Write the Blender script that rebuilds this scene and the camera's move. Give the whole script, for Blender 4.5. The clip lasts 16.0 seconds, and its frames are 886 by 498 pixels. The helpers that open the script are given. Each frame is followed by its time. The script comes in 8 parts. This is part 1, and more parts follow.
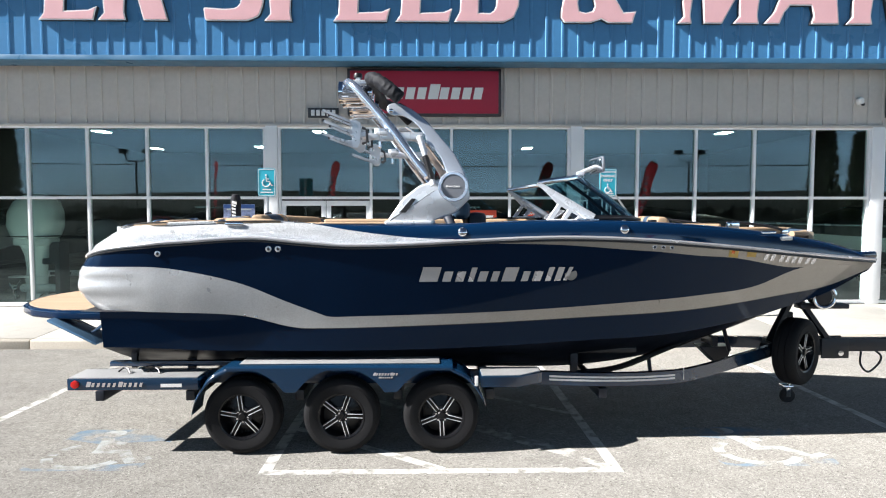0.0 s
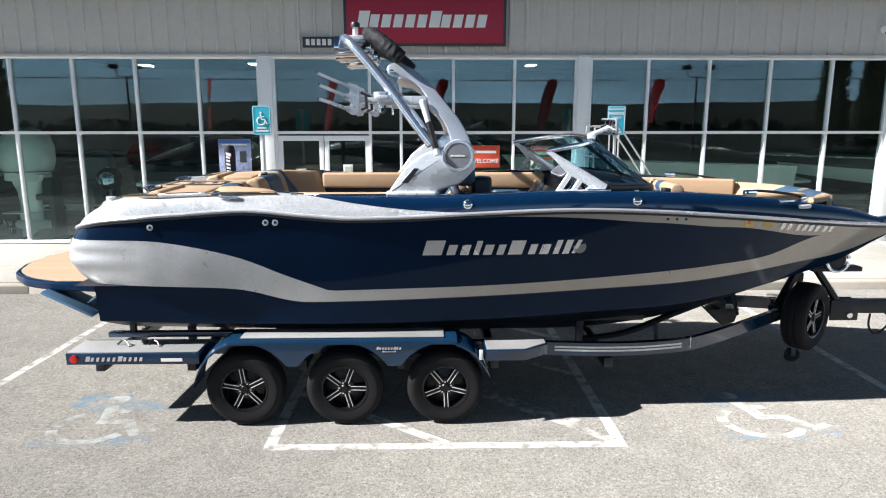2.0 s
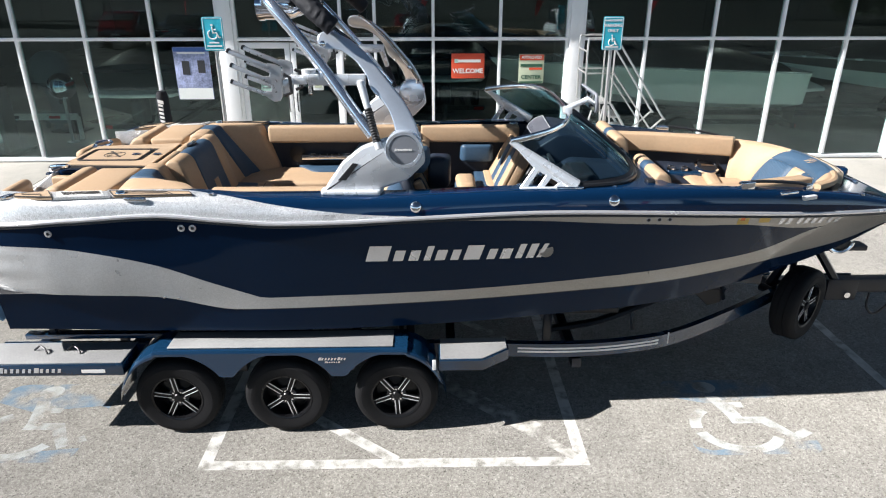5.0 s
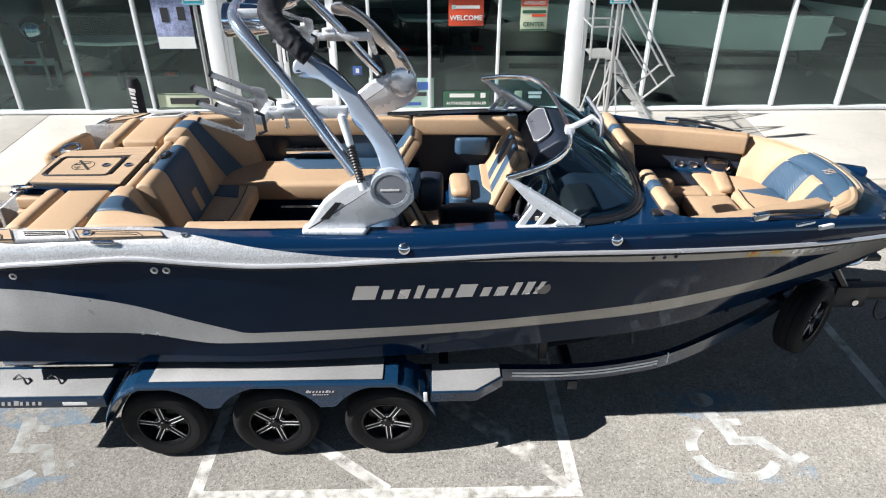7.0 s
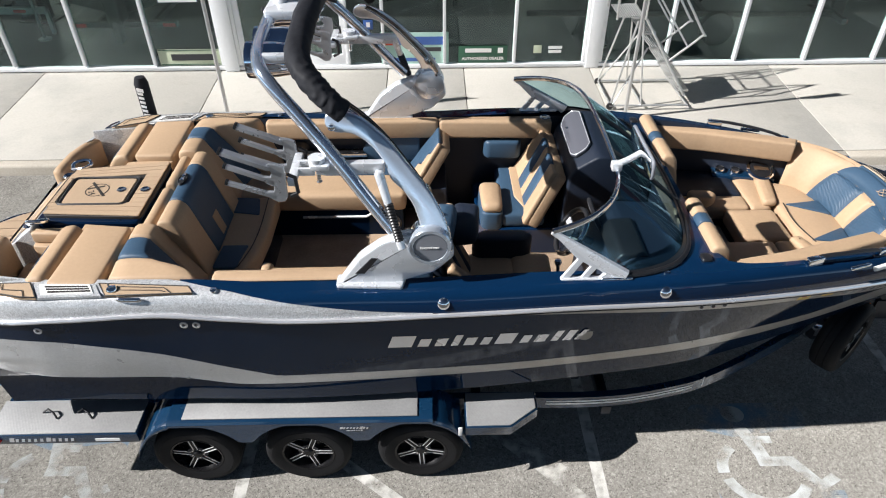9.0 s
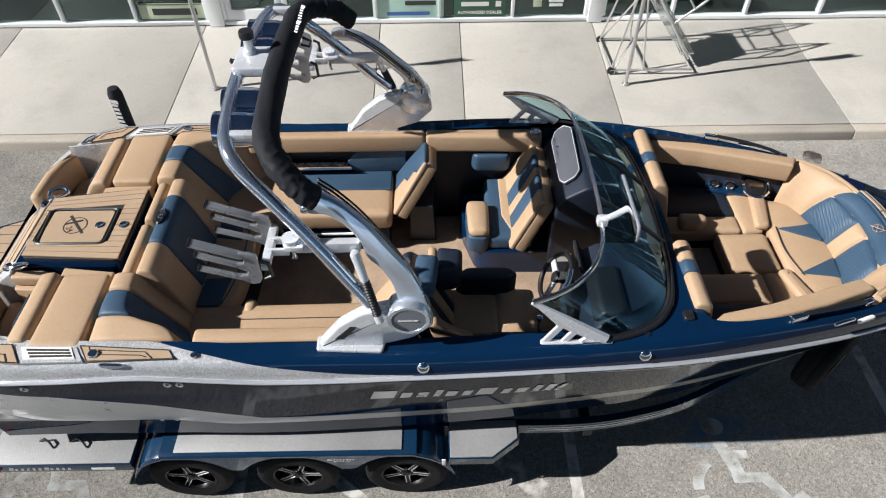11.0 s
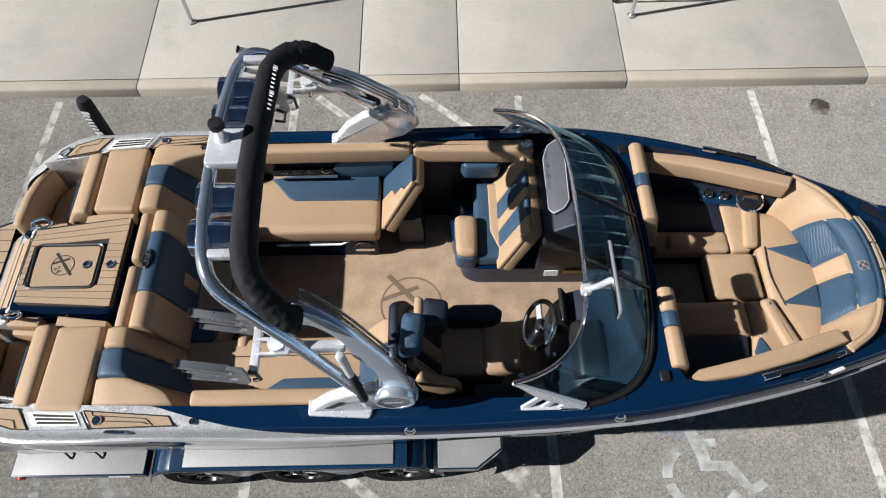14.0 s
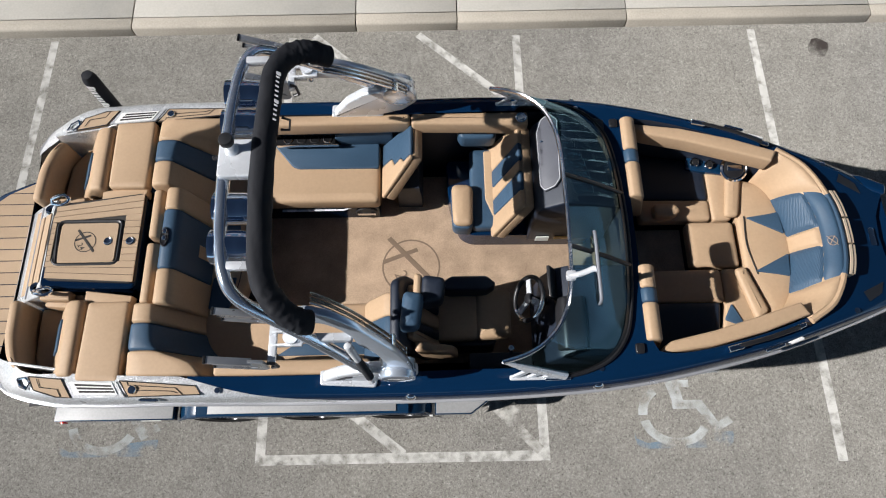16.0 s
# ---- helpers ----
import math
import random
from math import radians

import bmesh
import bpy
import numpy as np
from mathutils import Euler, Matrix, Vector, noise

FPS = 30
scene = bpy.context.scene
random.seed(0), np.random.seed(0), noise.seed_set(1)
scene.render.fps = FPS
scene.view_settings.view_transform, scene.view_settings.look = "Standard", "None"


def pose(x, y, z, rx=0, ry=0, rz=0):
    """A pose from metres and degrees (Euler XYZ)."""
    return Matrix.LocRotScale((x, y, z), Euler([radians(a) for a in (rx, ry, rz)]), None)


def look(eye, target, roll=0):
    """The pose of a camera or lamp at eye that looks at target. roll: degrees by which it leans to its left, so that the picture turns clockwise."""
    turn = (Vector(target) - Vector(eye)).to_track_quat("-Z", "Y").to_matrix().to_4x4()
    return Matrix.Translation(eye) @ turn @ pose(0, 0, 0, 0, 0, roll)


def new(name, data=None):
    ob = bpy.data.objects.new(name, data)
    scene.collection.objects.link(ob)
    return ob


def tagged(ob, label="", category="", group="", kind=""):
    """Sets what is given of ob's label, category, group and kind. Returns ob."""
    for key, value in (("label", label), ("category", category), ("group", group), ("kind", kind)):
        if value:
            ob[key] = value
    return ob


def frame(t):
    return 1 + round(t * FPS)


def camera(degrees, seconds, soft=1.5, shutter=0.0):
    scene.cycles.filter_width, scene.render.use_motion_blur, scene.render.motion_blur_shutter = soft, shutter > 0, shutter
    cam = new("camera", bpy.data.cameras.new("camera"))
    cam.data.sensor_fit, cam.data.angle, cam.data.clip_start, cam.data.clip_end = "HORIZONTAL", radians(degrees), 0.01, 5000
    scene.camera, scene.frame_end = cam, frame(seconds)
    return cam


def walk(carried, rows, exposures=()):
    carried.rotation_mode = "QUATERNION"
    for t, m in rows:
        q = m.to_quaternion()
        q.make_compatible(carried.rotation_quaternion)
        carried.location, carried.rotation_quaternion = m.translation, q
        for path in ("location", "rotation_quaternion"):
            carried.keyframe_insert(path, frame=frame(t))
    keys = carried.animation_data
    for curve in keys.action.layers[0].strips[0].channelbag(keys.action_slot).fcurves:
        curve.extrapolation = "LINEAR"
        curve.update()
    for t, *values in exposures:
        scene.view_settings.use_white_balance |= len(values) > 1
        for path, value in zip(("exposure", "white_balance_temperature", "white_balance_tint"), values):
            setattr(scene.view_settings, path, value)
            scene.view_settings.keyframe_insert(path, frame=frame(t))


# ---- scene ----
cam = camera(67.7, 16.0, soft=1.1)
PATH = [
    (0, (-0.011, 0.087, 2.157), (0.031, 2.083, 2.036), -0.0),
    (0.5, (-0.029, 0.133, 2.278), (0.013, 2.124, 2.091), 0.0),
    (1, (-0.048, 0.21, 2.403), (-0.007, 2.194, 2.15), 0.0),
    (1.5, (-0.032, 0.297, 2.519), (0.01, 2.271, 2.199), -0.0),
    (2, (-0.043, 0.371, 2.648), (-0.001, 2.333, 2.262), -0.0),
    (2.5, (-0.023, 0.399, 2.787), (0.018, 2.347, 2.335), -0.1),
    (3, (0.033, 0.41, 2.882), (0.072, 2.341, 2.362), -0.1),
    (3.5, (0.109, 0.511, 3.005), (0.149, 2.424, 2.423), -0.0),
    (4, (0.212, 0.748, 3.135), (0.251, 2.641, 2.489), -0.0),
    (4.2, (0.251, 0.886, 3.196), (0.29, 2.77, 2.525), -0.0),
    (6.3, (0.476, 1.823, 3.947), (0.508, 3.589, 3.009), -0.0),
    (6.5, (0.467, 1.876, 4.002), (0.5, 3.629, 3.04), -0.0),
    (7, (0.461, 2.019, 4.172), (0.494, 3.74, 3.153), 0.0),
    (7.5, (0.441, 2.159, 4.341), (0.474, 3.842, 3.261), -0.0),
    (8, (0.384, 2.295, 4.497), (0.414, 3.942, 3.363), -0.1),
    (8.5, (0.297, 2.482, 4.649), (0.325, 4.092, 3.464), -0.1),
    (9, (0.222, 2.705, 4.804), (0.249, 4.277, 3.568), -0.2),
    (9.2, (0.199, 2.794, 4.855), (0.229, 4.351, 3.6), 0.0),
    (11.3, (0.418, 3.504, 5.604), (0.426, 4.849, 4.124), -0.6),
    (11.5, (0.432, 3.561, 5.661), (0.439, 4.883, 4.159), -0.7),
    (12, (0.445, 3.7, 5.816), (0.454, 4.962, 4.263), -0.5),
    (12.5, (0.461, 3.86, 5.974), (0.469, 5.059, 4.373), -0.6),
    (13, (0.468, 4.088, 6.11), (0.476, 5.223, 4.463), -0.6),
    (13.5, (0.487, 4.347, 6.251), (0.493, 5.418, 4.561), -0.6),
    (14, (0.512, 4.603, 6.413), (0.516, 5.6, 4.679), -0.8),
    (14.5, (0.513, 4.807, 6.579), (0.518, 5.733, 4.806), -0.7),
    (15, (0.531, 4.922, 6.726), (0.533, 5.773, 4.916), -0.8),
    (15.5, (0.559, 4.995, 6.886), (0.556, 5.762, 5.039), -1.3),
    (16, (0.538, 5.095, 7.032), (0.539, 5.781, 5.153), -1.0),
]
walk(cam, [(t, look(eye, target, roll)) for t, eye, target, roll in PATH],
     exposures=[(0, 1.27), (1.5, 1.22), (3.5, 1.08), (7, 0.97), (9, 0.68), (11, 0.43), (12.5, 0.31), (16, 0.30)])

# ---- world and sun ----
SUN_AZ, SUN_EL = radians(11.0), radians(36.0)
world = bpy.data.worlds.new("world")
scene.world = world
world.use_nodes = True
wn = world.node_tree.nodes
sky = wn.new("ShaderNodeTexSky")
sky.sky_type = "NISHITA"
sky.sun_disc = False
sky.sun_elevation = SUN_EL
sky.sun_rotation = math.atan2(-math.cos(SUN_AZ), -math.sin(SUN_AZ))
sky.air_density, sky.dust_density, sky.ozone_density = 1.0, 0.2, 2.5
wl = world.node_tree.links
wn["Background"].inputs["Strength"].default_value = 0.017
wl.new(sky.outputs["Color"], wn["Background"].inputs["Color"])
# thin bright haze and cirrus that thickens all round towards the horizon
wco, wsep, wmap, wnoise = wn.new("ShaderNodeTexCoord"), wn.new("ShaderNodeSeparateXYZ"), wn.new("ShaderNodeMapping"), wn.new("ShaderNodeTexNoise")
wl.new(wco.outputs["Generated"], wsep.inputs["Vector"])
wl.new(wco.outputs["Generated"], wmap.inputs["Vector"])
wmap.inputs["Scale"].default_value = (1.0, 1.0, 9.0)
wl.new(wmap.outputs["Vector"], wnoise.inputs["Vector"])
wnoise.inputs["Scale"].default_value, wnoise.inputs["Detail"].default_value = 3.5, 6
wfall, wcl, wmul, haze, wsum = wn.new("ShaderNodeMapRange"), wn.new("ShaderNodeMapRange"), wn.new("ShaderNodeMath"), wn.new("ShaderNodeBackground"), wn.new("ShaderNodeAddShader")
wfall.interpolation_type = "SMOOTHSTEP"
wfall.inputs["From Min"].default_value, wfall.inputs["From Max"].default_value = 0.30, 0.02
wcl.inputs["From Min"].default_value, wcl.inputs["From Max"].default_value = 0.35, 0.70
wcl.inputs["To Min"].default_value, wcl.inputs["To Max"].default_value = 0.52, 1.05
wl.new(wsep.outputs["Z"], wfall.inputs["Value"])
wl.new(wnoise.outputs["Fac"], wcl.inputs["Value"])
wmul.operation = "MULTIPLY"
wl.new(wfall.outputs["Result"], wmul.inputs[0])
wl.new(wcl.outputs["Result"], wmul.inputs[1])
haze.inputs["Color"].default_value = (0.50, 0.74, 1.0, 1)
wl.new(wmul.outputs[0], haze.inputs["Strength"])
wl.new(wn["Background"].outputs["Background"], wsum.inputs[0])
wl.new(haze.outputs["Background"], wsum.inputs[1])
wl.new(wsum.outputs["Shader"], wn["World Output"].inputs["Surface"])
sun = new("sun", bpy.data.lights.new("sun", "SUN"))
sun.data.energy, sun.data.angle, sun.data.color = 5.6, radians(0.53), (1.0, 0.980, 0.966)
sun.matrix_world = look((0, 0, 0), (math.cos(SUN_AZ) * math.cos(SUN_EL), math.sin(SUN_AZ) * math.cos(SUN_EL), -math.sin(SUN_EL)))

# ---- materials ----


def material(name, col, rough=0.5, metal=0.0, var=0.12, scale=3.0, fine=60.0, bump=0.0, bscale=120.0, coat=0.0, spec=0.5, rvar=0.08, piece=0.0):
    """A principled surface whose colour and gloss vary at two scales; piece: spread of brightness from piece to piece."""
    m = bpy.data.materials.new(name)
    m.use_nodes = True
    n, l = m.node_tree.nodes, m.node_tree.links
    b = n["Principled BSDF"]
    b.inputs["Metallic"].default_value = metal
    b.inputs["Specular IOR Level"].default_value = spec
    b.inputs["Coat Weight"].default_value = coat
    b.inputs["Coat Roughness"].default_value = 0.03
    co = n.new("ShaderNodeTexCoord")
    big, small = n.new("ShaderNodeTexNoise"), n.new("ShaderNodeTexNoise")
    for tex, s in ((big, scale), (small, fine)):
        tex.inputs["Scale"].default_value = s
        tex.inputs["Detail"].default_value = 4
        l.new(co.outputs["Object"], tex.inputs["Vector"])
    add = n.new("ShaderNodeMath")
    add.operation = "ADD"
    l.new(big.outputs["Fac"], add.inputs[0])
    l.new(small.outputs["Fac"], add.inputs[1])
    rng = n.new("ShaderNodeMapRange")
    rng.inputs["From Min"].default_value, rng.inputs["From Max"].default_value = 0.6, 1.4
    rng.inputs["To Min"].default_value, rng.inputs["To Max"].default_value = 1 - var, 1 + var
    l.new(add.outputs[0], rng.inputs["Value"])
    val = rng.outputs["Result"]
    if piece:
        info, pr, mu = n.new("ShaderNodeObjectInfo"), n.new("ShaderNodeMapRange"), n.new("ShaderNodeMath")
        mu.operation = "MULTIPLY"
        pr.inputs["To Min"].default_value, pr.inputs["To Max"].default_value = 1 - piece, 1 + piece
        l.new(info.outputs["Random"], pr.inputs["Value"])
        l.new(val, mu.inputs[0])
        l.new(pr.outputs["Result"], mu.inputs[1])
        val = mu.outputs[0]
    mul = n.new("ShaderNodeVectorMath")
    mul.operation = "SCALE"
    mul.inputs[0].default_value = col
    l.new(val, mul.inputs["Scale"])
    l.new(mul.outputs["Vector"], b.inputs["Base Color"])
    rr = n.new("ShaderNodeMapRange")
    rr.inputs["From Min"].default_value, rr.inputs["From Max"].default_value = 0.3, 0.7
    rr.inputs["To Min"].default_value, rr.inputs["To Max"].default_value = max(0.02, rough - rvar), min(1.0, rough + rvar)
    l.new(big.outputs["Fac"], rr.inputs["Value"])
    l.new(rr.outputs["Result"], b.inputs["Roughness"])
    if bump:
        t, bp = n.new("ShaderNodeTexNoise"), n.new("ShaderNodeBump")
        t.inputs["Scale"].default_value = bscale
        t.inputs["Detail"].default_value = 3
        l.new(co.outputs["Object"], t.inputs["Vector"])
        l.new(t.outputs["Fac"], bp.inputs["Height"])
        bp.inputs["Strength"].default_value, bp.inputs["Distance"].default_value = bump, 0.004
        l.new(bp.outputs["Normal"], b.inputs["Normal"])
    return m


def flakes(name, col, rough, glint=0.33):
    """Metal-flake gelcoat: small tilted glints under a clear coat."""
    m = material(name, col, rough, metal=0.35, var=0.10, scale=4, fine=220, coat=0.8)
    n, l = m.node_tree.nodes, m.node_tree.links
    b = n["Principled BSDF"]
    v, co, bp = n.new("ShaderNodeTexVoronoi"), n.new("ShaderNodeTexCoord"), n.new("ShaderNodeBump")
    v.inputs["Scale"].default_value = 150
    l.new(co.outputs["Object"], v.inputs["Vector"])
    l.new(v.outputs["Color"], bp.inputs["Height"])
    mr, mul = n.new("ShaderNodeMapRange"), n.new("ShaderNodeMix")
    mr.inputs["To Min"].default_value, mr.inputs["To Max"].default_value = 1 - glint * 0.85, 1 + glint * 1.15
    l.new(v.outputs["Color"], mr.inputs["Value"])
    mul.data_type, mul.blend_type = "RGBA", "MULTIPLY"
    mul.inputs[0].default_value = 1.0
    l.new(b.inputs["Base Color"].links[0].from_socket, mul.inputs[6])
    l.new(mr.outputs["Result"], mul.inputs[7])
    l.new(mul.outputs[2], b.inputs["Base Color"])
    bp.inputs["Strength"].default_value, bp.inputs["Distance"].default_value = 2.2 * glint, 0.002
    l.new(bp.outputs["Normal"], b.inputs["Normal"])
    return m


def fade_along(m, x0, x1, c0, c1):
    """A sprayed fade of the paint from one colour to another along the hull."""
    n, l = m.node_tree.nodes, m.node_tree.links
    b = n["Principled BSDF"]
    co, sep, mr, mix = n.new("ShaderNodeTexCoord"), n.new("ShaderNodeSeparateXYZ"), n.new("ShaderNodeMapRange"), n.new("ShaderNodeMix")
    l.new(co.outputs["Object"], sep.inputs["Vector"])
    l.new(sep.outputs["X"], mr.inputs["Value"])
    mr.inputs["From Min"].default_value, mr.inputs["From Max"].default_value = x0, x1
    mix.data_type = "RGBA"
    mix.inputs[6].default_value, mix.inputs[7].default_value = (*c0, 1), (*c1, 1)
    l.new(mr.outputs["Result"], mix.inputs[0])
    mul = n.new("ShaderNodeMix")
    mul.data_type, mul.blend_type = "RGBA", "MULTIPLY"
    mul.inputs[0].default_value = 1.0
    l.new(mix.outputs[2], mul.inputs[6])
    l.new(b.inputs["Base Color"].links[0].from_socket, mul.inputs[7])
    l.new(mul.outputs[2], b.inputs["Base Color"])


def patterned(m, kind, scale, strength, dist, stretch=(1, 1, 1), turn=(0, 0, 0)):
    """Relief of a repeating kind laid over a material: chequer plate or quilting."""
    n, l = m.node_tree.nodes, m.node_tree.links
    b = n["Principled BSDF"]
    co, mp, bp = n.new("ShaderNodeTexCoord"), n.new("ShaderNodeMapping"), n.new("ShaderNodeBump")
    mp.inputs["Rotation"].default_value = turn
    mp.inputs["Scale"].default_value = stretch
    l.new(co.outputs["Object"], mp.inputs["Vector"])
    t = n.new(kind)
    t.inputs["Scale"].default_value = scale
    l.new(mp.outputs["Vector"], t.inputs["Vector"])
    l.new(t.outputs["Fac" if kind == "ShaderNodeTexWave" else "Distance"], bp.inputs["Height"])
    if kind == "ShaderNodeTexWave":
        t.inputs["Distortion"].default_value = 3.5
        t.inputs["Detail Scale"].default_value = 1.2
    else:
        t.inputs["Randomness"].default_value = 0.0
    bp.inputs["Strength"].default_value, bp.inputs["Distance"].default_value = strength, dist
    l.new(bp.outputs["Normal"], b.inputs["Normal"])
    return m


def treads(name, col, rough):
    return patterned(material(name, col, rough, metal=0.35, var=0.12, scale=3, fine=50), "ShaderNodeTexVoronoi", 62, 0.5, 0.003, (1.0, 0.6, 1.0), (0, 0, 0.785))


def glass(name, tint, head_on, rough=0.0, gloss=(0.95, 0.97, 1.0)):
    """Thin pane: see-through with a tint; its mirror gloss rises from head_on towards grazing angles."""
    m = bpy.data.materials.new(name)
    m.use_nodes = True
    n, l = m.node_tree.nodes, m.node_tree.links
    n.remove(n["Principled BSDF"])
    tr, gl, mix, lw = n.new("ShaderNodeBsdfTransparent"), n.new("ShaderNodeBsdfGlossy"), n.new("ShaderNodeMixShader"), n.new("ShaderNodeLayerWeight")
    tr.inputs["Color"].default_value = (*tint, 1)
    gl.inputs["Roughness"].default_value = rough
    gl.inputs["Color"].default_value = (*gloss, 1)
    lw.inputs["Blend"].default_value = 0.5
    pw, ma = n.new("ShaderNodeMath"), n.new("ShaderNodeMath")
    pw.operation, ma.operation = "POWER", "MULTIPLY_ADD"
    pw.inputs[1].default_value = 5.0
    ma.inputs[1].default_value, ma.inputs[2].default_value = 1.0 - head_on, head_on
    l.new(lw.outputs["Facing"], pw.inputs[0])
    l.new(pw.outputs[0], ma.inputs[0])
    l.new(ma.outputs[0], mix.inputs["Fac"])
    l.new(tr.outputs["BSDF"], mix.inputs[1])
    l.new(gl.outputs["BSDF"], mix.inputs[2])
    l.new(mix.outputs["Shader"], n["Material Output"].inputs["Surface"])
    return m


def ground_material(name, base, stone_light, stone_dark, paint=None, wear=0.5, worn_scale=9.0):
    """Weathered asphalt with light and dark aggregate; with paint, a coat of it that is worn away in patches."""
    m = bpy.data.materials.new(name)
    m.use_nodes = True
    n, l = m.node_tree.nodes, m.node_tree.links
    b = n["Principled BSDF"]
    b.inputs["Roughness"].default_value = 0.92
    b.inputs["Specular IOR Level"].default_value = 0.25
    b.inputs["Diffuse Roughness"].default_value = 0.45
    geo = n.new("ShaderNodeNewGeometry")

    def tex(kind, s, detail=4):
        t = n.new(kind)
        t.inputs["Scale"].default_value = s
        if kind == "ShaderNodeTexNoise":
            t.inputs["Detail"].default_value = detail
        l.new(geo.outputs["Position"], t.inputs["Vector"])
        return t

    def ramp(sock, stops):
        r = n.new("ShaderNodeValToRGB")
        while len(r.color_ramp.elements) < len(stops):
            r.color_ramp.elements.new(0.5)
        for e, (p, c) in zip(r.color_ramp.elements, stops):
            e.position, e.color = p, (*c, 1)
        l.new(sock, r.inputs["Fac"])
        return r.outputs["Color"]

    def mixc(kind, a, c, fac=1.0):
        x = n.new("ShaderNodeMix")
        x.data_type, x.blend_type = "RGBA", kind
        for k, s in ((6, a), (7, c)):
            if hasattr(s, "default_value") and hasattr(s, "is_linked"):
                l.new(s, x.inputs[k])
            else:
                x.inputs[k].default_value = (*s, 1)
        if hasattr(fac, "is_linked"):
            l.new(fac, x.inputs[0])
        else:
            x.inputs[0].default_value = fac
        return x.outputs[2]

    big, mid = tex("ShaderNodeTexNoise", 0.35), tex("ShaderNodeTexNoise", 3.5)
    stones = tex("ShaderNodeTexVoronoi", 115)
    grain = tex("ShaderNodeTexNoise", 260, 2)
    c = ramp(stones.outputs["Color"], [(0.0, stone_dark), (0.30, base), (0.62, base), (0.97, stone_light)])
    c = mixc("MULTIPLY", c, ramp(big.outputs["Fac"], [(0.3, (0.86, 0.86, 0.87)), (0.7, (1.08, 1.07, 1.05))]))
    c = mixc("MULTIPLY", c, ramp(mid.outputs["Fac"], [(0.3, (0.9, 0.9, 0.9)), (0.7, (1.08, 1.08, 1.08))]))
    c = mixc("MULTIPLY", c, ramp(grain.outputs["Fac"], [(0.3, (0.70, 0.70, 0.70)), (0.7, (1.24, 1.24, 1.24))]))
    blot = tex("ShaderNodeTexNoise", 28, 5)
    c = mixc("MULTIPLY", c, ramp(blot.outputs["Fac"], [(0.32, (0.82, 0.82, 0.82)), (0.68, (1.12, 1.12, 1.12))]))
    pits = tex("ShaderNodeTexVoronoi", 42)
    pit = mixc("MIX", (1, 1, 1), ramp(pits.outputs["Distance"], [(0.16, (0.30, 0.29, 0.28)), (0.24, (1, 1, 1))]), ramp(pits.outputs["Color"], [(0.40, (1, 1, 1)), (0.43, (0, 0, 0))]))
    c = mixc("MULTIPLY", c, pit)
    if paint:
        worn = tex("ShaderNodeTexNoise", worn_scale, 8)
        f = ramp(worn.outputs["Fac"], [(max(0.0, wear - 0.12), (1, 1, 1)), (wear + 0.12, (0, 0, 0))])
        c2 = mixc("MULTIPLY", paint, ramp(mid.outputs["Fac"], [(0.3, (0.8, 0.8, 0.8)), (0.7, (1.0, 1.0, 1.0))]))
        c = mixc("MIX", c, c2, f)
    l.new(c, b.inputs["Base Color"])
    bp = n.new("ShaderNodeBump")
    bp.inputs["Strength"].default_value, bp.inputs["Distance"].default_value = 0.5, 0.004
    l.new(stones.outputs["Distance"], bp.inputs["Height"])
    l.new(bp.outputs["Normal"], b.inputs["Normal"])
    return m


ASPHALT = dict(base=(0.285, 0.272, 0.246), stone_light=(0.47, 0.452, 0.412), stone_dark=(0.09, 0.086, 0.078))
M_asphalt = ground_material("asphalt", **ASPHALT)
M_line = ground_material("line_paint", **ASPHALT, paint=(0.66, 0.645, 0.61), wear=0.56)
M_symbol = ground_material("worn_symbol_paint", **ASPHALT, paint=(0.56, 0.58, 0.58), wear=0.52, worn_scale=7)
M_symbol_faint = ground_material("faint_symbol_paint", **ASPHALT, paint=(0.50, 0.52, 0.52), wear=0.49, worn_scale=7)
M_line_faded = ground_material("faded_line_paint", **ASPHALT, paint=(0.6, 0.58, 0.54), wear=0.47)
M_symbol_blue = ground_material("faded_blue_paint", **ASPHALT, paint=(0.18, 0.28, 0.38), wear=0.45, worn_scale=3.5)
M_oil = ground_material("oil_stain", **ASPHALT, paint=(0.06, 0.05, 0.045), wear=0.52, worn_scale=4)
M_concrete = material("concrete", (0.440, 0.418, 0.376), 0.85, var=0.10, scale=0.8, fine=35, bump=0.25, bscale=150, piece=0.015)


def stained(m, scale, share, tint):
    """Blotches of a dirtier tone over a surface, with soft uneven edges."""
    n, l = m.node_tree.nodes, m.node_tree.links
    b = n["Principled BSDF"]
    geo, a, r, x = n.new("ShaderNodeNewGeometry"), n.new("ShaderNodeTexNoise"), n.new("ShaderNodeMapRange"), n.new("ShaderNodeMix")
    a.inputs["Scale"].default_value, a.inputs["Detail"].default_value, a.inputs["Roughness"].default_value = scale, 7, 0.62
    l.new(geo.outputs["Position"], a.inputs["Vector"])
    r.inputs["From Min"].default_value, r.inputs["From Max"].default_value = 0.50 - share, 0.72 - share
    l.new(a.outputs["Fac"], r.inputs["Value"])
    x.data_type, x.blend_type = "RGBA", "MULTIPLY"
    l.new(r.outputs["Result"], x.inputs[0])
    l.new(b.inputs["Base Color"].links[0].from_socket, x.inputs[6])
    x.inputs[7].default_value = (*tint, 1)
    l.new(x.outputs[2], b.inputs["Base Color"])


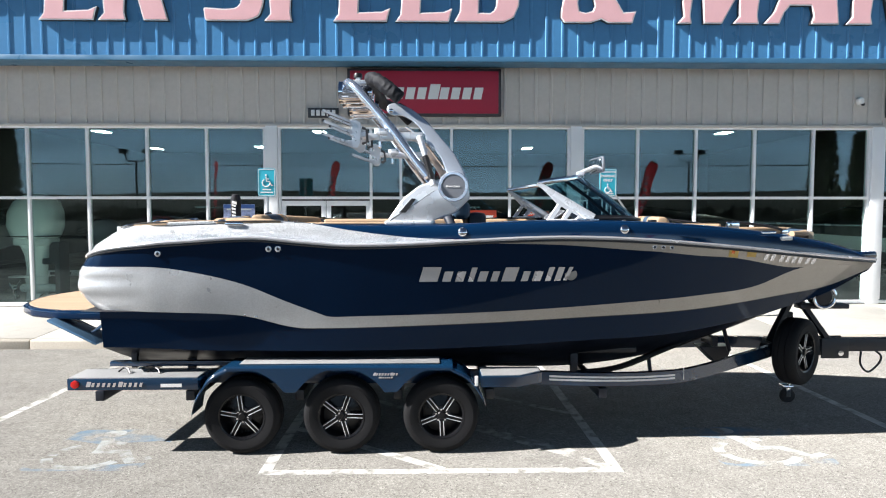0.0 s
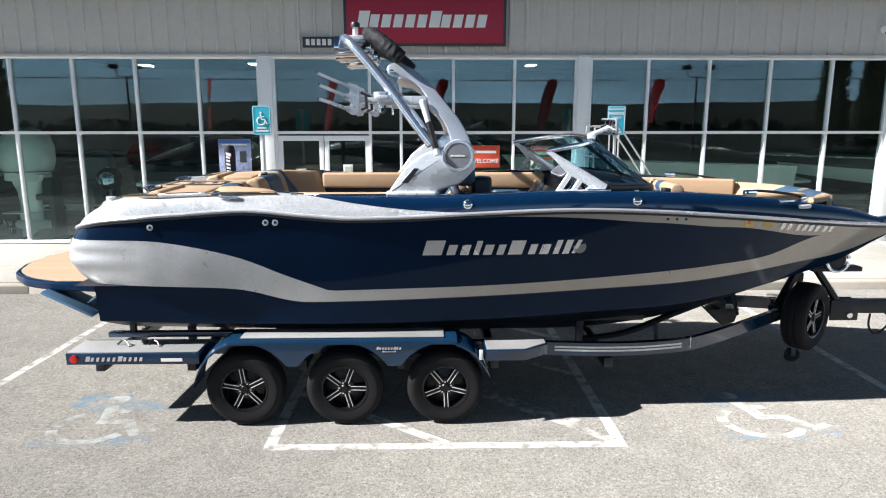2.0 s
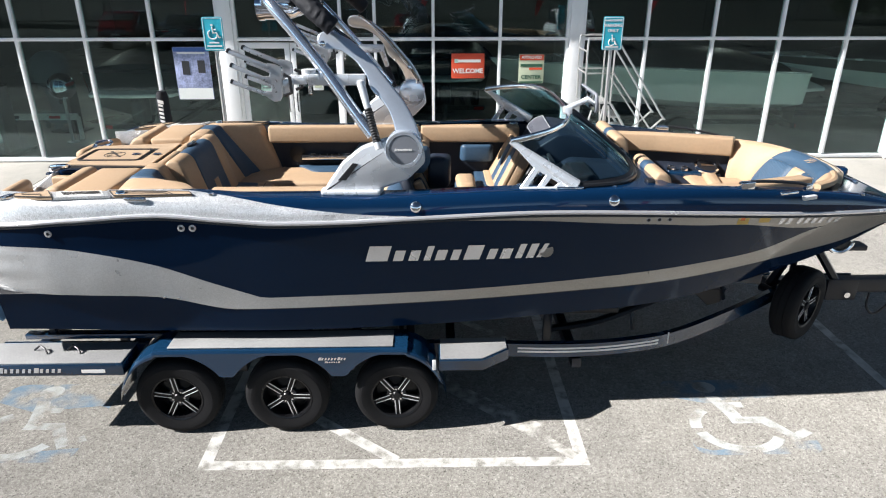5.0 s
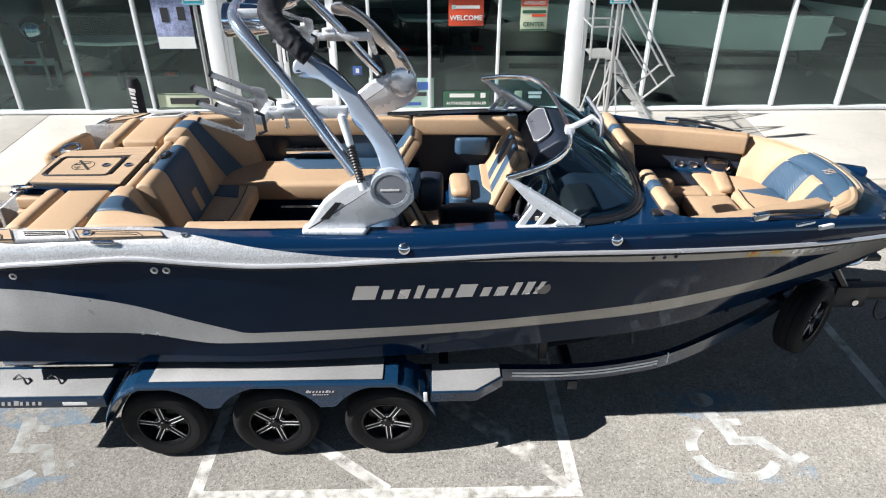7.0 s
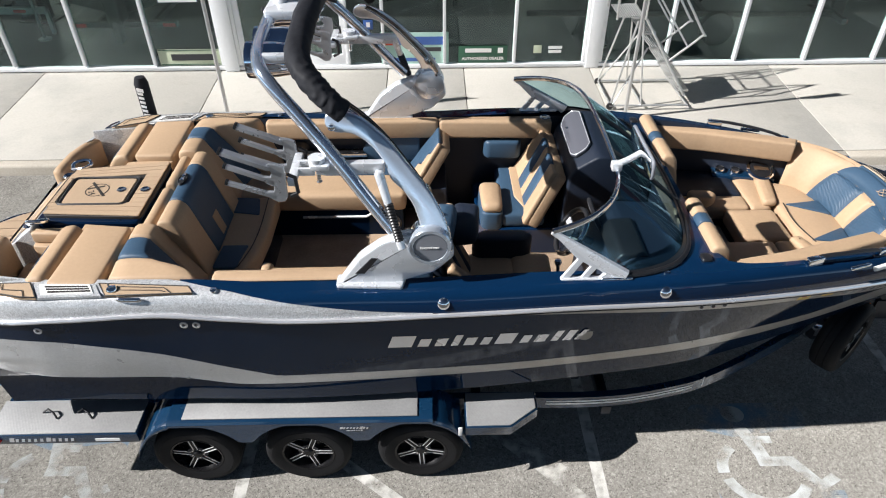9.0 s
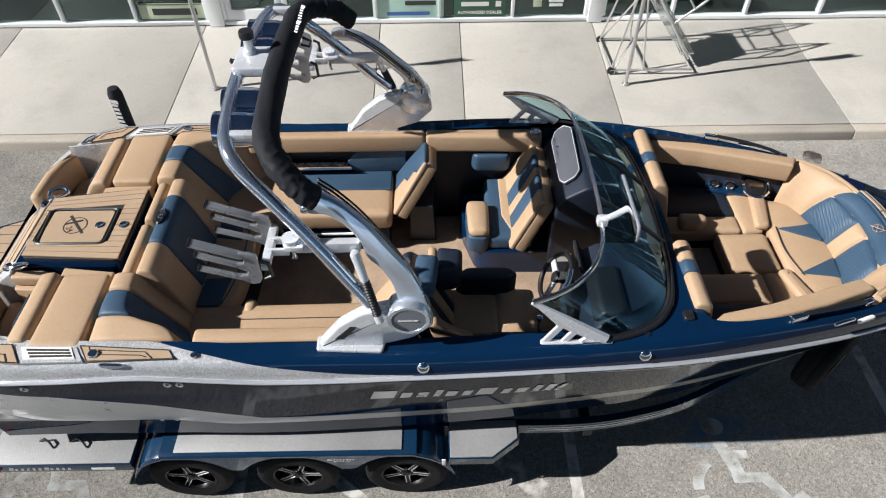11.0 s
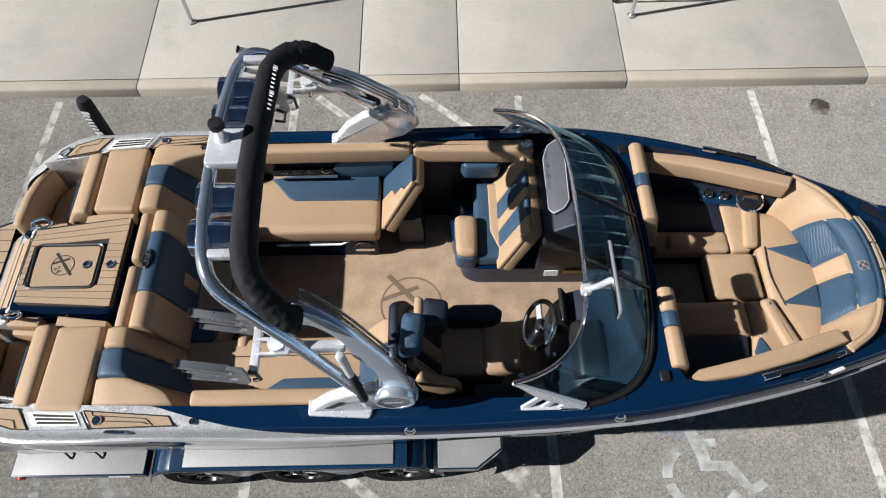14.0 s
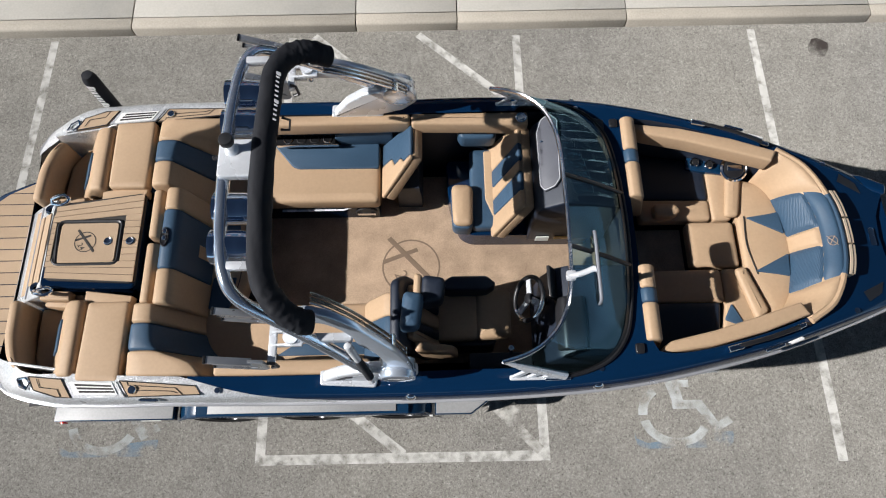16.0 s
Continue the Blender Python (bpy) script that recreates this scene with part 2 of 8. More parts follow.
stained(M_concrete, 1.1, 0.0, (0.84, 0.85, 0.86))
stained(M_concrete, 4.5, -0.06, (0.90, 0.89, 0.87))
M_kerb = material("kerb_concrete", (0.42, 0.38, 0.32), 0.9, var=0.16, scale=2.0, fine=40, bump=0.3, bscale=120, piece=0.05)
M_wall = material("beige_wall_metal", (0.57, 0.53, 0.485), 0.5, var=0.06, scale=0.7, fine=12, bump=0.03, bscale=5)
M_fascia = material("blue_fascia_metal", (0.065, 0.23, 0.45), 0.32, var=0.08, scale=0.8, fine=10, bump=0.06, bscale=3)
M_flash = material("blue_flashing", (0.05, 0.15, 0.26), 0.35, var=0.1, scale=2)
M_frame = material("window_frame_paint", (0.84, 0.85, 0.86), 0.4, var=0.05, scale=2)
M_dark_trim = material("dark_trim", (0.02, 0.02, 0.022), 0.5, var=0.2)
# Wall and floor colours are near black to stand for the dim interior.
M_showroom = material("dimmed_showroom_wall", (0.014, 0.0145, 0.0145), 0.8, var=0.1)
M_showfloor = material("dimmed_showroom_floor", (0.026, 0.024, 0.021), 0.35, var=0.15, scale=1)
M_winglass = glass("window_glass", (0.72, 0.82, 0.79), 0.060, gloss=(0.78, 0.93, 1.0))
M_wsglass = glass("windshield_glass", (0.46, 0.66, 0.70), 0.055, gloss=(0.5, 0.82, 1.0))
M_red = material("red_sign", (0.36, 0.012, 0.042), 0.5, var=0.05)
M_pink = material("pink_sign_face", (0.80, 0.46, 0.48), 0.4, var=0.05)
M_white = material("white_plastic", (0.78, 0.77, 0.75), 0.4, var=0.04)
M_black = material("black_plastic", (0.014, 0.014, 0.016), 0.4, var=0.2)
M_matte = material("matte_black", (0.007, 0.007, 0.008), 0.85, var=0.2, spec=0.12)
M_charcoal = material("charcoal_sign", (0.035, 0.036, 0.04), 0.4, var=0.1)
M_teal = material("teal_sign", (0.03, 0.42, 0.55), 0.4, var=0.06)
M_signback = material("bare_metal", (0.55, 0.55, 0.55), 0.4, metal=0.8, var=0.1)

M_navy = material("navy_gelcoat", (0.0024, 0.0105, 0.031), 0.05, var=0.08, scale=1.5, rvar=0.015, spec=0.19)
M_navy.node_tree.nodes["Principled BSDF"].inputs["Specular Tint"].default_value = (0.62, 0.80, 1.0, 1)
M_bluedeck = material("blue_deck_gelcoat", (0.002, 0.017, 0.052), 0.06, var=0.08, scale=1.5, rvar=0.02)
M_silver = flakes("silver_flake_gelcoat", (0.56, 0.57, 0.58), 0.32)
M_taupe = flakes("taupe_gelcoat", (0.32, 0.295, 0.26), 0.35, 0.07)
M_band = flakes("silver_to_taupe_gelcoat", (1, 1, 1), 0.34, 0.13)
fade_along(M_band, -1.5, 0.9, (0.52, 0.525, 0.53), (0.33, 0.305, 0.27))
M_bottom = material("black_bottom_gelcoat", (0.004, 0.006, 0.012), 0.38, var=0.1, spec=0.10)
M_rail = material("rub_rail", (0.72, 0.72, 0.74), 0.22, metal=0.6, var=0.05)
M_tan = material("tan_vinyl", (0.43, 0.298, 0.188), 0.55, var=0.07, scale=2.5, fine=40, bump=0.25, bscale=260, spec=0.35)
M_bluevinyl = material("blue_vinyl", (0.036, 0.074, 0.124), 0.5, var=0.1, scale=3, fine=50, bump=0.3, bscale=240, spec=0.4)
M_bluequilt = patterned(material("blue_quilted_vinyl", (0.036, 0.074, 0.124), 0.5, var=0.1, scale=3, fine=50, spec=0.4), "ShaderNodeTexWave", 24, 0.35, 0.005)
M_navyvinyl = material("navy_vinyl", (0.010, 0.016, 0.03), 0.5, var=0.1, scale=3, fine=50, bump=0.2, bscale=240)
M_carpet = material("woven_floor_mat", (0.41, 0.297, 0.208), 0.95, var=0.34, scale=5, fine=120, bump=0.8, bscale=330, spec=0.1)
M_carpet_logo = material("woven_mat_logo", (0.20, 0.145, 0.105), 0.95, var=0.16, scale=5, fine=170, bump=0.8, bscale=330, spec=0.1)
M_teak = material("teak_foam", (0.41, 0.298, 0.20), 0.8, var=0.09, scale=4, fine=90, bump=0.4, bscale=220, spec=0.2, piece=0.04)
M_seam = material("dark_seam", (0.02, 0.017, 0.015), 0.7, var=0.2)
M_chrome = material("chrome", (0.82, 0.83, 0.85), 0.07, metal=1.0, var=0.03, rvar=0.03)
M_alu = material("polished_aluminium", (0.86, 0.87, 0.89), 0.17, metal=1.0, var=0.06, scale=6, fine=90, rvar=0.08)
# Blue in the next three base colours stands for the sky they mirror.
M_tower = material("sky_tinted_aluminium", (0.72, 0.80, 0.91), 0.15, metal=0.9, var=0.05, scale=6, fine=90, rvar=0.05)
M_pod = material("sky_tinted_speaker_shell", (0.70, 0.78, 0.90), 0.09, metal=1.0, var=0.03, rvar=0.03)
M_arm = material("sky_tinted_tower_arm", (0.72, 0.79, 0.88), 0.20, metal=0.7, var=0.05, scale=5, fine=80)
M_lid = material("slate_locker_lid", (0.085, 0.088, 0.105), 0.45, var=0.08)
M_rack = material("grey_cast_rack", (0.46, 0.475, 0.50), 0.30, metal=0.7, var=0.06, scale=6, fine=60)
M_castalu = material("silver_painted_aluminium", (0.72, 0.74, 0.77), 0.28, metal=0.38, var=0.05, scale=5, fine=60)
M_canvas = material("black_canvas", (0.012, 0.013, 0.017), 0.75, var=0.2, scale=6, fine=160, bump=0.5, bscale=30, spec=0.3)
M_rubber = material("tyre_rubber", (0.010, 0.010, 0.011), 0.75, var=0.2, scale=8, fine=90, bump=0.3, bscale=90, spec=0.2)
M_rimblack = material("gloss_black_rim", (0.006, 0.006, 0.007), 0.28, var=0.1, spec=0.3)
M_machined = material("machined_alloy_edge", (0.80, 0.80, 0.82), 0.28, metal=0.55, var=0.04)
M_trailer = material("trailer_blue_paint", (0.0042, 0.027, 0.066), 0.22, var=0.1, scale=2, coat=0.8, bump=0.03, bscale=8)
M_trailer_dark = material("trailer_dark_paint", (0.007, 0.010, 0.018), 0.35, var=0.15, scale=3)
M_plate = treads("tread_plate", (0.34, 0.34, 0.34), 0.6)
M_redlens = material("red_lens", (0.55, 0.015, 0.012), 0.15, coat=0.6)
M_amber = material("amber_lens", (0.75, 0.13, 0.015), 0.2, coat=0.5)
M_greyvinyl = material("grey_panel", (0.20, 0.21, 0.235), 0.5, var=0.06)
M_gold = material("yellow_sticker", (0.62, 0.40, 0.10), 0.5)
M_paper = material("white_paper", (0.75, 0.78, 0.76), 0.6, var=0.05)

# ---- mesh helpers ----


def part(name, bm, mat, parent=None, label="", sharp=38):
    """Links a bmesh as one mesh object, under parent where one is given."""
    bmesh.ops.recalc_face_normals(bm, faces=bm.faces)
    me = bpy.data.meshes.new(name)
    bm.to_mesh(me)
    bm.free()
    for q in me.polygons:
        q.use_smooth = True
    me.set_sharp_from_angle(angle=radians(sharp))
    me.materials.append(mat)
    ob = new(name, me)
    if parent is not None:
        ob.parent = parent
    if label:
        ob["label"] = label
    return ob


def thing(name, loc, label, category, group="", kind=""):
    e = new(name)
    e.location = loc
    e.empty_display_size = 0.2
    return tagged(e, label, category, group, kind)


def box(bm, c, s, bev=0.0, m=None, seg=2):
    """A box of size s round c, with bevelled edges."""
    r = bmesh.ops.create_cube(bm, size=1.0)
    vs = r["verts"]
    bmesh.ops.scale(bm, vec=s, verts=vs)
    if bev:
        es = list({e for v in vs for e in v.link_edges})
        g = bmesh.ops.bevel(bm, geom=es, offset=bev, segments=seg, affect="EDGES", profile=0.6)
        vs = list({v for f in g["faces"] for v in f.verts} | {v for v in vs if v.is_valid})
    mm = Matrix.Translation(c) if m is None else m @ Matrix.Translation(c)
    bmesh.ops.transform(bm, matrix=mm, verts=vs)
    return bm


def boxes(*items):
    bm = bmesh.new()
    for it in items:
        box(bm, *it)
    return bm


def chaikin(pts, n=2, closed=True):
    for _ in range(n):
        q = []
        k = len(pts)
        if not closed:
            q.append(pts[0])
        for i in range(k if closed else k - 1):
            a, b = pts[i], pts[(i + 1) % k]
            q.append(tuple(0.75 * u + 0.25 * w for u, w in zip(a, b)))
            q.append(tuple(0.25 * u + 0.75 * w for u, w in zip(a, b)))
        if not closed:
            q.append(pts[-1])
        pts = q
    return pts


def corners(pts, r, n=3):
    """Rounds the corners of a closed outline by radius about r."""
    q = []
    k = len(pts)
    for i in range(k):
        p, a, b = Vector(pts[i]), Vector(pts[i - 1]), Vector(pts[(i + 1) % k])
        u, w = a - p, b - p
        d = min(r, u.length * 0.45, w.length * 0.45)
        p0, p1 = p + u.normalized() * d, p + w.normalized() * d
        for j in range(n + 1):
            t = j / n
            q.append(tuple(p0 * (1 - t) ** 2 + p * 2 * t * (1 - t) + p1 * t * t))
    return q


def smooth_path(pts, k=6):
    """Catmull-Rom points through pts."""
    ps = [Vector(p) for p in pts]
    ps = [ps[0] * 2 - ps[1]] + ps + [ps[-1] * 2 - ps[-2]]
    out = []
    for i in range(1, len(ps) - 2):
        a, b, c, d = ps[i - 1:i + 3]
        for j in range(k):
            t = j / k
            out.append(0.5 * (2 * b + (c - a) * t + (2 * a - 5 * b + 4 * c - d) * t * t + (3 * b - a - 3 * c + d) * t ** 3))
    out.append(ps[-2])
    return out


def curve1(xs, ys):
    """A smooth function through the points."""
    xs, ys = np.array(xs, float), np.array(ys, float)
    m = np.gradient(ys, xs)
    d = np.diff(ys) / np.diff(xs)
    for i in range(len(xs)):
        lo = d[max(i - 1, 0)]
        hi = d[min(i, len(d) - 1)]
        if lo * hi <= 0:
            m[i] = 0

    def f(x):
        x = min(max(x, xs[0]), xs[-1])
        i = min(int(np.searchsorted(xs, x, "right")) - 1, len(xs) - 2)
        h = xs[i + 1] - xs[i]
        t = (x - xs[i]) / h
        return float((2 * t ** 3 - 3 * t * t + 1) * ys[i] + (t ** 3 - 2 * t * t + t) * h * m[i] + (3 * t * t - 2 * t ** 3) * ys[i + 1] + (t ** 3 - t * t) * h * m[i + 1])
    return f


def area2(pts):
    return sum(pts[i - 1][0] * pts[i][1] - pts[i][0] * pts[i - 1][1] for i in range(len(pts)))


def inset(pts, d):
    """The closed outline moved inwards by d."""
    k = len(pts)
    s = 1 if area2(pts) > 0 else -1
    q = []
    for i in range(k):
        a, p, b = Vector(pts[i - 1][:2]), Vector(pts[i][:2]), Vector(pts[(i + 1) % k][:2])
        u, w = (p - a), (b - p)
        if u.length < 1e-7 or w.length < 1e-7:
            q.append(tuple(p))
            continue
        u.normalize()
        w.normalize()
        nn = Vector((-(u.y + w.y), u.x + w.x)) * s
        if nn.length < 1e-6:
            nn = Vector((-u.y, u.x)) * s
        nn.normalize()
        c = max(0.45, Vector((-u.y, u.x)).dot(nn) * s)
        q.append(tuple(p + nn * (d / c)))
    return q


def pillow(bm, outline, z0, z1, r=0.03, crown=0.0, both=True, m=None, seg=3, rc=0.0):
    """A cushion: the outline raised from z0 to z1, with round edges and a slightly swollen top."""
    rings = []
    room = 0.4 * abs(area2(outline)) / sum(math.dist(outline[i - 1][:2], outline[i][:2]) for i in range(len(outline)))
    r = min(r, abs(z1 - z0) * 0.49, room * 1.6)
    if both:
        for k in range(seg + 1):
            a = math.pi / 2 * (1 - k / seg)
            rings.append((z0 + r - r * math.sin(a), r * (1 - math.cos(a))))
    else:
        rings.append((z0, 0.0))
    for k in range(seg + 1):
        a = math.pi / 2 * k / seg
        rings.append((z1 - r + r * math.sin(a), r * (1 - math.cos(a))))
    if crown:
        rings.append((z1 + crown * 0.75, max(r * 1.05, min(r * 2.2, room * 1.7))))
    m = m or Matrix()
    vr = []
    for z, d in rings:
        o = inset(outline, d) if d else outline
        if rc:
            o = corners(o, max(rc - d, 0.004))
        vr.append([bm.verts.new(m @ Vector((p[0], p[1], z))) for p in o])
    k = len(vr[0])
    for a, b in zip(vr, vr[1:]):
        for i in range(k):
            bm.faces.new((a[i - 1], a[i], b[i], b[i - 1]))
    bm.faces.new(vr[0])
    bm.faces.new(vr[-1])
    return bm


XZ = Matrix(((1, 0, 0, 0), (0, 0, 1, 0), (0, 1, 0, 0), (0, 0, 0, 1)))  # (a, b, h) -> x = a, y = h, z = b
YZ = Matrix(((0, 0, 1, 0), (1, 0, 0, 0), (0, 1, 0, 0), (0, 0, 0, 1)))  # (a, b, h) -> x = h, y = a, z = b


def cushion(outline, z0, z1, r=0.03, crown=0.008, rc=0.05, m=None):
    return pillow(bmesh.new(), outline, z0, z1, r, crown, True, m, 3, rc)


def profile_along_y(prof, y0, y1, r=0.025, rc=0.04):
    """A rounded profile in x and z, drawn out from y0 to y1."""
    return pillow(bmesh.new(), prof, min(y0, y1), max(y0, y1), r, 0.0, True, XZ, 3, rc)


def profile_along_x(prof, x0, x1, r=0.025, rc=0.04):
    return pillow(bmesh.new(), prof, min(x0, x1), max(x0, x1), r, 0.0, True, YZ, 3, rc)


def rect(x0, x1, y0, y1):
    return [(x0, y0), (x1, y0), (x1, y1), (x0, y1)]


def tube(bm, pts, r, n=10, flat=1.0, up=(0, 0, 1), caps=True):
    """A pipe along pts; r a number or one for each point; flat: the second half-axis against the first."""
    ps = [Vector(p) for p in pts]
    rs = r if isinstance(r, (list, tuple)) else [r] * len(ps)
    prev = None
    rows = []
    for i, p in enumerate(ps):
        t = (ps[min(i + 1, len(ps) - 1)] - ps[max(i - 1, 0)]).normalized()
        if prev is None:
            u = Vector(up)
            if abs(u.dot(t)) > 0.95:
                u = Vector((1, 0, 0)) if abs(t.x) < 0.9 else Vector((0, 1, 0))
        else:
            u = prev
        u = (u - t * u.dot(t)).normalized()
        prev = u
        w = t.cross(u)
        rows.append([bm.verts.new(p + (u * math.cos(2 * math.pi * k / n) * flat + w * math.sin(2 * math.pi * k / n)) * rs[i]) for k in range(n)])
    for a, b in zip(rows, rows[1:]):
        for k in range(n):
            bm.faces.new((a[k - 1], a[k], b[k], b[k - 1]))
    if caps:
        bm.faces.new(rows[0])
        bm.faces.new(rows[-1])
    return bm


def pipe(pts, r, n=10, flat=1.0, up=(0, 0, 1), k=0):
    return tube(bmesh.new(), smooth_path(pts, k) if k else pts, r, n, flat, up)


def lathe(bm, prof, n=24, m=None, caps=True):
    """A profile of (radius, height) turned round the local z axis."""
    m = m or Matrix()
    rows = []
    for rad, h in prof:
        if rad < 1e-6:
            rows.append([bm.verts.new(m @ Vector((0, 0, h)))] * n)
        else:
            rows.append([bm.verts.new(m @ Vector((rad * math.cos(2 * math.pi * k / n), rad * math.sin(2 * math.pi * k / n), h))) for k in range(n)])
    for a, b in zip(rows, rows[1:]):
        for k in range(n):
            f = []
            for v in (a[k - 1], a[k], b[k], b[k - 1]):
                if v not in f:
                    f.append(v)
            if len(f) > 2:
                bm.faces.new(f)
    for row, (rad, _) in ((rows[0], prof[0]), (rows[-1], prof[-1])):
        if rad >= 1e-6 and caps:
            bm.faces.new(row)
    return bm


def turned(prof, n=24, m=None, caps=True):
    return lathe(bmesh.new(), prof, n, m, caps)


def grid(rows):
    """A sheet through rows of points; rows that touch leave no face."""
    bm = bmesh.new()
    vr = [[bm.verts.new(p) for p in row] for row in rows]
    for a, b in zip(vr, vr[1:]):
        for i in range(len(a) - 1):
            q = (a[i], a[i + 1], b[i + 1], b[i])
            if (q[0].co - q[3].co).length + (q[1].co - q[2].co).length > 0.002:
                bm.faces.new(q)
    return bm


def plate(outline, z0, z1, bev=0.0, m=None):
    """A flat plate with sharp outline."""
    return pillow(bmesh.new(), outline, z0, z1, bev or 0.001, 0.0, True, m, 1)


def filled(outer, holes, zf):
    """A sheet with holes; zf gives its height."""
    bm = bmesh.new()
    es = []
    for loop in (outer, *holes):
        vs = [bm.verts.new((p[0], p[1], 0)) for p in loop]
        es += [bm.edges.new((vs[i - 1], vs[i])) for i in range(len(vs))]
    bmesh.ops.triangle_fill(bm, edges=es, use_beauty=True)
    for v in bm.verts:
        v.co.z = zf(v.co.x, v.co.y)
    return bm


def mark_row(name, parent, width, height, n, mat, m, gap=0.22, lean=0.25, depth=0.004):
    """Plain slanted bars, each a part of its own, in the local x-z plane of m."""
    w = width / n
    for i in range(n):
        h = height if i in (0, 6) else height * 0.78
        ww = w * (1.0 - gap * (0.4 if i in (0, 6) else 1.0))
        o = [(0, 0), (ww, 0), (ww + lean * h, h), (lean * h, h)]
        part(name, pillow(bmesh.new(), o, 0, depth, depth * 0.4, 0.0, True, m @ Matrix.Translation((i * w, 0, 0)) @ XZ @ Matrix.Diagonal((1, 1, -1, 1)), 1), mat, parent)


def lofted(secs):
    """A solid through closed sections of equal count."""
    bm = bmesh.new()
    vr = [[bm.verts.new(p) for p in s] for s in secs]
    k = len(vr[0])
    for a, b in zip(vr, vr[1:]):
        for i in range(k):
            bm.faces.new((a[i - 1], a[i], b[i], b[i - 1]))
    bm.faces.new(vr[0])
    bm.faces.new(vr[-1])
    return bm


def leaning(x0, z0, x1, z1):
    """The frame of a leaning pad: local x along y, local y up the slope, local z out of its aft face."""
    d = Vector((x1 - x0, 0, z1 - z0)).normalized()
    return Matrix(((0, d.x, -d.z, x0), (1, 0, 0, 0), (0, d.z, d.x, z0), (0, 0, 0, 1)))


def slanted_marks(width, height, n, depth=0.006, gap=0.18, lean=0.25):
    """A row of n plain slanted bars in the x-z plane, for a name that is not lettered."""
    bm = bmesh.new()
    w = width / n
    for i in range(n):
        x = i * w
        h = height if i in (0, 6) or n < 8 else height * 0.8
        o = [(x, 0), (x + w * (1 - gap), 0), (x + w * (1 - gap) + lean * h, h), (x + lean * h, h)]
        pillow(bm, o, 0, depth, depth * 0.4, 0.0, True, XZ @ Matrix.Diagonal((1, 1, -1, 1)), 1)
    return bm


def letters(text, size, depth=0.003, bold=False):
    """Words in the built-in font as a mesh in the x-y plane, centred."""
    cu = bpy.data.curves.new("words", "FONT")
    cu.body, cu.size, cu.extrude, cu.align_x, cu.align_y = text, size, depth, "CENTER", "CENTER"
    cu.resolution_u = 2
    if bold:
        cu.offset = size * 0.02
    ob = bpy.data.objects.new("words", cu)
    scene.collection.objects.link(ob)
    bpy.context.view_layer.update()
    me = bpy.data.meshes.new_from_object(ob.evaluated_get(bpy.context.evaluated_depsgraph_get()))
    bm = bmesh.new()
    bm.from_mesh(me)
    bpy.data.objects.remove(ob)
    bpy.data.meshes.remove(me)
    return bm


def moved(bm, m):
    bmesh.ops.transform(bm, matrix=m, verts=bm.verts)
    return bm

# ---- ground, kerb and pavement ----


def lot_height(y):
    """The lot falls gently towards the kerb."""
    return 0.0 if y < 5.7 else (-0.10 * (y - 5.7) / 5.05 if y < 10.75 else -0.10)


def paint_sheet(outline, mat, name, parent, lift=0.0012):
    """Thin paint that follows the lot."""
    bm = bmesh.new()
    o = outline
    bm.faces.new([bm.verts.new((p[0], p[1], 0)) for p in o])
    for v in bm.verts:
        v.co.z = lot_height(v.co.y) + lift
    return part(name, bm, mat, parent)


bm = bmesh.new()
ys = [-900, -200, -60, -20, -5, 2, 5.7, 8.2, 10.75, 30, 200, 900]
xs = [-900, -200, -60, -20, 20, 60, 200, 900]
vg = [[bm.verts.new((x, y, lot_height(y))) for x in xs] for y in ys]
for a, b in zip(vg, vg[1:]):
    for i in range(len(xs) - 1):
        bm.faces.new((a[i], a[i + 1], b[i + 1], b[i]))
ground = tagged(part("ground", bm, M_asphalt), "sun-bleached grey asphalt parking lot with coarse aggregate", "ground", kind="structure")

# Unseen lane, added so that shop glass and hull mirror dark ground.
M_lane = ground_material("lane_asphalt", base=(0.060, 0.058, 0.054), stone_light=(0.13, 0.125, 0.115), stone_dark=(0.025, 0.024, 0.022))
tagged(part("road", boxes(((0, -15.0, -0.046), (400, 37.6, 0.1))), M_lane), "dark asphalt driving lane out of view, added for dark reflections", "road", kind="structure")


def stripe(a, b, w, mat=None, lift=0.001):
    a, b = Vector(a), Vector(b)
    d = (b - a).normalized()
    nn = Vector((-d.y, d.x)) * w / 2
    k = max(1, int((b - a).length / 0.12))
    bm = bmesh.new()
    rows = [[bm.verts.new(((a + (b - a) * i / k) + s * nn).to_3d()) for s in (-1, 1)] for i in range(k + 1)]
    for p, q in zip(rows, rows[1:]):
        bm.faces.new((p[0], p[1], q[1], q[0]))
    for v in bm.verts:
        v.co.z = lot_height(v.co.y) + lift
    return part("painted_line", bm, mat or M_line, ground)


for a, b, mm, lift in (((-4.46, 10.68), (-4.46, 5.35), None, 0.0008), ((-1.36, 10.66), (-1.36, 5.36), None, 0.0008), ((1.54, 10.64), (1.54, 5.36), None, 0.0008),
                       ((4.60, 10.67), (4.55, 5.30), None, 0.0008), ((7.7, 10.67), (7.7, 5.3), None, 0.0008), ((-7.55, 10.67), (-7.55, 5.3), None, 0.0008),
                       ((-1.36, 5.41), (1.54, 5.41), None, 0.0011), ((-1.32, 6.55), (0.10, 5.44), None, 0.0014), ((0.05, 6.9), (1.50, 5.46), M_line_faded, 0.0014),
                       ((0.27, 10.68), (1.5, 9.55), None, 0.0014), ((-1.08, 10.68), (1.5, 8.3), None, 0.0014), ((-1.32, 9.6), (1.5, 7.0), M_line_faded, 0.0014), ((-1.32, 8.2), (1.3, 5.8), M_line_faded, 0.0014)):
    stripe(a, b, 0.10, mm, lift)


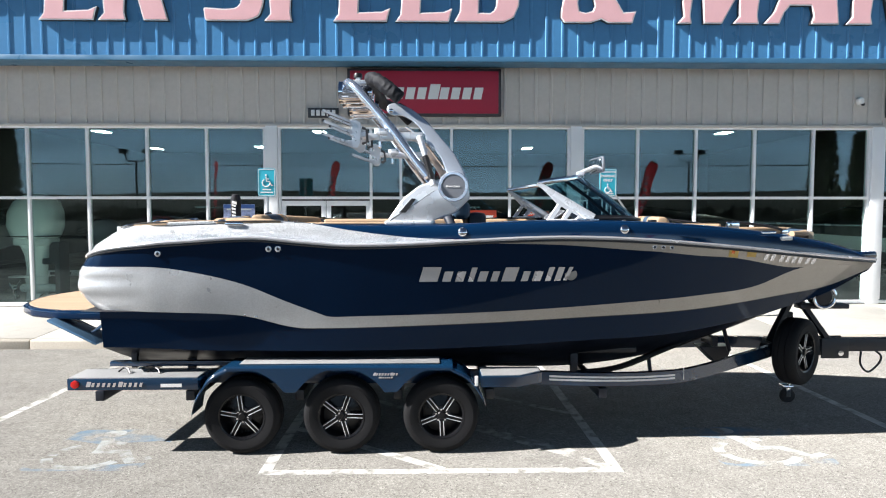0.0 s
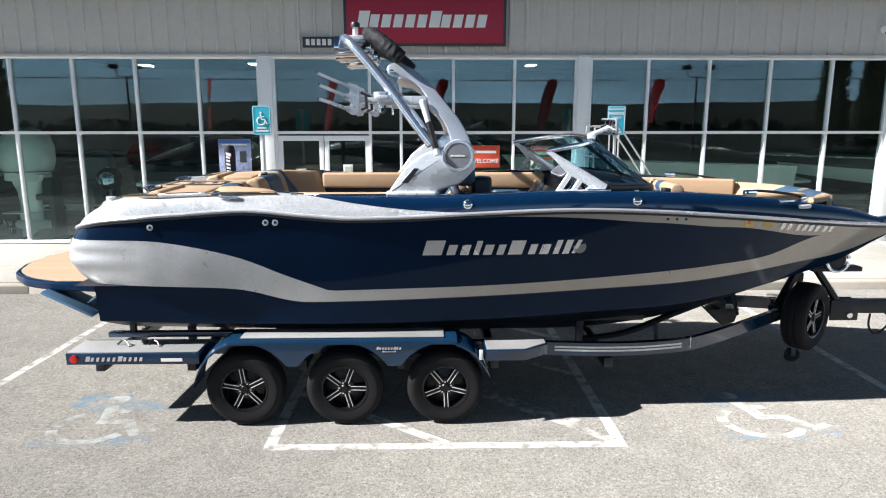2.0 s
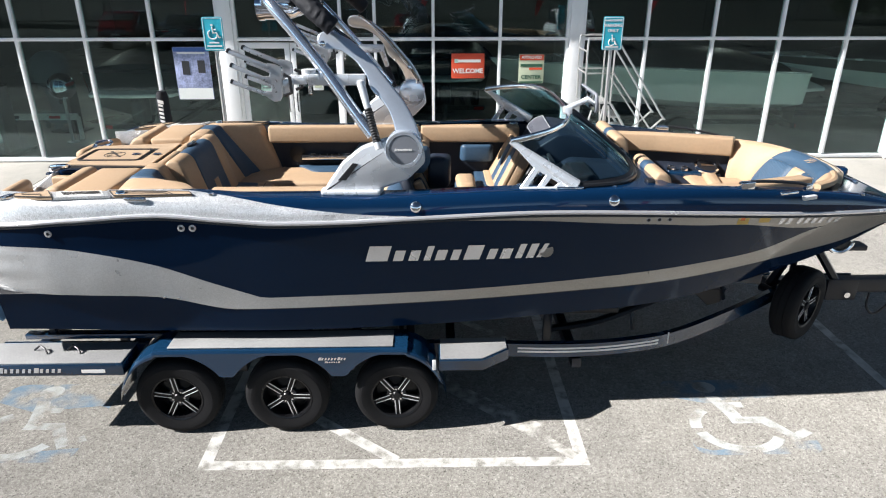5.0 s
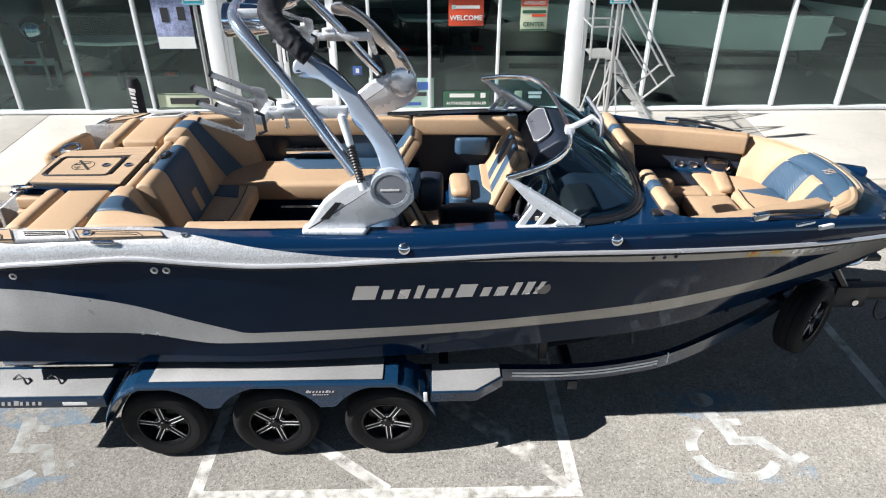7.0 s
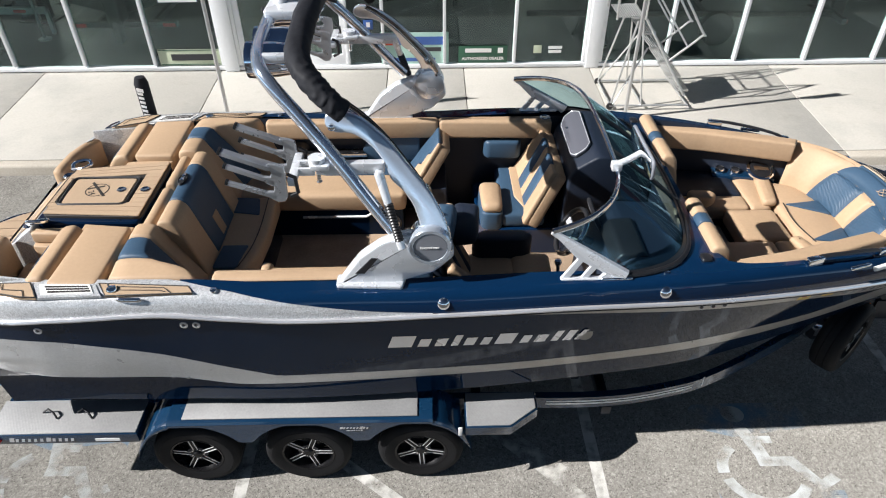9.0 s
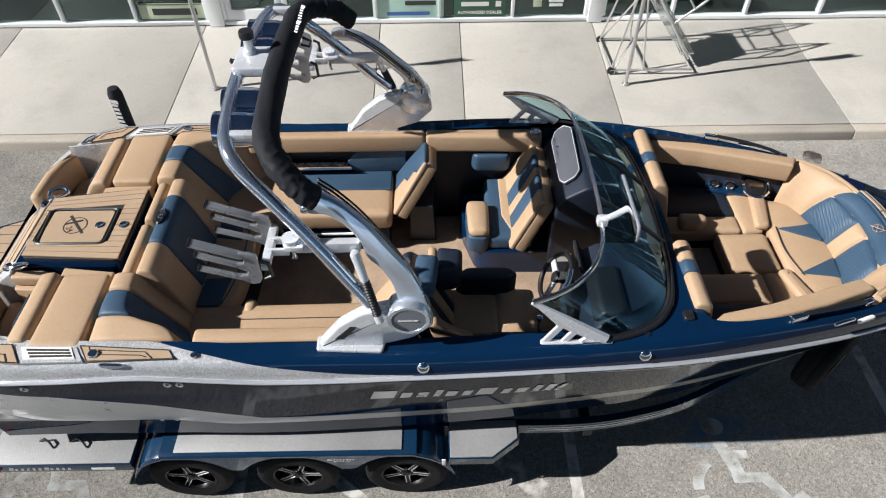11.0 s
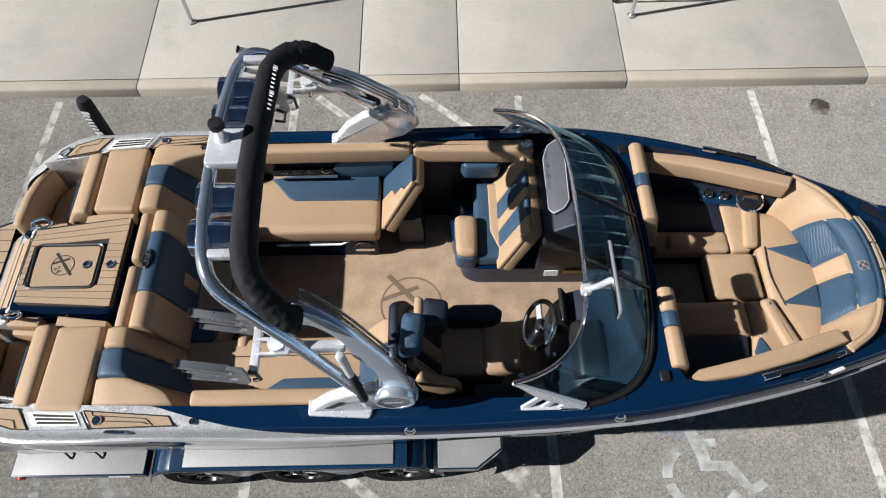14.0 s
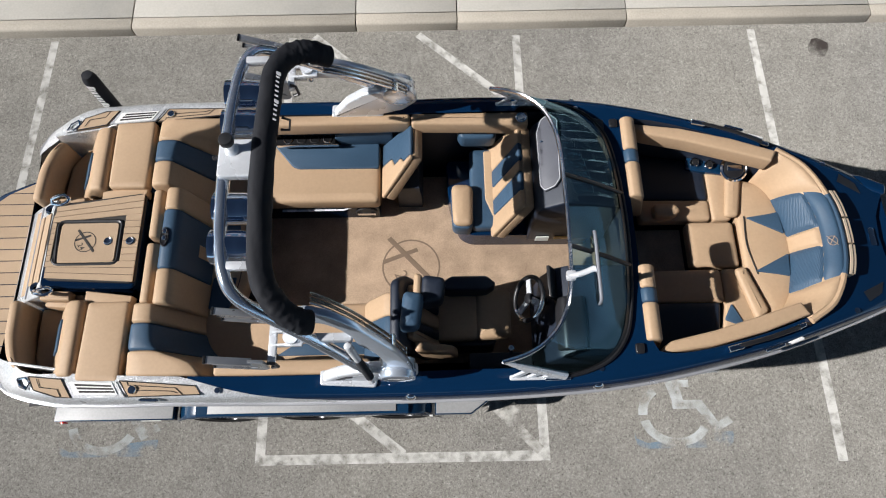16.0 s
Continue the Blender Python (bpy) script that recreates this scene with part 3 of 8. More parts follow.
def wheelchair_mark(cx, cy, sx, sy, mat):
    """The painted access symbol, head towards the kerb, on a worn blue square."""
    def put(pts, name="painted_symbol", mm=None, lift=0.0018):
        paint_sheet([(cx + p[0] * sx, cy + p[1] * sy) for p in pts], mm or mat, name, ground, lift)
    put(corners(rect(-0.55, 0.62, -0.62, 0.78), 0.15), "painted_square", M_symbol_blue, 0.0008)
    put([(-0.10 + 0.12 * math.cos(a * math.pi / 8), 0.62 + 0.12 * math.sin(a * math.pi / 8)) for a in range(16)])
    put([(-0.16, 0.44), (-0.02, 0.42), (0.02, 0.30), (0.17, 0.30), (0.17, 0.20), (0.05, 0.20), (0.08, 0.02), (-0.06, 0.02)])
    put([(-0.06, 0.02), (0.30, 0.02), (0.46, -0.28), (0.58, -0.20), (0.64, -0.29), (0.42, -0.42), (0.22, -0.10), (-0.06, -0.10)])
    ang = [radians(125 + 205 * i / 18) for i in range(19)]
    for lo, hi in ((0, 5), (6, 18)):
        put([(-0.04 + 0.44 * math.cos(a), -0.16 + 0.44 * math.sin(a)) for a in ang[lo:hi + 1]] + [(-0.04 + 0.33 * math.cos(a), -0.16 + 0.33 * math.sin(a)) for a in reversed(ang[lo:hi + 1])])


wheelchair_mark(2.95, 5.92, 0.866, 0.75, M_symbol)
wheelchair_mark(-2.96, 5.95, 0.866, 0.77, M_symbol_faint)
paint_sheet([(5.42 + 0.13 * math.cos(a * 0.5) * (1 + 0.2 * math.sin(a * 2.1)), 10.36 + 0.15 * math.sin(a * 0.5)) for a in range(12)], M_oil, "oil_stain", ground)

pavement = thing("pavement", (0, 10.75, 0), "pale concrete pavement in slabs along the shopfront", "pavement", kind="structure")
joints = [-15.5, -12.5, -9.5, -6.45, -3.42, -0.53, 0.78, 2.97, 6.12, 9.2, 12.2, 15.2]
# each slab slopes up from the kerb to the shopfront
for x0, x1 in zip(joints, joints[1:]):
    g = 0.006
    prof = [(0.165, 0.052), (3.00, 0.165), (3.00, -0.3), (0.165, -0.3)]
    part("slab", pillow(bmesh.new(), prof, x0 + g, x1 - g, 0.008, 0, True, YZ, 2), M_concrete, pavement)
    part("kerbstone", pillow(bmesh.new(), corners([(-0.02, -0.3), (0.0, 0.03), (0.03, 0.05), (0.16, 0.051), (0.16, -0.3)], 0.02, 2), x0 + g, x1 - g, 0.008, 0, True, YZ, 2), M_kerb, pavement)

# ---- the building ----
GY = 13.74  # plane of the shop windows
SILL, TRANSOM, HEAD = 0.235, 2.385, 3.82
wall_front = thing("wall_front", (0, GY, HEAD), "beige ribbed metal wall over the shop windows", "wall", kind="structure")
prof = []
x = -16.0
while x < 16.0:
    prof += [(x, 0), (x + 0.24, 0), (x + 0.255, -0.034), (x + 0.295, -0.034), (x + 0.31, 0)]
    x += 0.314
bm = bmesh.new()
lo = [bm.verts.new((p[0], p[1] - 0.03, 0.06)) for p in prof]
hi = [bm.verts.new((p[0], p[1] - 0.03, 1.42)) for p in prof]
for i in range(len(prof) - 1):
    bm.faces.new((lo[i], lo[i + 1], hi[i + 1], hi[i]))
part("ribbed_sheet", bm, M_wall, wall_front, sharp=20)
part("wall_core", boxes(((0, 0.15, 2.2), (32, 0.3, 4.3))), M_wall, wall_front)
part("sill_flashing", boxes(((0, -0.04, 0.03), (32, 0.10, 0.06), 0.008)), M_wall, wall_front)
fascia = thing("fascia", (0, 13.0, 4.98), "glossy blue ribbed metal fascia over the shopfront", "fascia", kind="structure")
prof, x = [], -16.0
while x < 16.0:
    prof += [(x, 0), (x + 0.25, 0), (x + 0.264, -0.016), (x + 0.296, -0.016), (x + 0.31, 0)]
    x += 0.31
bm = bmesh.new()
lo = [bm.verts.new((p[0], p[1], 0.10)) for p in prof]
hi = [bm.verts.new((p[0], p[1], 1.30)) for p in prof]
for i in range(len(prof) - 1):
    bm.faces.new((lo[i], lo[i + 1], hi[i + 1], hi[i]))
part("ribbed_sheet", bm, M_fascia, fascia, sharp=20)
part("drip_edge", profile_along_x([(-0.06, 0.0), (0.0, -0.01), (0.0, 0.10), (-0.045, 0.10)], -16, 16, 0.004, 0.01), M_flash, fascia)
part("soffit", boxes(((0, 0.36, 0.06), (32, 0.66, 0.04))), M_flash, fascia)
part("sign_beam", boxes(((0, -0.05, 1.42), (32, 0.16, 0.24), 0.01)), M_wall, fascia)
part("upper_sheet", boxes(((0, 0.2, 2.3), (32, 0.3, 1.6))), M_fascia, fascia)
tagged(part("roof", boxes(((0, 25.9, 7.95), (32.6, 26.0, 0.12), 0.02)), M_wall), "flat metal shop roof", "roof", kind="structure")
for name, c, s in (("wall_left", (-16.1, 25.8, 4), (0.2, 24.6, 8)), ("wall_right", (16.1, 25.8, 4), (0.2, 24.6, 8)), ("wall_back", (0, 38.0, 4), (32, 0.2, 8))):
    tagged(part(name, boxes((c, s)), M_showroom), "plain showroom wall, coloured near black for the dim interior", "wall", kind="structure")
tagged(part("floor", boxes(((0, 25.9, 0.12), (32, 24.1, 0.1))), M_showfloor), "polished showroom floor, coloured near black for the dim interior", "floor", kind="structure")
tagged(part("ceiling", boxes(((0, 26.0, 5.35), (32, 23.9, 0.1))), M_showroom), "showroom ceiling, coloured near black for the dim interior", "ceiling", kind="structure")

# the fascia's raised name, kept as plain pink shapes with a white rim
name_sign = thing("fascia_sign", (0, 12.9, 5.71), "row of large pink sign shapes with white rims", "sign")


def sign_shape(*polys):
    """One raised shape: dark returns, white rim and pink face."""
    back, rim, face = bmesh.new(), bmesh.new(), bmesh.new()
    for o in polys:
        pillow(back, o, 0.012, 0.13, 0.003, 0, True, XZ, 1)
        pillow(rim, o, 0.0, 0.012, 0.003, 0, True, XZ, 1)
        pillow(face, inset(o, 0.022), -0.006, 0.006, 0.002, 0, True, XZ, 1)
    r = part("sign_shape", back, M_charcoal, name_sign)
    part("sign_rim", rim, M_white, r)
    part("sign_face", face, M_pink, r)


H = 1.5


def leg(x0, x1, lean=0.15, h=H):
    """An upright with a flared foot."""
    w = x1 - x0
    return [(x0, 0), (x1, 0), (x1 - 0.03, 0.16), (x1 - 0.02 + lean * 0.3, 0.5), (x1 - 0.1 * w + lean * h, h), (x0 + 0.2 * w + lean * h, h), (x0 + 0.16 * w + lean * 0.35, 0.4), (x0 + 0.12, 0.14)]


def foot_bar(x):
    """An upright that ends in a long foot with a raised toe."""
    return [(x, 0), (x + 1.02, 0), (x + 1.09, 0.26), (x + 0.93, 0.19), (x + 0.48, 0.17), (x + 0.56, H), (x + 0.20, H), (x + 0.10, 0.14)]


sign_shape(foot_bar(-7.35))
sign_shape(leg(-6.25, -5.72, 0.05), [(-5.39, 0), (-4.93, 0), (-5.05, 0.43), (-5.3, 0.9), (-5.7, 0.9), (-5.50, 0.41)])
sign_shape(corners([(-4.24, 0.0), (-3.44, 0.0), (-3.22, 0.09), (-3.14, 0.30), (-3.12, 0.52), (-3.55, 0.52), (-3.57, 0.33), (-3.66, 0.24), (-3.88, 0.22), (-4.27, 0.25)], 0.05))
sign_shape(leg(-3.13, -2.60, 0.05))
sign_shape(foot_bar(-1.83))
sign_shape(foot_bar(-0.65))
sign_shape([(0.47, 0), (1.42, 0), (1.62, 0.10), (1.71, 0.31), (1.78, H), (1.30, H), (1.27, 0.31), (1.23, 0.22), (1.15, 0.17), (0.94, 0.18), (1.0, H), (0.64, H), (0.58, 0.20)])
sign_shape([(2.58, 0), (3.09, 0), (3.29, 0.07), (3.42, 0), (3.89, 0), (3.96, 0.22), (3.72, 0.20), (3.48, 0.6), (3.10, 0.6), (3.16, 0.32), (3.12, 0.22), (2.98, 0.19), (2.87, 0.22), (2.84, 0.37), (2.92, 0.85), (2.65, 0.85), (2.52, 0.27), (2.51, 0.10)])
sign_shape(leg(4.76, 5.04, 0.12), [(5.27, 0), (5.62, 0), (5.90, 0.5), (6.05, 1.1), (5.62, 1.1), (5.24, 0.44)], leg(5.83, 6.34, 0.10))
sign_shape([(6.43, 0), (6.74, 0), (6.83, 0.22), (6.94, 0.35), (7.35, 0.35), (7.40, 0.16), (7.35, 0), (7.90, 0), (7.88, 0.22), (7.83, 0.78), (6.85, 0.78), (6.62, 0.22)])
sign_shape(leg(8.03, 8.55, 0.10), [(8.9, 0), (9.4, 0), (9.25, 0.5), (8.78, 0.55)])


def window_bay(name, xs, door=None):
    """A glazed bay: frame, mullions, panes below and above the transom bar."""
    bay = thing(name, (xs[0], GY, SILL), "white-framed shop window with dark reflecting panes", "window", kind="structure")
    ox = xs[0]
    W = xs[-1] - xs[0]
    part("window_head", boxes(((W / 2, 0, HEAD - SILL), (W + 0.05, 0.11, 0.06), 0.004)), M_frame, bay)
    part("window_sill", boxes(((W / 2, 0, -0.025), (W + 0.05, 0.12, 0.06), 0.004)), M_frame, bay)
    t = TRANSOM - SILL
    part("transom_bar", boxes(((W / 2, 0, t), (W - 0.02, 0.104, 0.055), 0.004)), M_frame, bay)
    for x in xs:
        part("mullion", boxes(((x - ox, 0, (HEAD - SILL) / 2), (0.052, 0.108, HEAD - SILL - 0.05), 0.004)), M_frame, bay)
    for a, b in zip(xs, xs[1:]):
        for lo, hi in ((0.01, t - 0.03), (t + 0.03, HEAD - SILL - 0.03)):
            if door and lo < 1 and a >= door[0] - 0.01 and b <= door[1] + 0.01:
                continue
            o = part("pane", boxes((((a + b) / 2 - ox, 0.01, (lo + hi) / 2), (b - a - 0.05, 0.008, hi - lo))), M_winglass, bay)
            o.visible_shadow = False
    return bay


def post(x0, x1):
    w = x1 - x0
    bm = boxes((((x0 + x1) / 2, GY - 0.02, (HEAD + 0.17) / 2 + 0.01), (w, 0.16, HEAD - 0.15), 0.006))
    tagged(part("trim", bm, M_frame), "broad white painted post between shop windows", "post", kind="structure")


window_bay("window_1", [-15.4, -14.2, -13.0, -11.78, -10.55, -9.62])
post(-9.58, -9.36)
window_bay("window_2", [-9.33, -8.13, -6.93, -5.73, -4.53, -3.36])
post(-3.33, -3.09)
window_bay("window_3", [-3.06, -1.20, 0.62 - 1.21, 0.45, 1.65, 2.86], door=(-3.06, -1.2))
post(2.89, 3.12)
window_bay("window_4", [3.15, 4.29, 5.50, 6.72, 7.95, 9.12])
post(9.15, 9.40)
window_bay("window_5", [9.43, 10.65, 11.87, 13.1, 14.3, 15.4])

# double glass door in the third bay
door = thing("door_1", (-3.06, GY, SILL - 0.03), "white-framed double glass shop door", "door", kind="structure")
for k, (a, b) in enumerate(((0.03, 0.93), (0.945, 1.845))):
    c, w, h = (a + b) / 2, b - a, 2.12
    part("door_frame", boxes(((a + 0.045, 0, h / 2), (0.09, 0.06, h), 0.004), ((b - 0.045, 0, h / 2), (0.09, 0.06, h), 0.004), ((c, 0, h - 0.05), (w, 0.062, 0.10), 0.004), ((c, 0, 0.11), (w, 0.062, 0.22), 0.004)), M_frame, door)
    o = part("pane", boxes(((c, 0, h / 2 + 0.06), (w - 0.16, 0.008, h - 0.30))), M_winglass, door)
    o.visible_shadow = False
    hx = b - 0.07 if k == 0 else a + 0.07
    part("door_handle", pipe([(hx, -0.03, 0.9), (hx, -0.08, 0.93), (hx, -0.08, 1.2), (hx, -0.03, 1.23)], 0.012, 8), M_dark_trim, door)

# wall sign, number plate, camera
red_sign = thing("wall_sign", (-0.10, GY - 0.05, 4.03), "crimson wall sign in a dark frame with pale slanted marks", "sign")
part("sign_box", boxes(((0, -0.07, 0.47), (3.10, 0.14, 0.94), 0.012)), M_charcoal, red_sign)
part("sign_panel", boxes(((0, -0.148, 0.47), (2.98, 0.02, 0.84), 0.004)), M_red, red_sign)
mark_row("sign_mark", red_sign, 2.5, 0.30, 11, M_white, pose(-1.30, -0.158, 0.33), 0.25, 0.2, 0.012)
edge_sign = thing("wall_sign", (10.45, GY - 0.05, 4.03), "crimson wall sign in a dark frame", "sign")
part("sign_box", boxes(((0, -0.07, 0.47), (2.10, 0.14, 0.94), 0.012)), M_charcoal, edge_sign)
part("sign_panel", boxes(((0, -0.148, 0.47), (1.98, 0.02, 0.84), 0.004)), M_red, edge_sign)
num = thing("number_plate", (-2.15, GY - 0.06, 4.0), "small black plate with pale bars on the wall", "sign")
part("plate", boxes(((0, -0.02, 0.1), (0.62, 0.03, 0.20), 0.006)), M_charcoal, num)
for i in range(5):
    part("plate_bar", boxes(((-0.21 + 0.105 * i, -0.038, 0.1), (0.07, 0.008, 0.115), 0.002)), M_white, num)
cctv = thing("security_camera", (8.84, GY - 0.05, 4.30), "small white dome security camera on the wall", "camera")
part("housing", turned([(0.0, -0.02), (0.055, -0.01), (0.075, 0.05), (0.07, 0.11), (0.03, 0.14), (0, 0.14)], 16, pose(0, -0.07, 0)), M_white, cctv)
part("lens", turned([(0.0, -0.03), (0.035, -0.02), (0.045, 0.0), (0.0, 0.0)], 14, pose(0.02, -0.13, 0.0, 60)), M_black, cctv)


def notice(x, z, w, h, mat, label, bars=(), words=(), wordmat=None, y=None):
    """A sticker or poster on the inside of the glass."""
    t = thing("window_notice", (x, y or GY - 0.012, z), label, "sign")
    part("sheet", boxes(((0, 0, 0), (w, 0.005, h), 0.001)), mat, t)
    for c, s, m in bars:
        part("bar", boxes(((c[0], -0.006, c[1]), (s[0], 0.004, s[1]))), m, t)
    for text, zz, size in words:
        part("lettering", moved(letters(text, size, 0.002, True), pose(0, -0.007, zz, 90)), wordmat or M_white, t)
    return t


M_poster = material("poster_print", (0.30, 0.34, 0.52), 0.4, var=0.6, scale=9, fine=30)
M_posterblue = material("poster_blue", (0.05, 0.12, 0.36), 0.4, var=0.1)
M_mint = material("mint_sticker", (0.42, 0.62, 0.54), 0.5)
M_green = material("dark_green_sticker", (0.03, 0.10, 0.06), 0.5)
M_orange = material("orange_red_sign", (0.62, 0.075, 0.03), 0.5)
M_cream = material("cream_sticker", (0.50, 0.55, 0.40), 0.6)
notice(-3.90, 1.79, 0.64, 0.93, M_poster, "blue and white printed poster behind the glass", [((0, 0.42), (0.62, 0.07), M_posterblue), ((0, 0.36), (0.5, 0.03), M_paper), ((0.0, -0.36), (0.62, 0.2), M_paper), ((-0.12, 0.10), (0.13, 0.24), M_charcoal), ((0.16, 0.12), (0.13, 0.22), M_charcoal)])
notice(1.08, 1.91, 0.60, 0.44, M_orange, "orange-red welcome sign on the glass", [((0.02, 0.09), (0.42, 0.05), M_white), ((-0.21, 0.09), (0.07, 0.07), M_mint)], [("WELCOME", -0.09, 0.115)])
centre_sticker = notice(2.24, 1.86, 0.46, 0.52, M_cream, "white and green approved centre sticker on the glass", [((0, 0.2), (0.44, 0.1), M_orange), ((0, 0.06), (0.40, 0.05), M_green), ((0.08, 0.0), (0.24, 0.04), M_orange), ((0, -0.24), (0.44, 0.03), M_green)], [("CENTER", -0.15, 0.10)], M_green)
part("lettering", moved(letters("APPROVED", 0.075, 0.002, True), pose(0, -0.010, 0.20, 90)), M_white, centre_sticker)
notice(-3.92, 0.40, 1.05, 0.28, M_cream, "pale window sticker with a dark word bar", [((0.05, 0), (0.72, 0.11), M_charcoal), ((0, 0.125), (1.03, 0.012), M_green), ((0, -0.125), (1.03, 0.012), M_green)])
notice(-0.06, 0.52, 1.16, 0.55, M_mint, "pale green dealer sticker on the glass", [((0.1, 0.13), (0.8, 0.14), M_posterblue), ((-0.42, 0.13), (0.16, 0.15), M_orange), ((0.2, -0.02), (0.5, 0.07), M_charcoal), ((0, -0.2), (0.7, 0.06), M_posterblue)])
notice(1.11, 0.40, 0.84, 0.30, M_green, "dark green dealer sticker on the glass", [((-0.08, 0.07), (0.45, 0.07), M_white), ((0.30, 0.07), (0.09, 0.09), M_white)], [("AUTHORIZED DEALER", -0.075, 0.072)])
notice(2.05, 0.48, 0.14, 0.14, M_cream, "small pale badge sticker on the glass", [((0.3, 0.03), (0.24, 0.05), M_paper), ((0.3, -0.04), (0.22, 0.05), M_paper)])
notice(-2.60, 1.53, 0.21, 0.29, M_mint, "pale notice sheet on the door glass", [((0, 0.06), (0.15, 0.02), M_charcoal), ((0, 0.0), (0.15, 0.015), M_charcoal), ((0, -0.06), (0.15, 0.015), M_charcoal)])
notice(-1.66, 1.62, 0.19, 0.27, M_paper, "white notice sheet on the door glass", [((0, 0.0), (0.13, 0.18), M_cream)])
notice(-1.13 + 0.3, 0.93, 0.16, 0.16, M_posterblue, "small blue access sticker on the glass", [((0, 0), (0.06, 0.08), M_white)])


def access_sign(x, y, lab, words):
    """A teal sign on a steel pole, with the wheelchair symbol."""
    s = thing("parking_sign", (x, y, 0.10), lab, "sign", "accessible parking signs")
    pole = part("pole", turned([(0.028, 0), (0.028, 2.74), (0.0, 2.75)], 12), M_signback, s)
    part("collar", turned([(0.06, 0.0), (0.055, 0.012), (0.03, 0.016)], 14), M_signback, pole)
    b = part("board", pillow(bmesh.new(), corners(rect(-0.155, 0.155, 2.28, 2.77), 0.03), -0.045, -0.035, 0.003, 0, True, XZ, 1), M_teal, s)
    rim = bmesh.new()
    for q in ((-0.14, 2.525, 0.008, 0.45), (0.14, 2.525, 0.008, 0.45)):
        box(rim, (q[0], -0.048, q[1]), (q[2], 0.003, q[3]))
    for zz in (2.297, 2.753):
        box(rim, (0, -0.048, zz), (0.272, 0.003, 0.008))
    part("border", rim, M_white, b)
    zc = 2.55 if words == 1 else 2.42
    k = 0.09 if words == 1 else 0.065
    sym = bmesh.new()
    tube(sym, [(-0.1 * k + k * 0.75 * math.cos(a), -0.05, zc - 0.35 * k + k * 0.75 * math.sin(a)) for a in [radians(120 + 240 * i / 14) for i in range(15)]], k * 0.11, 6)
    tube(sym, [(-0.1 * k, -0.05, zc + 0.8 * k), (0.0, -0.05, zc - 0.1 * k), (0.6 * k, -0.05, zc - 0.1 * k), (0.95 * k, -0.05, zc - 0.9 * k), (1.2 * k, -0.05, zc - 0.8 * k)], k * 0.12, 6)
    tube(sym, [(0, -0.05, zc + 0.4 * k), (0.5 * k, -0.05, zc + 0.4 * k)], k * 0.1, 6)
    lathe(sym, [(0, -0.003), (k * 0.2, -0.002), (k * 0.2, 0.002), (0, 0.003)], 12, pose(-0.12 * k, -0.05, zc + 1.15 * k, 90))
    part("symbol", sym, M_white, b)
    if words == 1:
        for zz, w in ((2.40, 0.15), (2.35, 0.22)):
            part("bar", boxes(((0, -0.049, zz), (w, 0.003, 0.022))), M_white, b)
    else:
        part("bar", boxes(((0, -0.049, 2.33), (0.2, 0.003, 0.022))), M_white, b)
        part("lettering", moved(letters("HANDICAPPED", 0.040, 0.002, True), pose(0, -0.049, 2.712, 90)), M_white, b)
        part("lettering", moved(letters("PARKING", 0.062, 0.002, True), pose(0, -0.049, 2.64, 90)), M_white, b)
        part("lettering", moved(letters("ONLY", 0.062, 0.002, True), pose(0, -0.049, 2.565, 90)), M_white, b)


access_sign(-2.88, 11.92, "teal accessible parking sign on a steel pole", 1)
access_sign(3.18, 11.90, "teal parking-only sign with wheelchair symbol on a pole", 2)

# ---- the boat ----
YC = 7.06
boat = thing("sport_boat", (0, YC, 0), "navy and silver open-bow tow boat with tan seats, on a trailer", "boat")
f_sheer = curve1([-2.93, -2.75, -2.4, -2.08, -1.55, -1.07, -0.69, -0.2, 0.28, 1.16, 1.9, 2.58, 3.3, 3.9, 4.42], [1.72, 1.79, 1.845, 1.87, 1.90, 1.86, 1.835, 1.845, 1.87, 1.90, 1.875, 1.82, 1.75, 1.69, 1.645])
f_half = curve1([-2.93, -2.88, -2.80, -2.68, -2.5, -2.2, -1.5, 0, 1.0, 1.6, 1.9, 2.54, 3.3, 3.86, 4.2, 4.42], [0.98, 1.08, 1.17, 1.235, 1.285, 1.305, 1.31, 1.315, 1.305, 1.27, 1.24, 1.125, 0.935, 0.745, 0.615, 0.52])
f_deck = curve1([-2.93, -2.80, -2.6, -2.2, -1.36, -0.78, 0.19, 1.16, 1.9, 2.6, 3.3, 3.9, 4.42], [1.80, 1.93, 2.005, 2.03, 2.05, 2.02, 2.03, 2.06, 2.045, 2.0, 1.92, 1.82, 1.69])
f_band_hi = curve1([-2.93, -2.47, -1.98, -1.60, -1.26, -0.89], [1.65, 1.66, 1.60, 1.50, 1.355, 1.21])
f_band_hi2 = curve1([-0.89, 0.67, 1.88, 2.5, 3.05, 3.5, 4.0, 4.42], [1.21, 1.251, 1.322, 1.367, 1.434, 1.596, 1.618, 1.60])
f_band_lo = curve1([-2.93, -2.24, -1.66, -1.08, 0.18, 1.4, 2.55, 3.38, 4.0, 4.42], [1.275, 1.26, 1.23, 1.11, 1.136, 1.186, 1.24, 1.333, 1.417, 1.56])
f_top_band = curve1([0.3, 1.16, 1.85, 1.97, 2.4, 2.77, 2.8, 3.5, 4.0, 4.42], [1.865, 1.845, 1.792, 1.784, 1.740, 1.712, 1.708, 1.605, 1.62, 1.6])
f_chine = curve1([-2.93, -2.77, -1.76, 0.28, 1.43, 2.33, 2.93, 3.57, 4.1, 4.42], [0.95, 0.945, 0.905, 0.915, 0.962, 1.003, 1.085, 1.22, 1.375, 1.54])
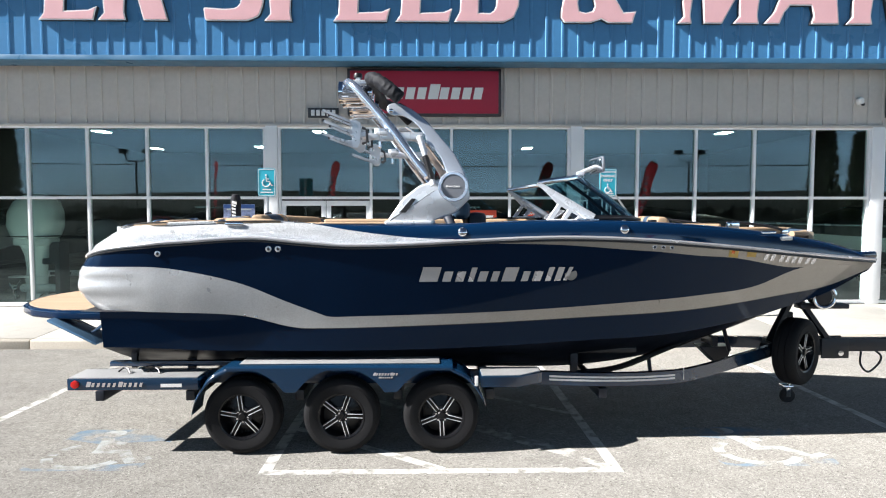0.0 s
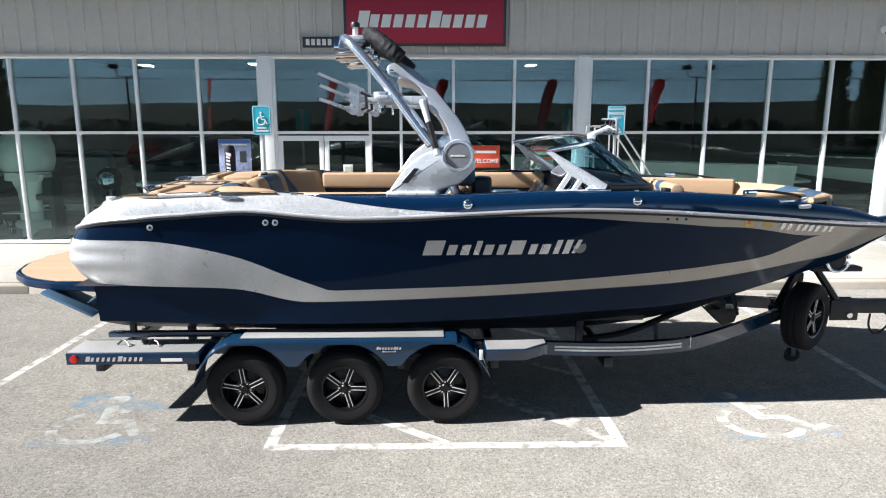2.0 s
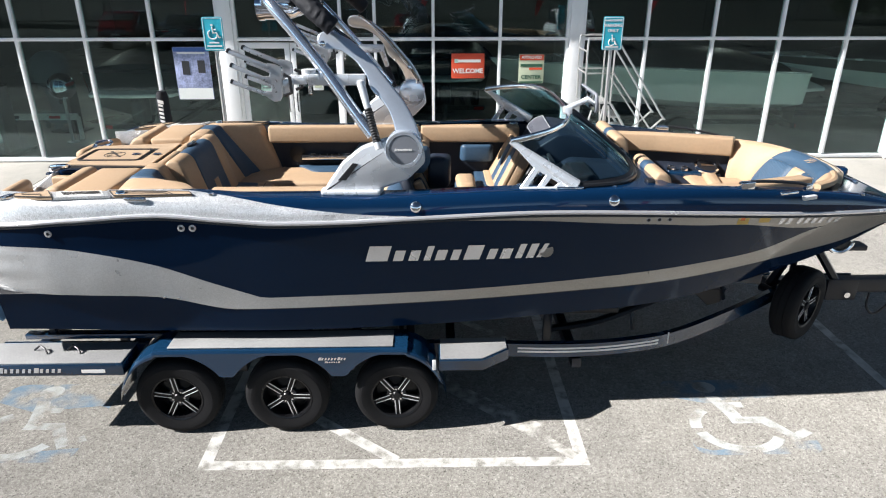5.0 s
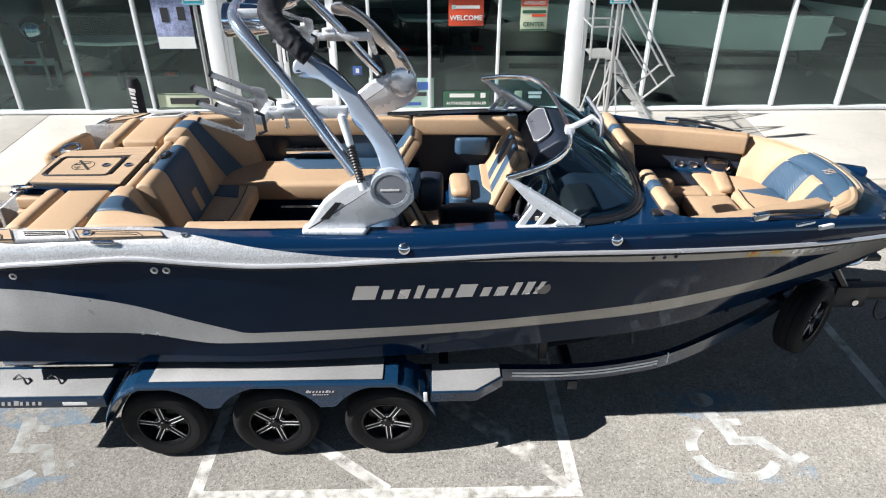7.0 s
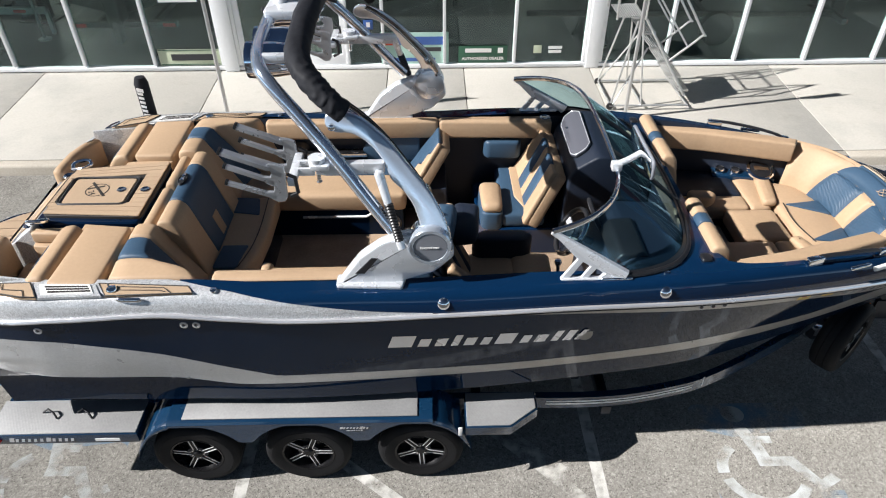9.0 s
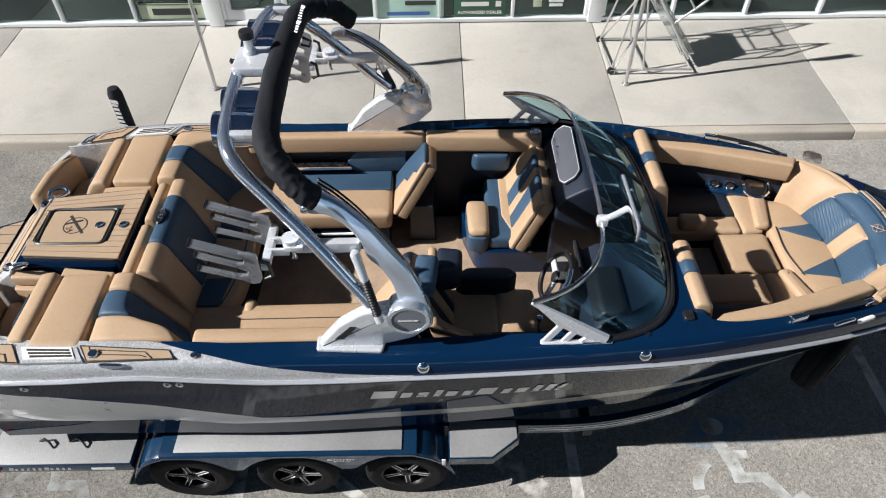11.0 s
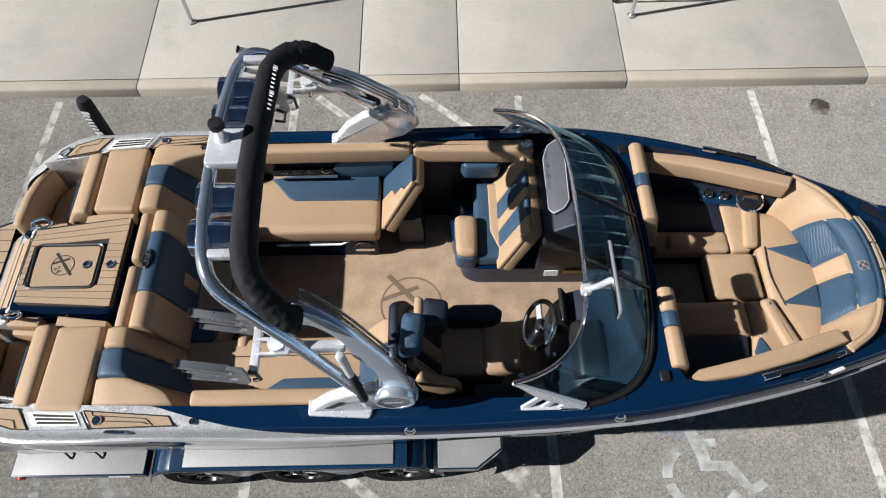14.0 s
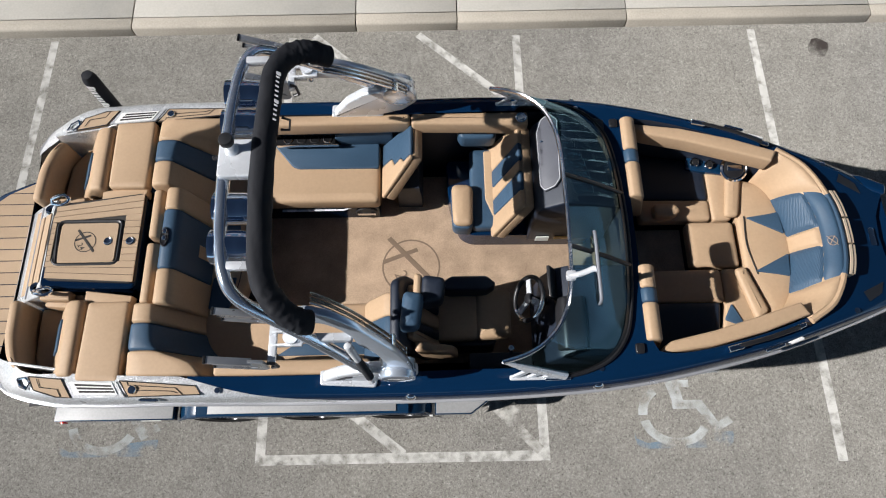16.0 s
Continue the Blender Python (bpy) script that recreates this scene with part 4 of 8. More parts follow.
f_keel = curve1([-2.93, 0.5, 1.8, 2.5, 3.1, 3.6, 4.05, 4.42], [0.55, 0.485, 0.52, 0.65, 0.86, 1.10, 1.32, 1.52])
f_flare = curve1([-2.93, -0.8, 0.5, 1.5, 2.5, 3.3, 4.0, 4.42], [0.11, 0.165, 0.22, 0.275, 0.34, 0.46, 0.63, 0.9])
XS = [-2.93, -2.905, -2.87, -2.83, -2.78, -2.72, -2.65, -2.56] + list(np.linspace(-2.45, 4.2, 96)) + [4.26, 4.32, 4.37, 4.42]


XL = [x for x in XS if x > -2.80]


def hull_half(x, z):
    d = f_sheer(x) - z
    low = z < f_band_lo(x) - 0.003
    w = f_half(max(x, -2.2) if low else x) - f_flare(x) * d
    if x < -2.5 and not low:  # moulded ridges at the very stern
        w += 0.012 * min(1.0, (-2.5 - x) / 0.3) * math.cos((z - 1.30) * 2 * math.pi / 0.16) * (z < 1.62)
    if x < -0.8:  # the swelling stern panel, its soft upper crease and the step under it
        q = min(1.0, (-0.8 - x) / 1.4)
        q = q * q * (3 - 2 * q)
        e = (z - 1.42) / 0.22
        w += q * 0.018 * max(0.0, 1 - e * e)
        k = min(1.0, max(0.0, (f_band_lo(x) - z) / 0.004))
        w -= q * 0.035 * k
    return max(w, 0.03)


f_rake = curve1([0.5, 1.10, 1.26, 1.36, 1.50, 1.62, 1.72, 1.84, 1.95, 2.05], [0.10, 0.10, 0.10, 0.20, 0.25, 0.22, 0.155, 0.09, 0.0, 0.0])


def aft(x, z):
    """The stern's rake: its mid height runs further aft than its deck and foot."""
    u = min(1.0, max(0.0, (-2.45 - x) / 0.40))
    return x - f_rake(z) * u * u * (3 - 2 * u)


def band(fa, fb, side, n=6, xr=(-9, 9), out=0.0, w=None):
    """A strip of the hull's side between two lines."""
    rows = []
    for k in range(n + 1):
        row = []
        for x in XS:
            if xr[0] <= x <= xr[1]:
                za, zb = fa(x), fb(x)
                z = za + (max(zb, za) - za) * k / n
                row.append((aft(x, z), side * (hull_half(x, z) + out), z))
        rows.append(row)
    return grid(rows)


def hi(x):
    return f_band_hi(x) if x < -0.89 else f_band_hi2(x)


def top(x):
    return f_sheer(x) - 0.004 if x < 0.30 else f_top_band(x)


hull = part("hull_bottom", grid([[(aft(x, 0.8), s * max(0.02, hull_half(x, f_chine(x)) * f), f_keel(x) + (f_chine(x) - f_keel(x)) * f ** 1.25) for x in XL] for s, f in ((-1, 1), (-1, 0.92), (-1, 0.75), (-1, 0.73), (-1, 0.55), (-1, 0.40), (-1, 0.38), (-1, 0.2), (-1, 0.0), (1, 0.2), (1, 0.38), (1, 0.40), (1, 0.55), (1, 0.73), (1, 0.75), (1, 0.92), (1, 1))]), M_bottom, boat, "glossy black hull bottom")
for s in (-1, 1):
    part("hull_side", band(f_chine, lambda x: f_band_lo(x) - 0.006, s, 6, (-2.80, 9)), M_navy, hull, "glossy dark navy lower hull side")
    part("panel_ledge", grid([[(aft(x, f_band_lo(x)), s * hull_half(x, f_band_lo(x) - d), f_band_lo(x) - d) for x in XS] for d in (0.0, 0.006)]), M_black, hull)
    part("hull_side", band(hi, top, s, 8), M_navy, hull, "glossy dark navy hull side")
    part("stern_panel", band(f_band_lo, hi, s, 14, (-9, -0.83)), M_band, hull, "silver metal-flake stern panel")
    part("hull_stripe", band(f_band_lo, hi, s, 4, (-0.86, 9)), M_band, hull, "taupe hull stripe")
    part("bow_stripe", band(top, f_sheer, s, 4, (0.30, 9)), M_taupe, hull, "taupe bow panel under the rail")
    rail = [(aft(x, f_sheer(x)), s * (f_half(x) + 0.006), f_sheer(x) + 0.012) for x in XS]
    part("rub_rail", tube(bmesh.new(), rail, 0.016, 8), M_rail, boat, "polished rub rail")
    part("rub_rail_seam", tube(bmesh.new(), [(p[0], p[1] - s * 0.004, p[2] - 0.024) for p in rail], 0.011, 6), M_black, boat)
# stern and bow closing faces
tr = []
for k in range(9):
    zz = f_band_lo(-2.93) + (f_sheer(-2.93) - f_band_lo(-2.93)) * k / 8
    w = hull_half(-2.93, zz)
    tr.append([(-2.93 - f_rake(zz) * (0.45 + 0.55 * (q / 8) ** 2) - 0.05 * math.cos(q / 8 * math.pi / 2), q / 8 * w, zz) for q in range(-8, 9)])
part("transom", grid(tr), M_navy, boat)
lt = []
xl = XL[0]
for k in range(9):
    zz = f_keel(xl) + (f_band_lo(xl) - 0.006 - f_keel(xl)) * k / 8
    w = hull_half(xl, zz) if zz > f_chine(xl) else hull_half(xl, f_chine(xl)) * max(0.03, (zz - f_keel(xl)) / (f_chine(xl) - f_keel(xl))) ** 0.8
    lt.append([(aft(xl, 0.8), q / 8 * w, zz) for q in range(-8, 9)])
part("lower_transom", grid(lt), M_navy, boat, "flat navy lower transom")
un = [(aft(x, f_band_lo(x)), hull_half(x, f_band_lo(x))) for x in XS if x < -2.4]
part("stern_underside", filled(un + [(x, -y) for x, y in reversed(un)], [], lambda x, y: f_band_lo(max(x, -2.93)) - 0.004), M_navy, boat)
bw = []
for z in np.linspace(0, 1, 7):
    zz = f_keel(4.42) + (f_sheer(4.42) + 0.03 - f_keel(4.42)) * z
    w = hull_half(4.42, max(zz, f_chine(4.42))) * (0.2 + 0.8 * min(1, z * 2))
    bw.append([(4.42 - 0.12 * (1 - abs(k / 8)) * (0.4 + 0.6 * z), k / 8 * w, zz) for k in range(-8, 9)])
part("bow_face", grid(bw), M_taupe, boat)

# deck
f_in = curve1([-2.93, -2.7, -2.3, 1.2], [0.90, 1.05, 1.085, 1.115])


def deck_section(x, inner):
    w, zs, zd = f_half(x), f_sheer(x) + 0.02, f_deck(x)
    return [(w - 0.002, zs), (w - 0.006, zs + (zd - zs) * 0.35), (w - 0.022, zs + (zd - zs) * 0.72), (w - 0.045, zd - 0.012), (w - 0.075, zd), (max(inner, 0.02), zd + 0.001)]


def along(sec, u):
    """The point at the share u of a section's length."""
    d = [math.dist(a, b) for a, b in zip(sec, sec[1:])]
    t = u * sum(d)
    for (a, b), q in zip(zip(sec, sec[1:]), d):
        if t <= q or b is sec[-1]:
            k = min(1.0, t / max(q, 1e-6))
            return a[0] + (b[0] - a[0]) * k, a[1] + (b[1] - a[1]) * k
        t -= q


f_split = curve1([-1.45, -1.25, -1.0, -0.6, -0.2, 0.30], [1.0, 0.80, 0.60, 0.36, 0.17, 0.0])
for s in (-1, 1):
    for nm, lab, mat, u0, u1, xr in (("aft_deck", "silver metal-flake deck edge", M_silver, lambda x: 0.0, lambda x: f_split(x), (-9, 0.30)), ("side_deck", "glossy blue deck edge", M_bluedeck, lambda x: f_split(x), lambda x: 1.0, (-1.45, 9))):
        rows = []
        xx = [x for x in XS if xr[0] <= x <= xr[1]]
        for k in range(11):
            row = []
            for x in xx:
                sec = deck_section(x, f_in(x) if x <= 1.2 else f_half(x) - 0.10)
                p = along(sec, u0(x) + (u1(x) - u0(x)) * k / 10)
                row.append((aft(x, p[1]), s * p[0], p[1]))
            rows.append(row)
        part(nm, grid(rows), mat, boat, lab)
WS_BASE = [(1.20, -1.185), (1.43, -1.18), (1.62, -1.14), (1.80, -1.05), (1.93, -0.88), (1.99, -0.65), (2.02, -0.37), (2.035, 0.0), (2.02, 0.37), (1.99, 0.65), (1.93, 0.88), (1.80, 1.05), (1.62, 1.14), (1.43, 1.18), (1.20, 1.185)]
WS_BASE = [tuple(p) for p in smooth_path(WS_BASE, 4)]
BOW_HOLE = [(2.10, -0.98), (2.10, 0.0), (2.10, 1.02), (2.30, 1.03), (2.70, 0.95), (3.10, 0.83), (3.45, 0.70), (3.70, 0.52), (3.86, 0.25), (3.90, 0.0), (3.86, -0.25), (3.70, -0.52), (3.45, -0.72), (3.10, -0.85), (2.70, -0.96), (2.30, -1.03)]
BOW_HOLE = chaikin(BOW_HOLE, 2)
outer = [(x, -(f_half(x) - 0.10)) for x in XS if x >= 1.2]
outer += [(4.38, -0.36), (4.30, -0.20), (4.28, 0.0), (4.30, 0.20), (4.38, 0.36)]
outer += [(x, f_half(x) - 0.10) for x in reversed(XS) if x >= 1.2]
ws_in = [(p[0] + 0.0, p[1] * 0.985) for p in reversed(WS_BASE)]
part("foredeck", filled(outer + ws_in[1:-1], [BOW_HOLE], lambda x, y: f_deck(x) + 0.001), M_bluedeck, boat, "glossy blue foredeck")
part("bow_nose", filled([(4.42, -0.44), (4.42, 0.44), (4.36, 0.38), (4.28, 0.2), (4.26, 0), (4.28, -0.2), (4.36, -0.38)], [], lambda x, y: f_deck(4.36) - 0.03), M_bluedeck, boat)
for s in (-1, 1):
    part("bow_prong", cushion([(3.95, s * 0.62), (4.2, s * 0.50), (4.43, s * 0.40), (4.46, s * 0.50), (4.25, s * 0.60)], 1.66, 1.735, 0.025, 0.0, 0.03), M_bluedeck, boat)
# inner liners
liner = bmesh.new()
lo_in = [(x, -f_in(x)) for x in np.linspace(-1.9, 1.6, 20)]
loop = lo_in + [(2.02, -1.0), (2.02, 1.0)] + [(x, -y) for x, y in reversed(lo_in)]
a = [liner.verts.new((x, y * 0.92, 1.13)) for x, y in loop]
b = [liner.verts.new((x, y, 1.90 if x < -1.85 else 2.03)) for x, y in loop]
for i in range(len(loop)):
    liner.faces.new((a[i - 1], a[i], b[i], b[i - 1]))
part("cockpit_liner", liner, M_navyvinyl, boat, "dark navy cockpit liner")
bl = bmesh.new()
a = [bl.verts.new((x * 0.985 + 0.04, y * 0.86, 1.25)) for x, y in BOW_HOLE]
b = [bl.verts.new((x, y, f_deck(x))) for x, y in BOW_HOLE]
for i in range(len(a)):
    bl.faces.new((a[i - 1], a[i], b[i], b[i - 1]))
bl.faces.new(a)
part("bow_liner", bl, M_navyvinyl, boat, "dark navy bow liner")
floor_mat = part("floor_mat", boxes(((0.4, 0.02, 1.14), (3.4, 1.84, 0.03), 0.004)), M_carpet, boat, "tan woven floor mat")
ring = bmesh.new()
tube(ring, [(0.24 + 0.265 * math.cos(a), 0.01 + 0.265 * math.sin(a), 1.155) for a in [2 * math.pi * i / 48 for i in range(49)]], 0.009, 6, 0.25)
for p, q, w in (((0.03, 0.30), (0.43, -0.13), 0.027), ((-0.02, 0.06), (0.30, 0.18), 0.023)):
    tube(ring, [(p[0], p[1], 1.156), (q[0], q[1], 1.156)], w, 6, 0.12)
part("mat_logo", ring, M_carpet_logo, floor_mat, "darker crossed mark in a ring")
part("mat_numeral", moved(letters("24", 0.17, 0.001), pose(0.16, -0.115, 1.157, 0, 0, -68)), M_carpet_logo, floor_mat)

# Pale blue puts the sky mirrored in the tab's top into its colour.
M_tab = material("sky_blue_tab_plate", (0.16, 0.30, 0.46), 0.2, metal=0.5, var=0.08)
# swim platform
PLAT = [(-2.93, -1.0), (-3.42, -0.92), (-3.72, -0.78), (-3.96, -0.52), (-4.06, -0.2), (-4.06, 0.2), (-3.96, 0.52), (-3.72, 0.80), (-3.42, 0.93), (-2.93, 1.0)]
platform = part("swim_platform", cushion(PLAT, 1.15, 1.235, 0.02, 0, 0.06), M_bluedeck, boat, "blue swim platform")
for i in range(16):
    y0 = -0.92 + i * 0.115
    y1 = y0 + 0.107
    e0, e1 = (float(np.interp(abs(v), [0.0, 0.2, 0.52, 0.78, 0.92, 1.0], [-4.02, -4.01, -3.91, -3.66, -3.36, -3.0])) for v in (y0, y1))
    part("teak_plank", plate([(-2.97, y0), (e0, y0), (e1, y1), (-2.97, y1)], 1.233, 1.243, 0.002), M_teak, platform)
for s in (-1, 1):
    part("trim_tab", boxes(((0, 0, 0), (0.48, 0.34, 0.022), 0.006, pose(-3.225, s * 0.86, 1.05, 0, 27))), M_tab, boat, "surf tab plate, mirrored sky put into its pale blue")
    part("tab_strut", pipe([(-2.95, s * 0.86, 1.14), (-3.12, s * 0.86, 1.02)], 0.016, 8), M_chrome, boat)

step = part("transom_step", profile_along_y([(-3.14, 1.20), (-3.13, 1.62), (-2.96, 1.78), (-2.80, 1.90), (-2.69, 1.985), (-2.66, 1.20)], -0.46, 0.39, 0.012, 0.03), M_silver, boat, "silver moulded transom step with teak strips")
for k, (xa, za, xb, zb) in enumerate(((-2.945, 1.789, -2.885, 1.835), (-2.865, 1.851, -2.815, 1.889), (-2.795, 1.905, -2.715, 1.967))):
    part("teak_strip", boxes(((0, 0, 0.004), (math.dist((xa, za), (xb, zb)), 0.60 if k else 0.74, 0.010), 0.003, pose((xa + xb) / 2, -0.035, (za + zb) / 2, 0, -math.degrees(math.atan2(zb - za, xb - xa))))), M_teak, step)
for xa, za in ((-2.975, 1.735), (-2.875, 1.846)):
    part("step_trim", pipe([(xa, -0.44, za), (xa, 0.37, za)], 0.010, 8), M_rail, step, "bright step trim")

# ---- seats and fittings inside the boat ----


def mir(o, off=-0.07):
    return [(p[0], -p[1] + off, *p[2:]) for p in o]


def seat(name, label, z0, outline, navy_base=True, r=0.03, top=1.6):
    """A seat: moulded base and a swollen cushion on it."""
    b = part(name, plate(inset(corners(outline, 0.04), 0.03), 1.15, z0, 0.006), M_navy if navy_base else M_tan, boat, label)
    part("cushion", cushion(outline, z0, top, r, 0.012), M_tan, b)
    return b


def segments_y(parent, prof, cuts, r=0.022, rc=0.05, name="pad"):
    """A backrest drawn out along y in pads of different vinyl."""
    for y0, y1, mat in cuts:
        part(name, profile_along_y(prof, y0, y1, r, rc), mat, parent)


def on_deck(bm, lift=0.006):
    """Lays a flat inlay on the curved deck."""
    for v in bm.verts:
        v.co.z = f_deck(v.co.x) + (lift if v.co.z > 0.5 else -0.01)
    return bm


# stern: moulded blocks, teak sun deck, pads and the two rear-facing seats
# Dark navy on this block stands for the shaded gap ahead of it.
stern = part("stern_moulding", plate(corners([(-2.70, -0.385), (-2.70, 0.345), (-1.93, 0.42), (-1.93, -0.41)], 0.06), 1.15, 1.985, 0.012), M_navy, boat, "moulded stern block, its dark navy standing for the shaded gap")
seam = part("teak_base", plate(corners([(-2.66, -0.33), (-2.69, 0.0), (-2.68, 0.32), (-1.93, 0.42), (-1.93, -0.37)], 0.05), 1.98, 2.008, 0.003), M_seam, stern, "dark backing between teak strips")
n_pl = 13
for i in range(n_pl):
    u0, u1 = i / n_pl, (i + 0.93) / n_pl
    q = []
    for u, xx in ((u0, -2.655), (u0, -1.94), (u1, -1.94), (u1, -2.655)):
        q.append((xx - (0.012 if 0.15 < u < 0.85 and xx < -2 else 0), (-0.315 + 0.62 * u) if xx < -2 else (-0.36 + 0.77 * u)))
    if 0.22 < u0 < 0.76:
        part("teak_strip", plate([(q[0][0], q[0][1]), (-2.63, q[0][1]), (-2.63, q[3][1]), (q[3][0], q[3][1])], 2.007, 2.016, 0.002), M_teak, seam)
        part("teak_strip", plate([(-2.07, q[1][1]), q[1], q[2], (-2.07, q[2][1])], 2.007, 2.016, 0.002), M_teak, seam)
    else:
        part("teak_strip", plate(q, 2.007, 2.016, 0.002), M_teak, seam)
hatch = part("hatch", plate(corners(rect(-2.585, -2.115, -0.185, 0.15), 0.03), 2.0, 2.018, 0.003), M_teak, stern, "teak-covered hatch with a dark rim")
part("hatch_rim", pipe([(p[0], p[1], 2.012) for p in corners(rect(-2.61, -2.09, -0.205, 0.17), 0.05) + [(-2.585, -0.205)]], 0.014, 6), M_black, hatch)
lg = bmesh.new()
tube(lg, [(-2.37 + 0.085 * math.cos(a), -0.015 + 0.085 * math.sin(a), 2.019) for a in [2 * math.pi * i / 30 for i in range(31)]], 0.004, 5, 0.5)
for p, q, w in (((-2.44, 0.09), (-2.29, -0.10), 0.012), ((-2.45, 0.0), (-2.33, 0.04), 0.010)):
    tube(lg, [(p[0], p[1], 2.019), (q[0], q[1], 2.019)], w, 6, 0.25)
part("hatch_logo", lg, M_seam, hatch)
part("hatch_numeral", moved(letters("24", 0.062, 0.001), pose(-2.40, -0.055, 2.0195, 0, 0, -60)), M_seam, hatch)
for x in (-2.185, -2.005):
    part("cup_ring", turned([(0.026, 2.018), (0.036, 2.022), (0.030, 2.026), (0.018, 2.02), (0.0, 2.02)], 18, pose(x, -0.012, 0)), M_chrome, stern)
for flip in (False, True):
    g = (lambda o: mir(o)) if flip else (lambda o: o)
    blk = part("stern_moulding", plate(g([(-2.42, 0.47), (-1.90, 0.46), (-1.90, 1.10), (-2.42, 1.10)]), 1.15, 1.93, 0.01), M_bluedeck, boat)
    part("sun_pad", cushion(g([(-2.25, 0.46), (-1.925, 0.455), (-1.925, 1.09), (-2.26, 1.075)]), 1.93, 2.045, 0.022, 0.006, 0.035), M_tan, blk, "tan sun pad")
    part("pad_roll", profile_along_y([(-2.65, 1.68), (-2.455, 1.98), (-2.40, 2.05), (-2.31, 2.06), (-2.275, 2.02), (-2.275, 1.68)], *sorted(p[1] for p in g([(0, 0.44), (0, 1.04)])), 0.03, 0.05), M_tan, blk, "tan backrest roll")
    part("blue_inset", profile_along_y([(-2.612, 1.765), (-2.478, 1.972), (-2.455, 1.96), (-2.59, 1.755)], *sorted(p[1] for p in g([(0, 0.575), (0, 0.83)])), 0.006, 0.006), M_bluevinyl, blk)
    part("step_pad", cushion(g([(-2.31, 0.352), (-1.935, 0.40), (-1.935, 0.475), (-2.31, 0.455)]), 1.90, 1.992, 0.01, 0, 0.01), M_tan, blk)
    part("step_ledge", cushion(g([(-2.70, 0.33), (-2.31, 0.352), (-2.31, 0.47), (-2.70, 0.44)]), 1.60, 1.86, 0.012, 0, 0.02), M_tan, blk, "tan step ledge")
    part("coaming", boxes(((0, 0, 0), (0.56, 0.02, 0.40), 0.006, pose(-2.53, (1.03 if not flip else -1.03), 1.80, 0, 0, (9 if not flip else -9)))), M_silver, boat, "silver inner coaming")
    part("coaming_cap", on_deck(plate(g([(-2.80, 0.985), (-2.27, 1.06), (-2.27, 1.10), (-2.66, 1.10), (-2.80, 1.05)]), 0, 1, 0.0), 0.003), M_silver, boat)
    sm_ = part("stern_seat", plate(g([(-2.91, 0.36), (-2.40, 0.36), (-2.40, 1.06), (-2.70, 1.06), (-2.86, 0.92)]), 1.15, 1.60, 0.01), M_bluedeck, boat, "rear-facing tan stern seat")
    part("cushion", cushion(g([(-2.82, 0.41), (-2.43, 0.41), (-2.43, 1.03), (-2.66, 1.03), (-2.80, 0.85)]), 1.60, 1.70, 0.03, 0.008), M_tan, sm_)
    part("bolster", cushion(g([(-2.945, 0.40), (-2.935, 0.70), (-2.885, 0.87), (-2.80, 0.97), (-2.74, 0.96), (-2.80, 0.85), (-2.84, 0.68), (-2.85, 0.40)]), 1.58, 1.945, 0.04, 0.0, 0.05), M_tan, sm_, "tan wrap-round bolster")
    part("bolster_cap", cushion(g([(-2.70, 0.33), (-2.45, 0.34), (-2.45, 0.42), (-2.70, 0.41)]), 1.86, 1.955, 0.02, 0, 0.02), M_tan, sm_)
    # chrome grab loop and cup beside it
    s1 = -1 if flip else 1
    yv = 0.345 if not flip else -0.415
    part("grab_loop", pipe([(-2.72, yv, 1.99), (-2.70, yv + 0.03 * s1, 2.03), (-2.60, yv + 0.05 * s1, 2.045), (-2.56, yv + 0.01 * s1, 2.03), (-2.62, yv - 0.02 * s1, 2.01), (-2.72, yv, 1.99)], 0.014, 8, 1, (0, 0, 1), 4), M_chrome, stern, "chrome grab loop")
    part("cup_ring", turned([(0.03, 1.985), (0.045, 1.995), (0.040, 2.0), (0.02, 1.985), (0, 1.985)], 18, pose(-2.745, yv - 0.04 * s1, -0.04)), M_chrome, stern)
    # deck trim on the quarters: teak insert, vent, cleat
    def inlaid(pts, r, mat, name, parent, lift=0.007):
        return part(name, tube(bmesh.new(), [(p[0], p[1], f_deck(p[0]) + lift) for p in g(pts)], r, 6), mat, parent)
    for o, grooves in (([(-2.623, 1.03), (-2.354, 1.06), (-2.259, 1.199), (-2.371, 1.192), (-2.556, 1.135)], ([(-2.547, 1.053), (-2.51, 1.116), (-2.37, 1.135), (-2.339, 1.188)],)),
                       ([(-1.909, 1.081), (-1.33, 1.13), (-1.287, 1.194), (-1.825, 1.202)], ([(-1.85, 1.087), (-1.838, 1.115), (-1.478, 1.142), (-1.423, 1.190)], [(-1.83, 1.150), (-1.50, 1.166), (-1.46, 1.180)]))):
        ti = part("teak_insert", on_deck(plate(g(o), 0, 1, 0.0), 0.006 if o[0][0] > -2 else 0.014), M_teak, boat, "teak foam inlay with dark grooves")
        inlaid(o + o[:1], 0.005, M_seam, "border", ti, 0.005 if o[0][0] > -2 else 0.013)
        for gr in grooves:
            inlaid(gr, 0.003, M_seam, "groove", ti, 0.007 if o[0][0] > -2 else 0.015)
    vent = part("vent", on_deck(plate(g([(-2.33, 1.065), (-1.93, 1.09), (-1.85, 1.205), (-2.25, 1.20)]), 0, 1, 0.0), 0.008), M_silver, boat, "white vent with dark slots")
    part("vent_frame", on_deck(plate(g([(-2.29, 1.078), (-1.96, 1.096), (-1.905, 1.182), (-2.235, 1.176)]), 0, 1, 0.0), 0.014), M_white, vent)
    for i in range(3):
        xa, xb, ya, yb = -2.245 + 0.02 * i, -1.965 + 0.017 * i, 1.096 + 0.026 * i, 1.113 + 0.022 * i
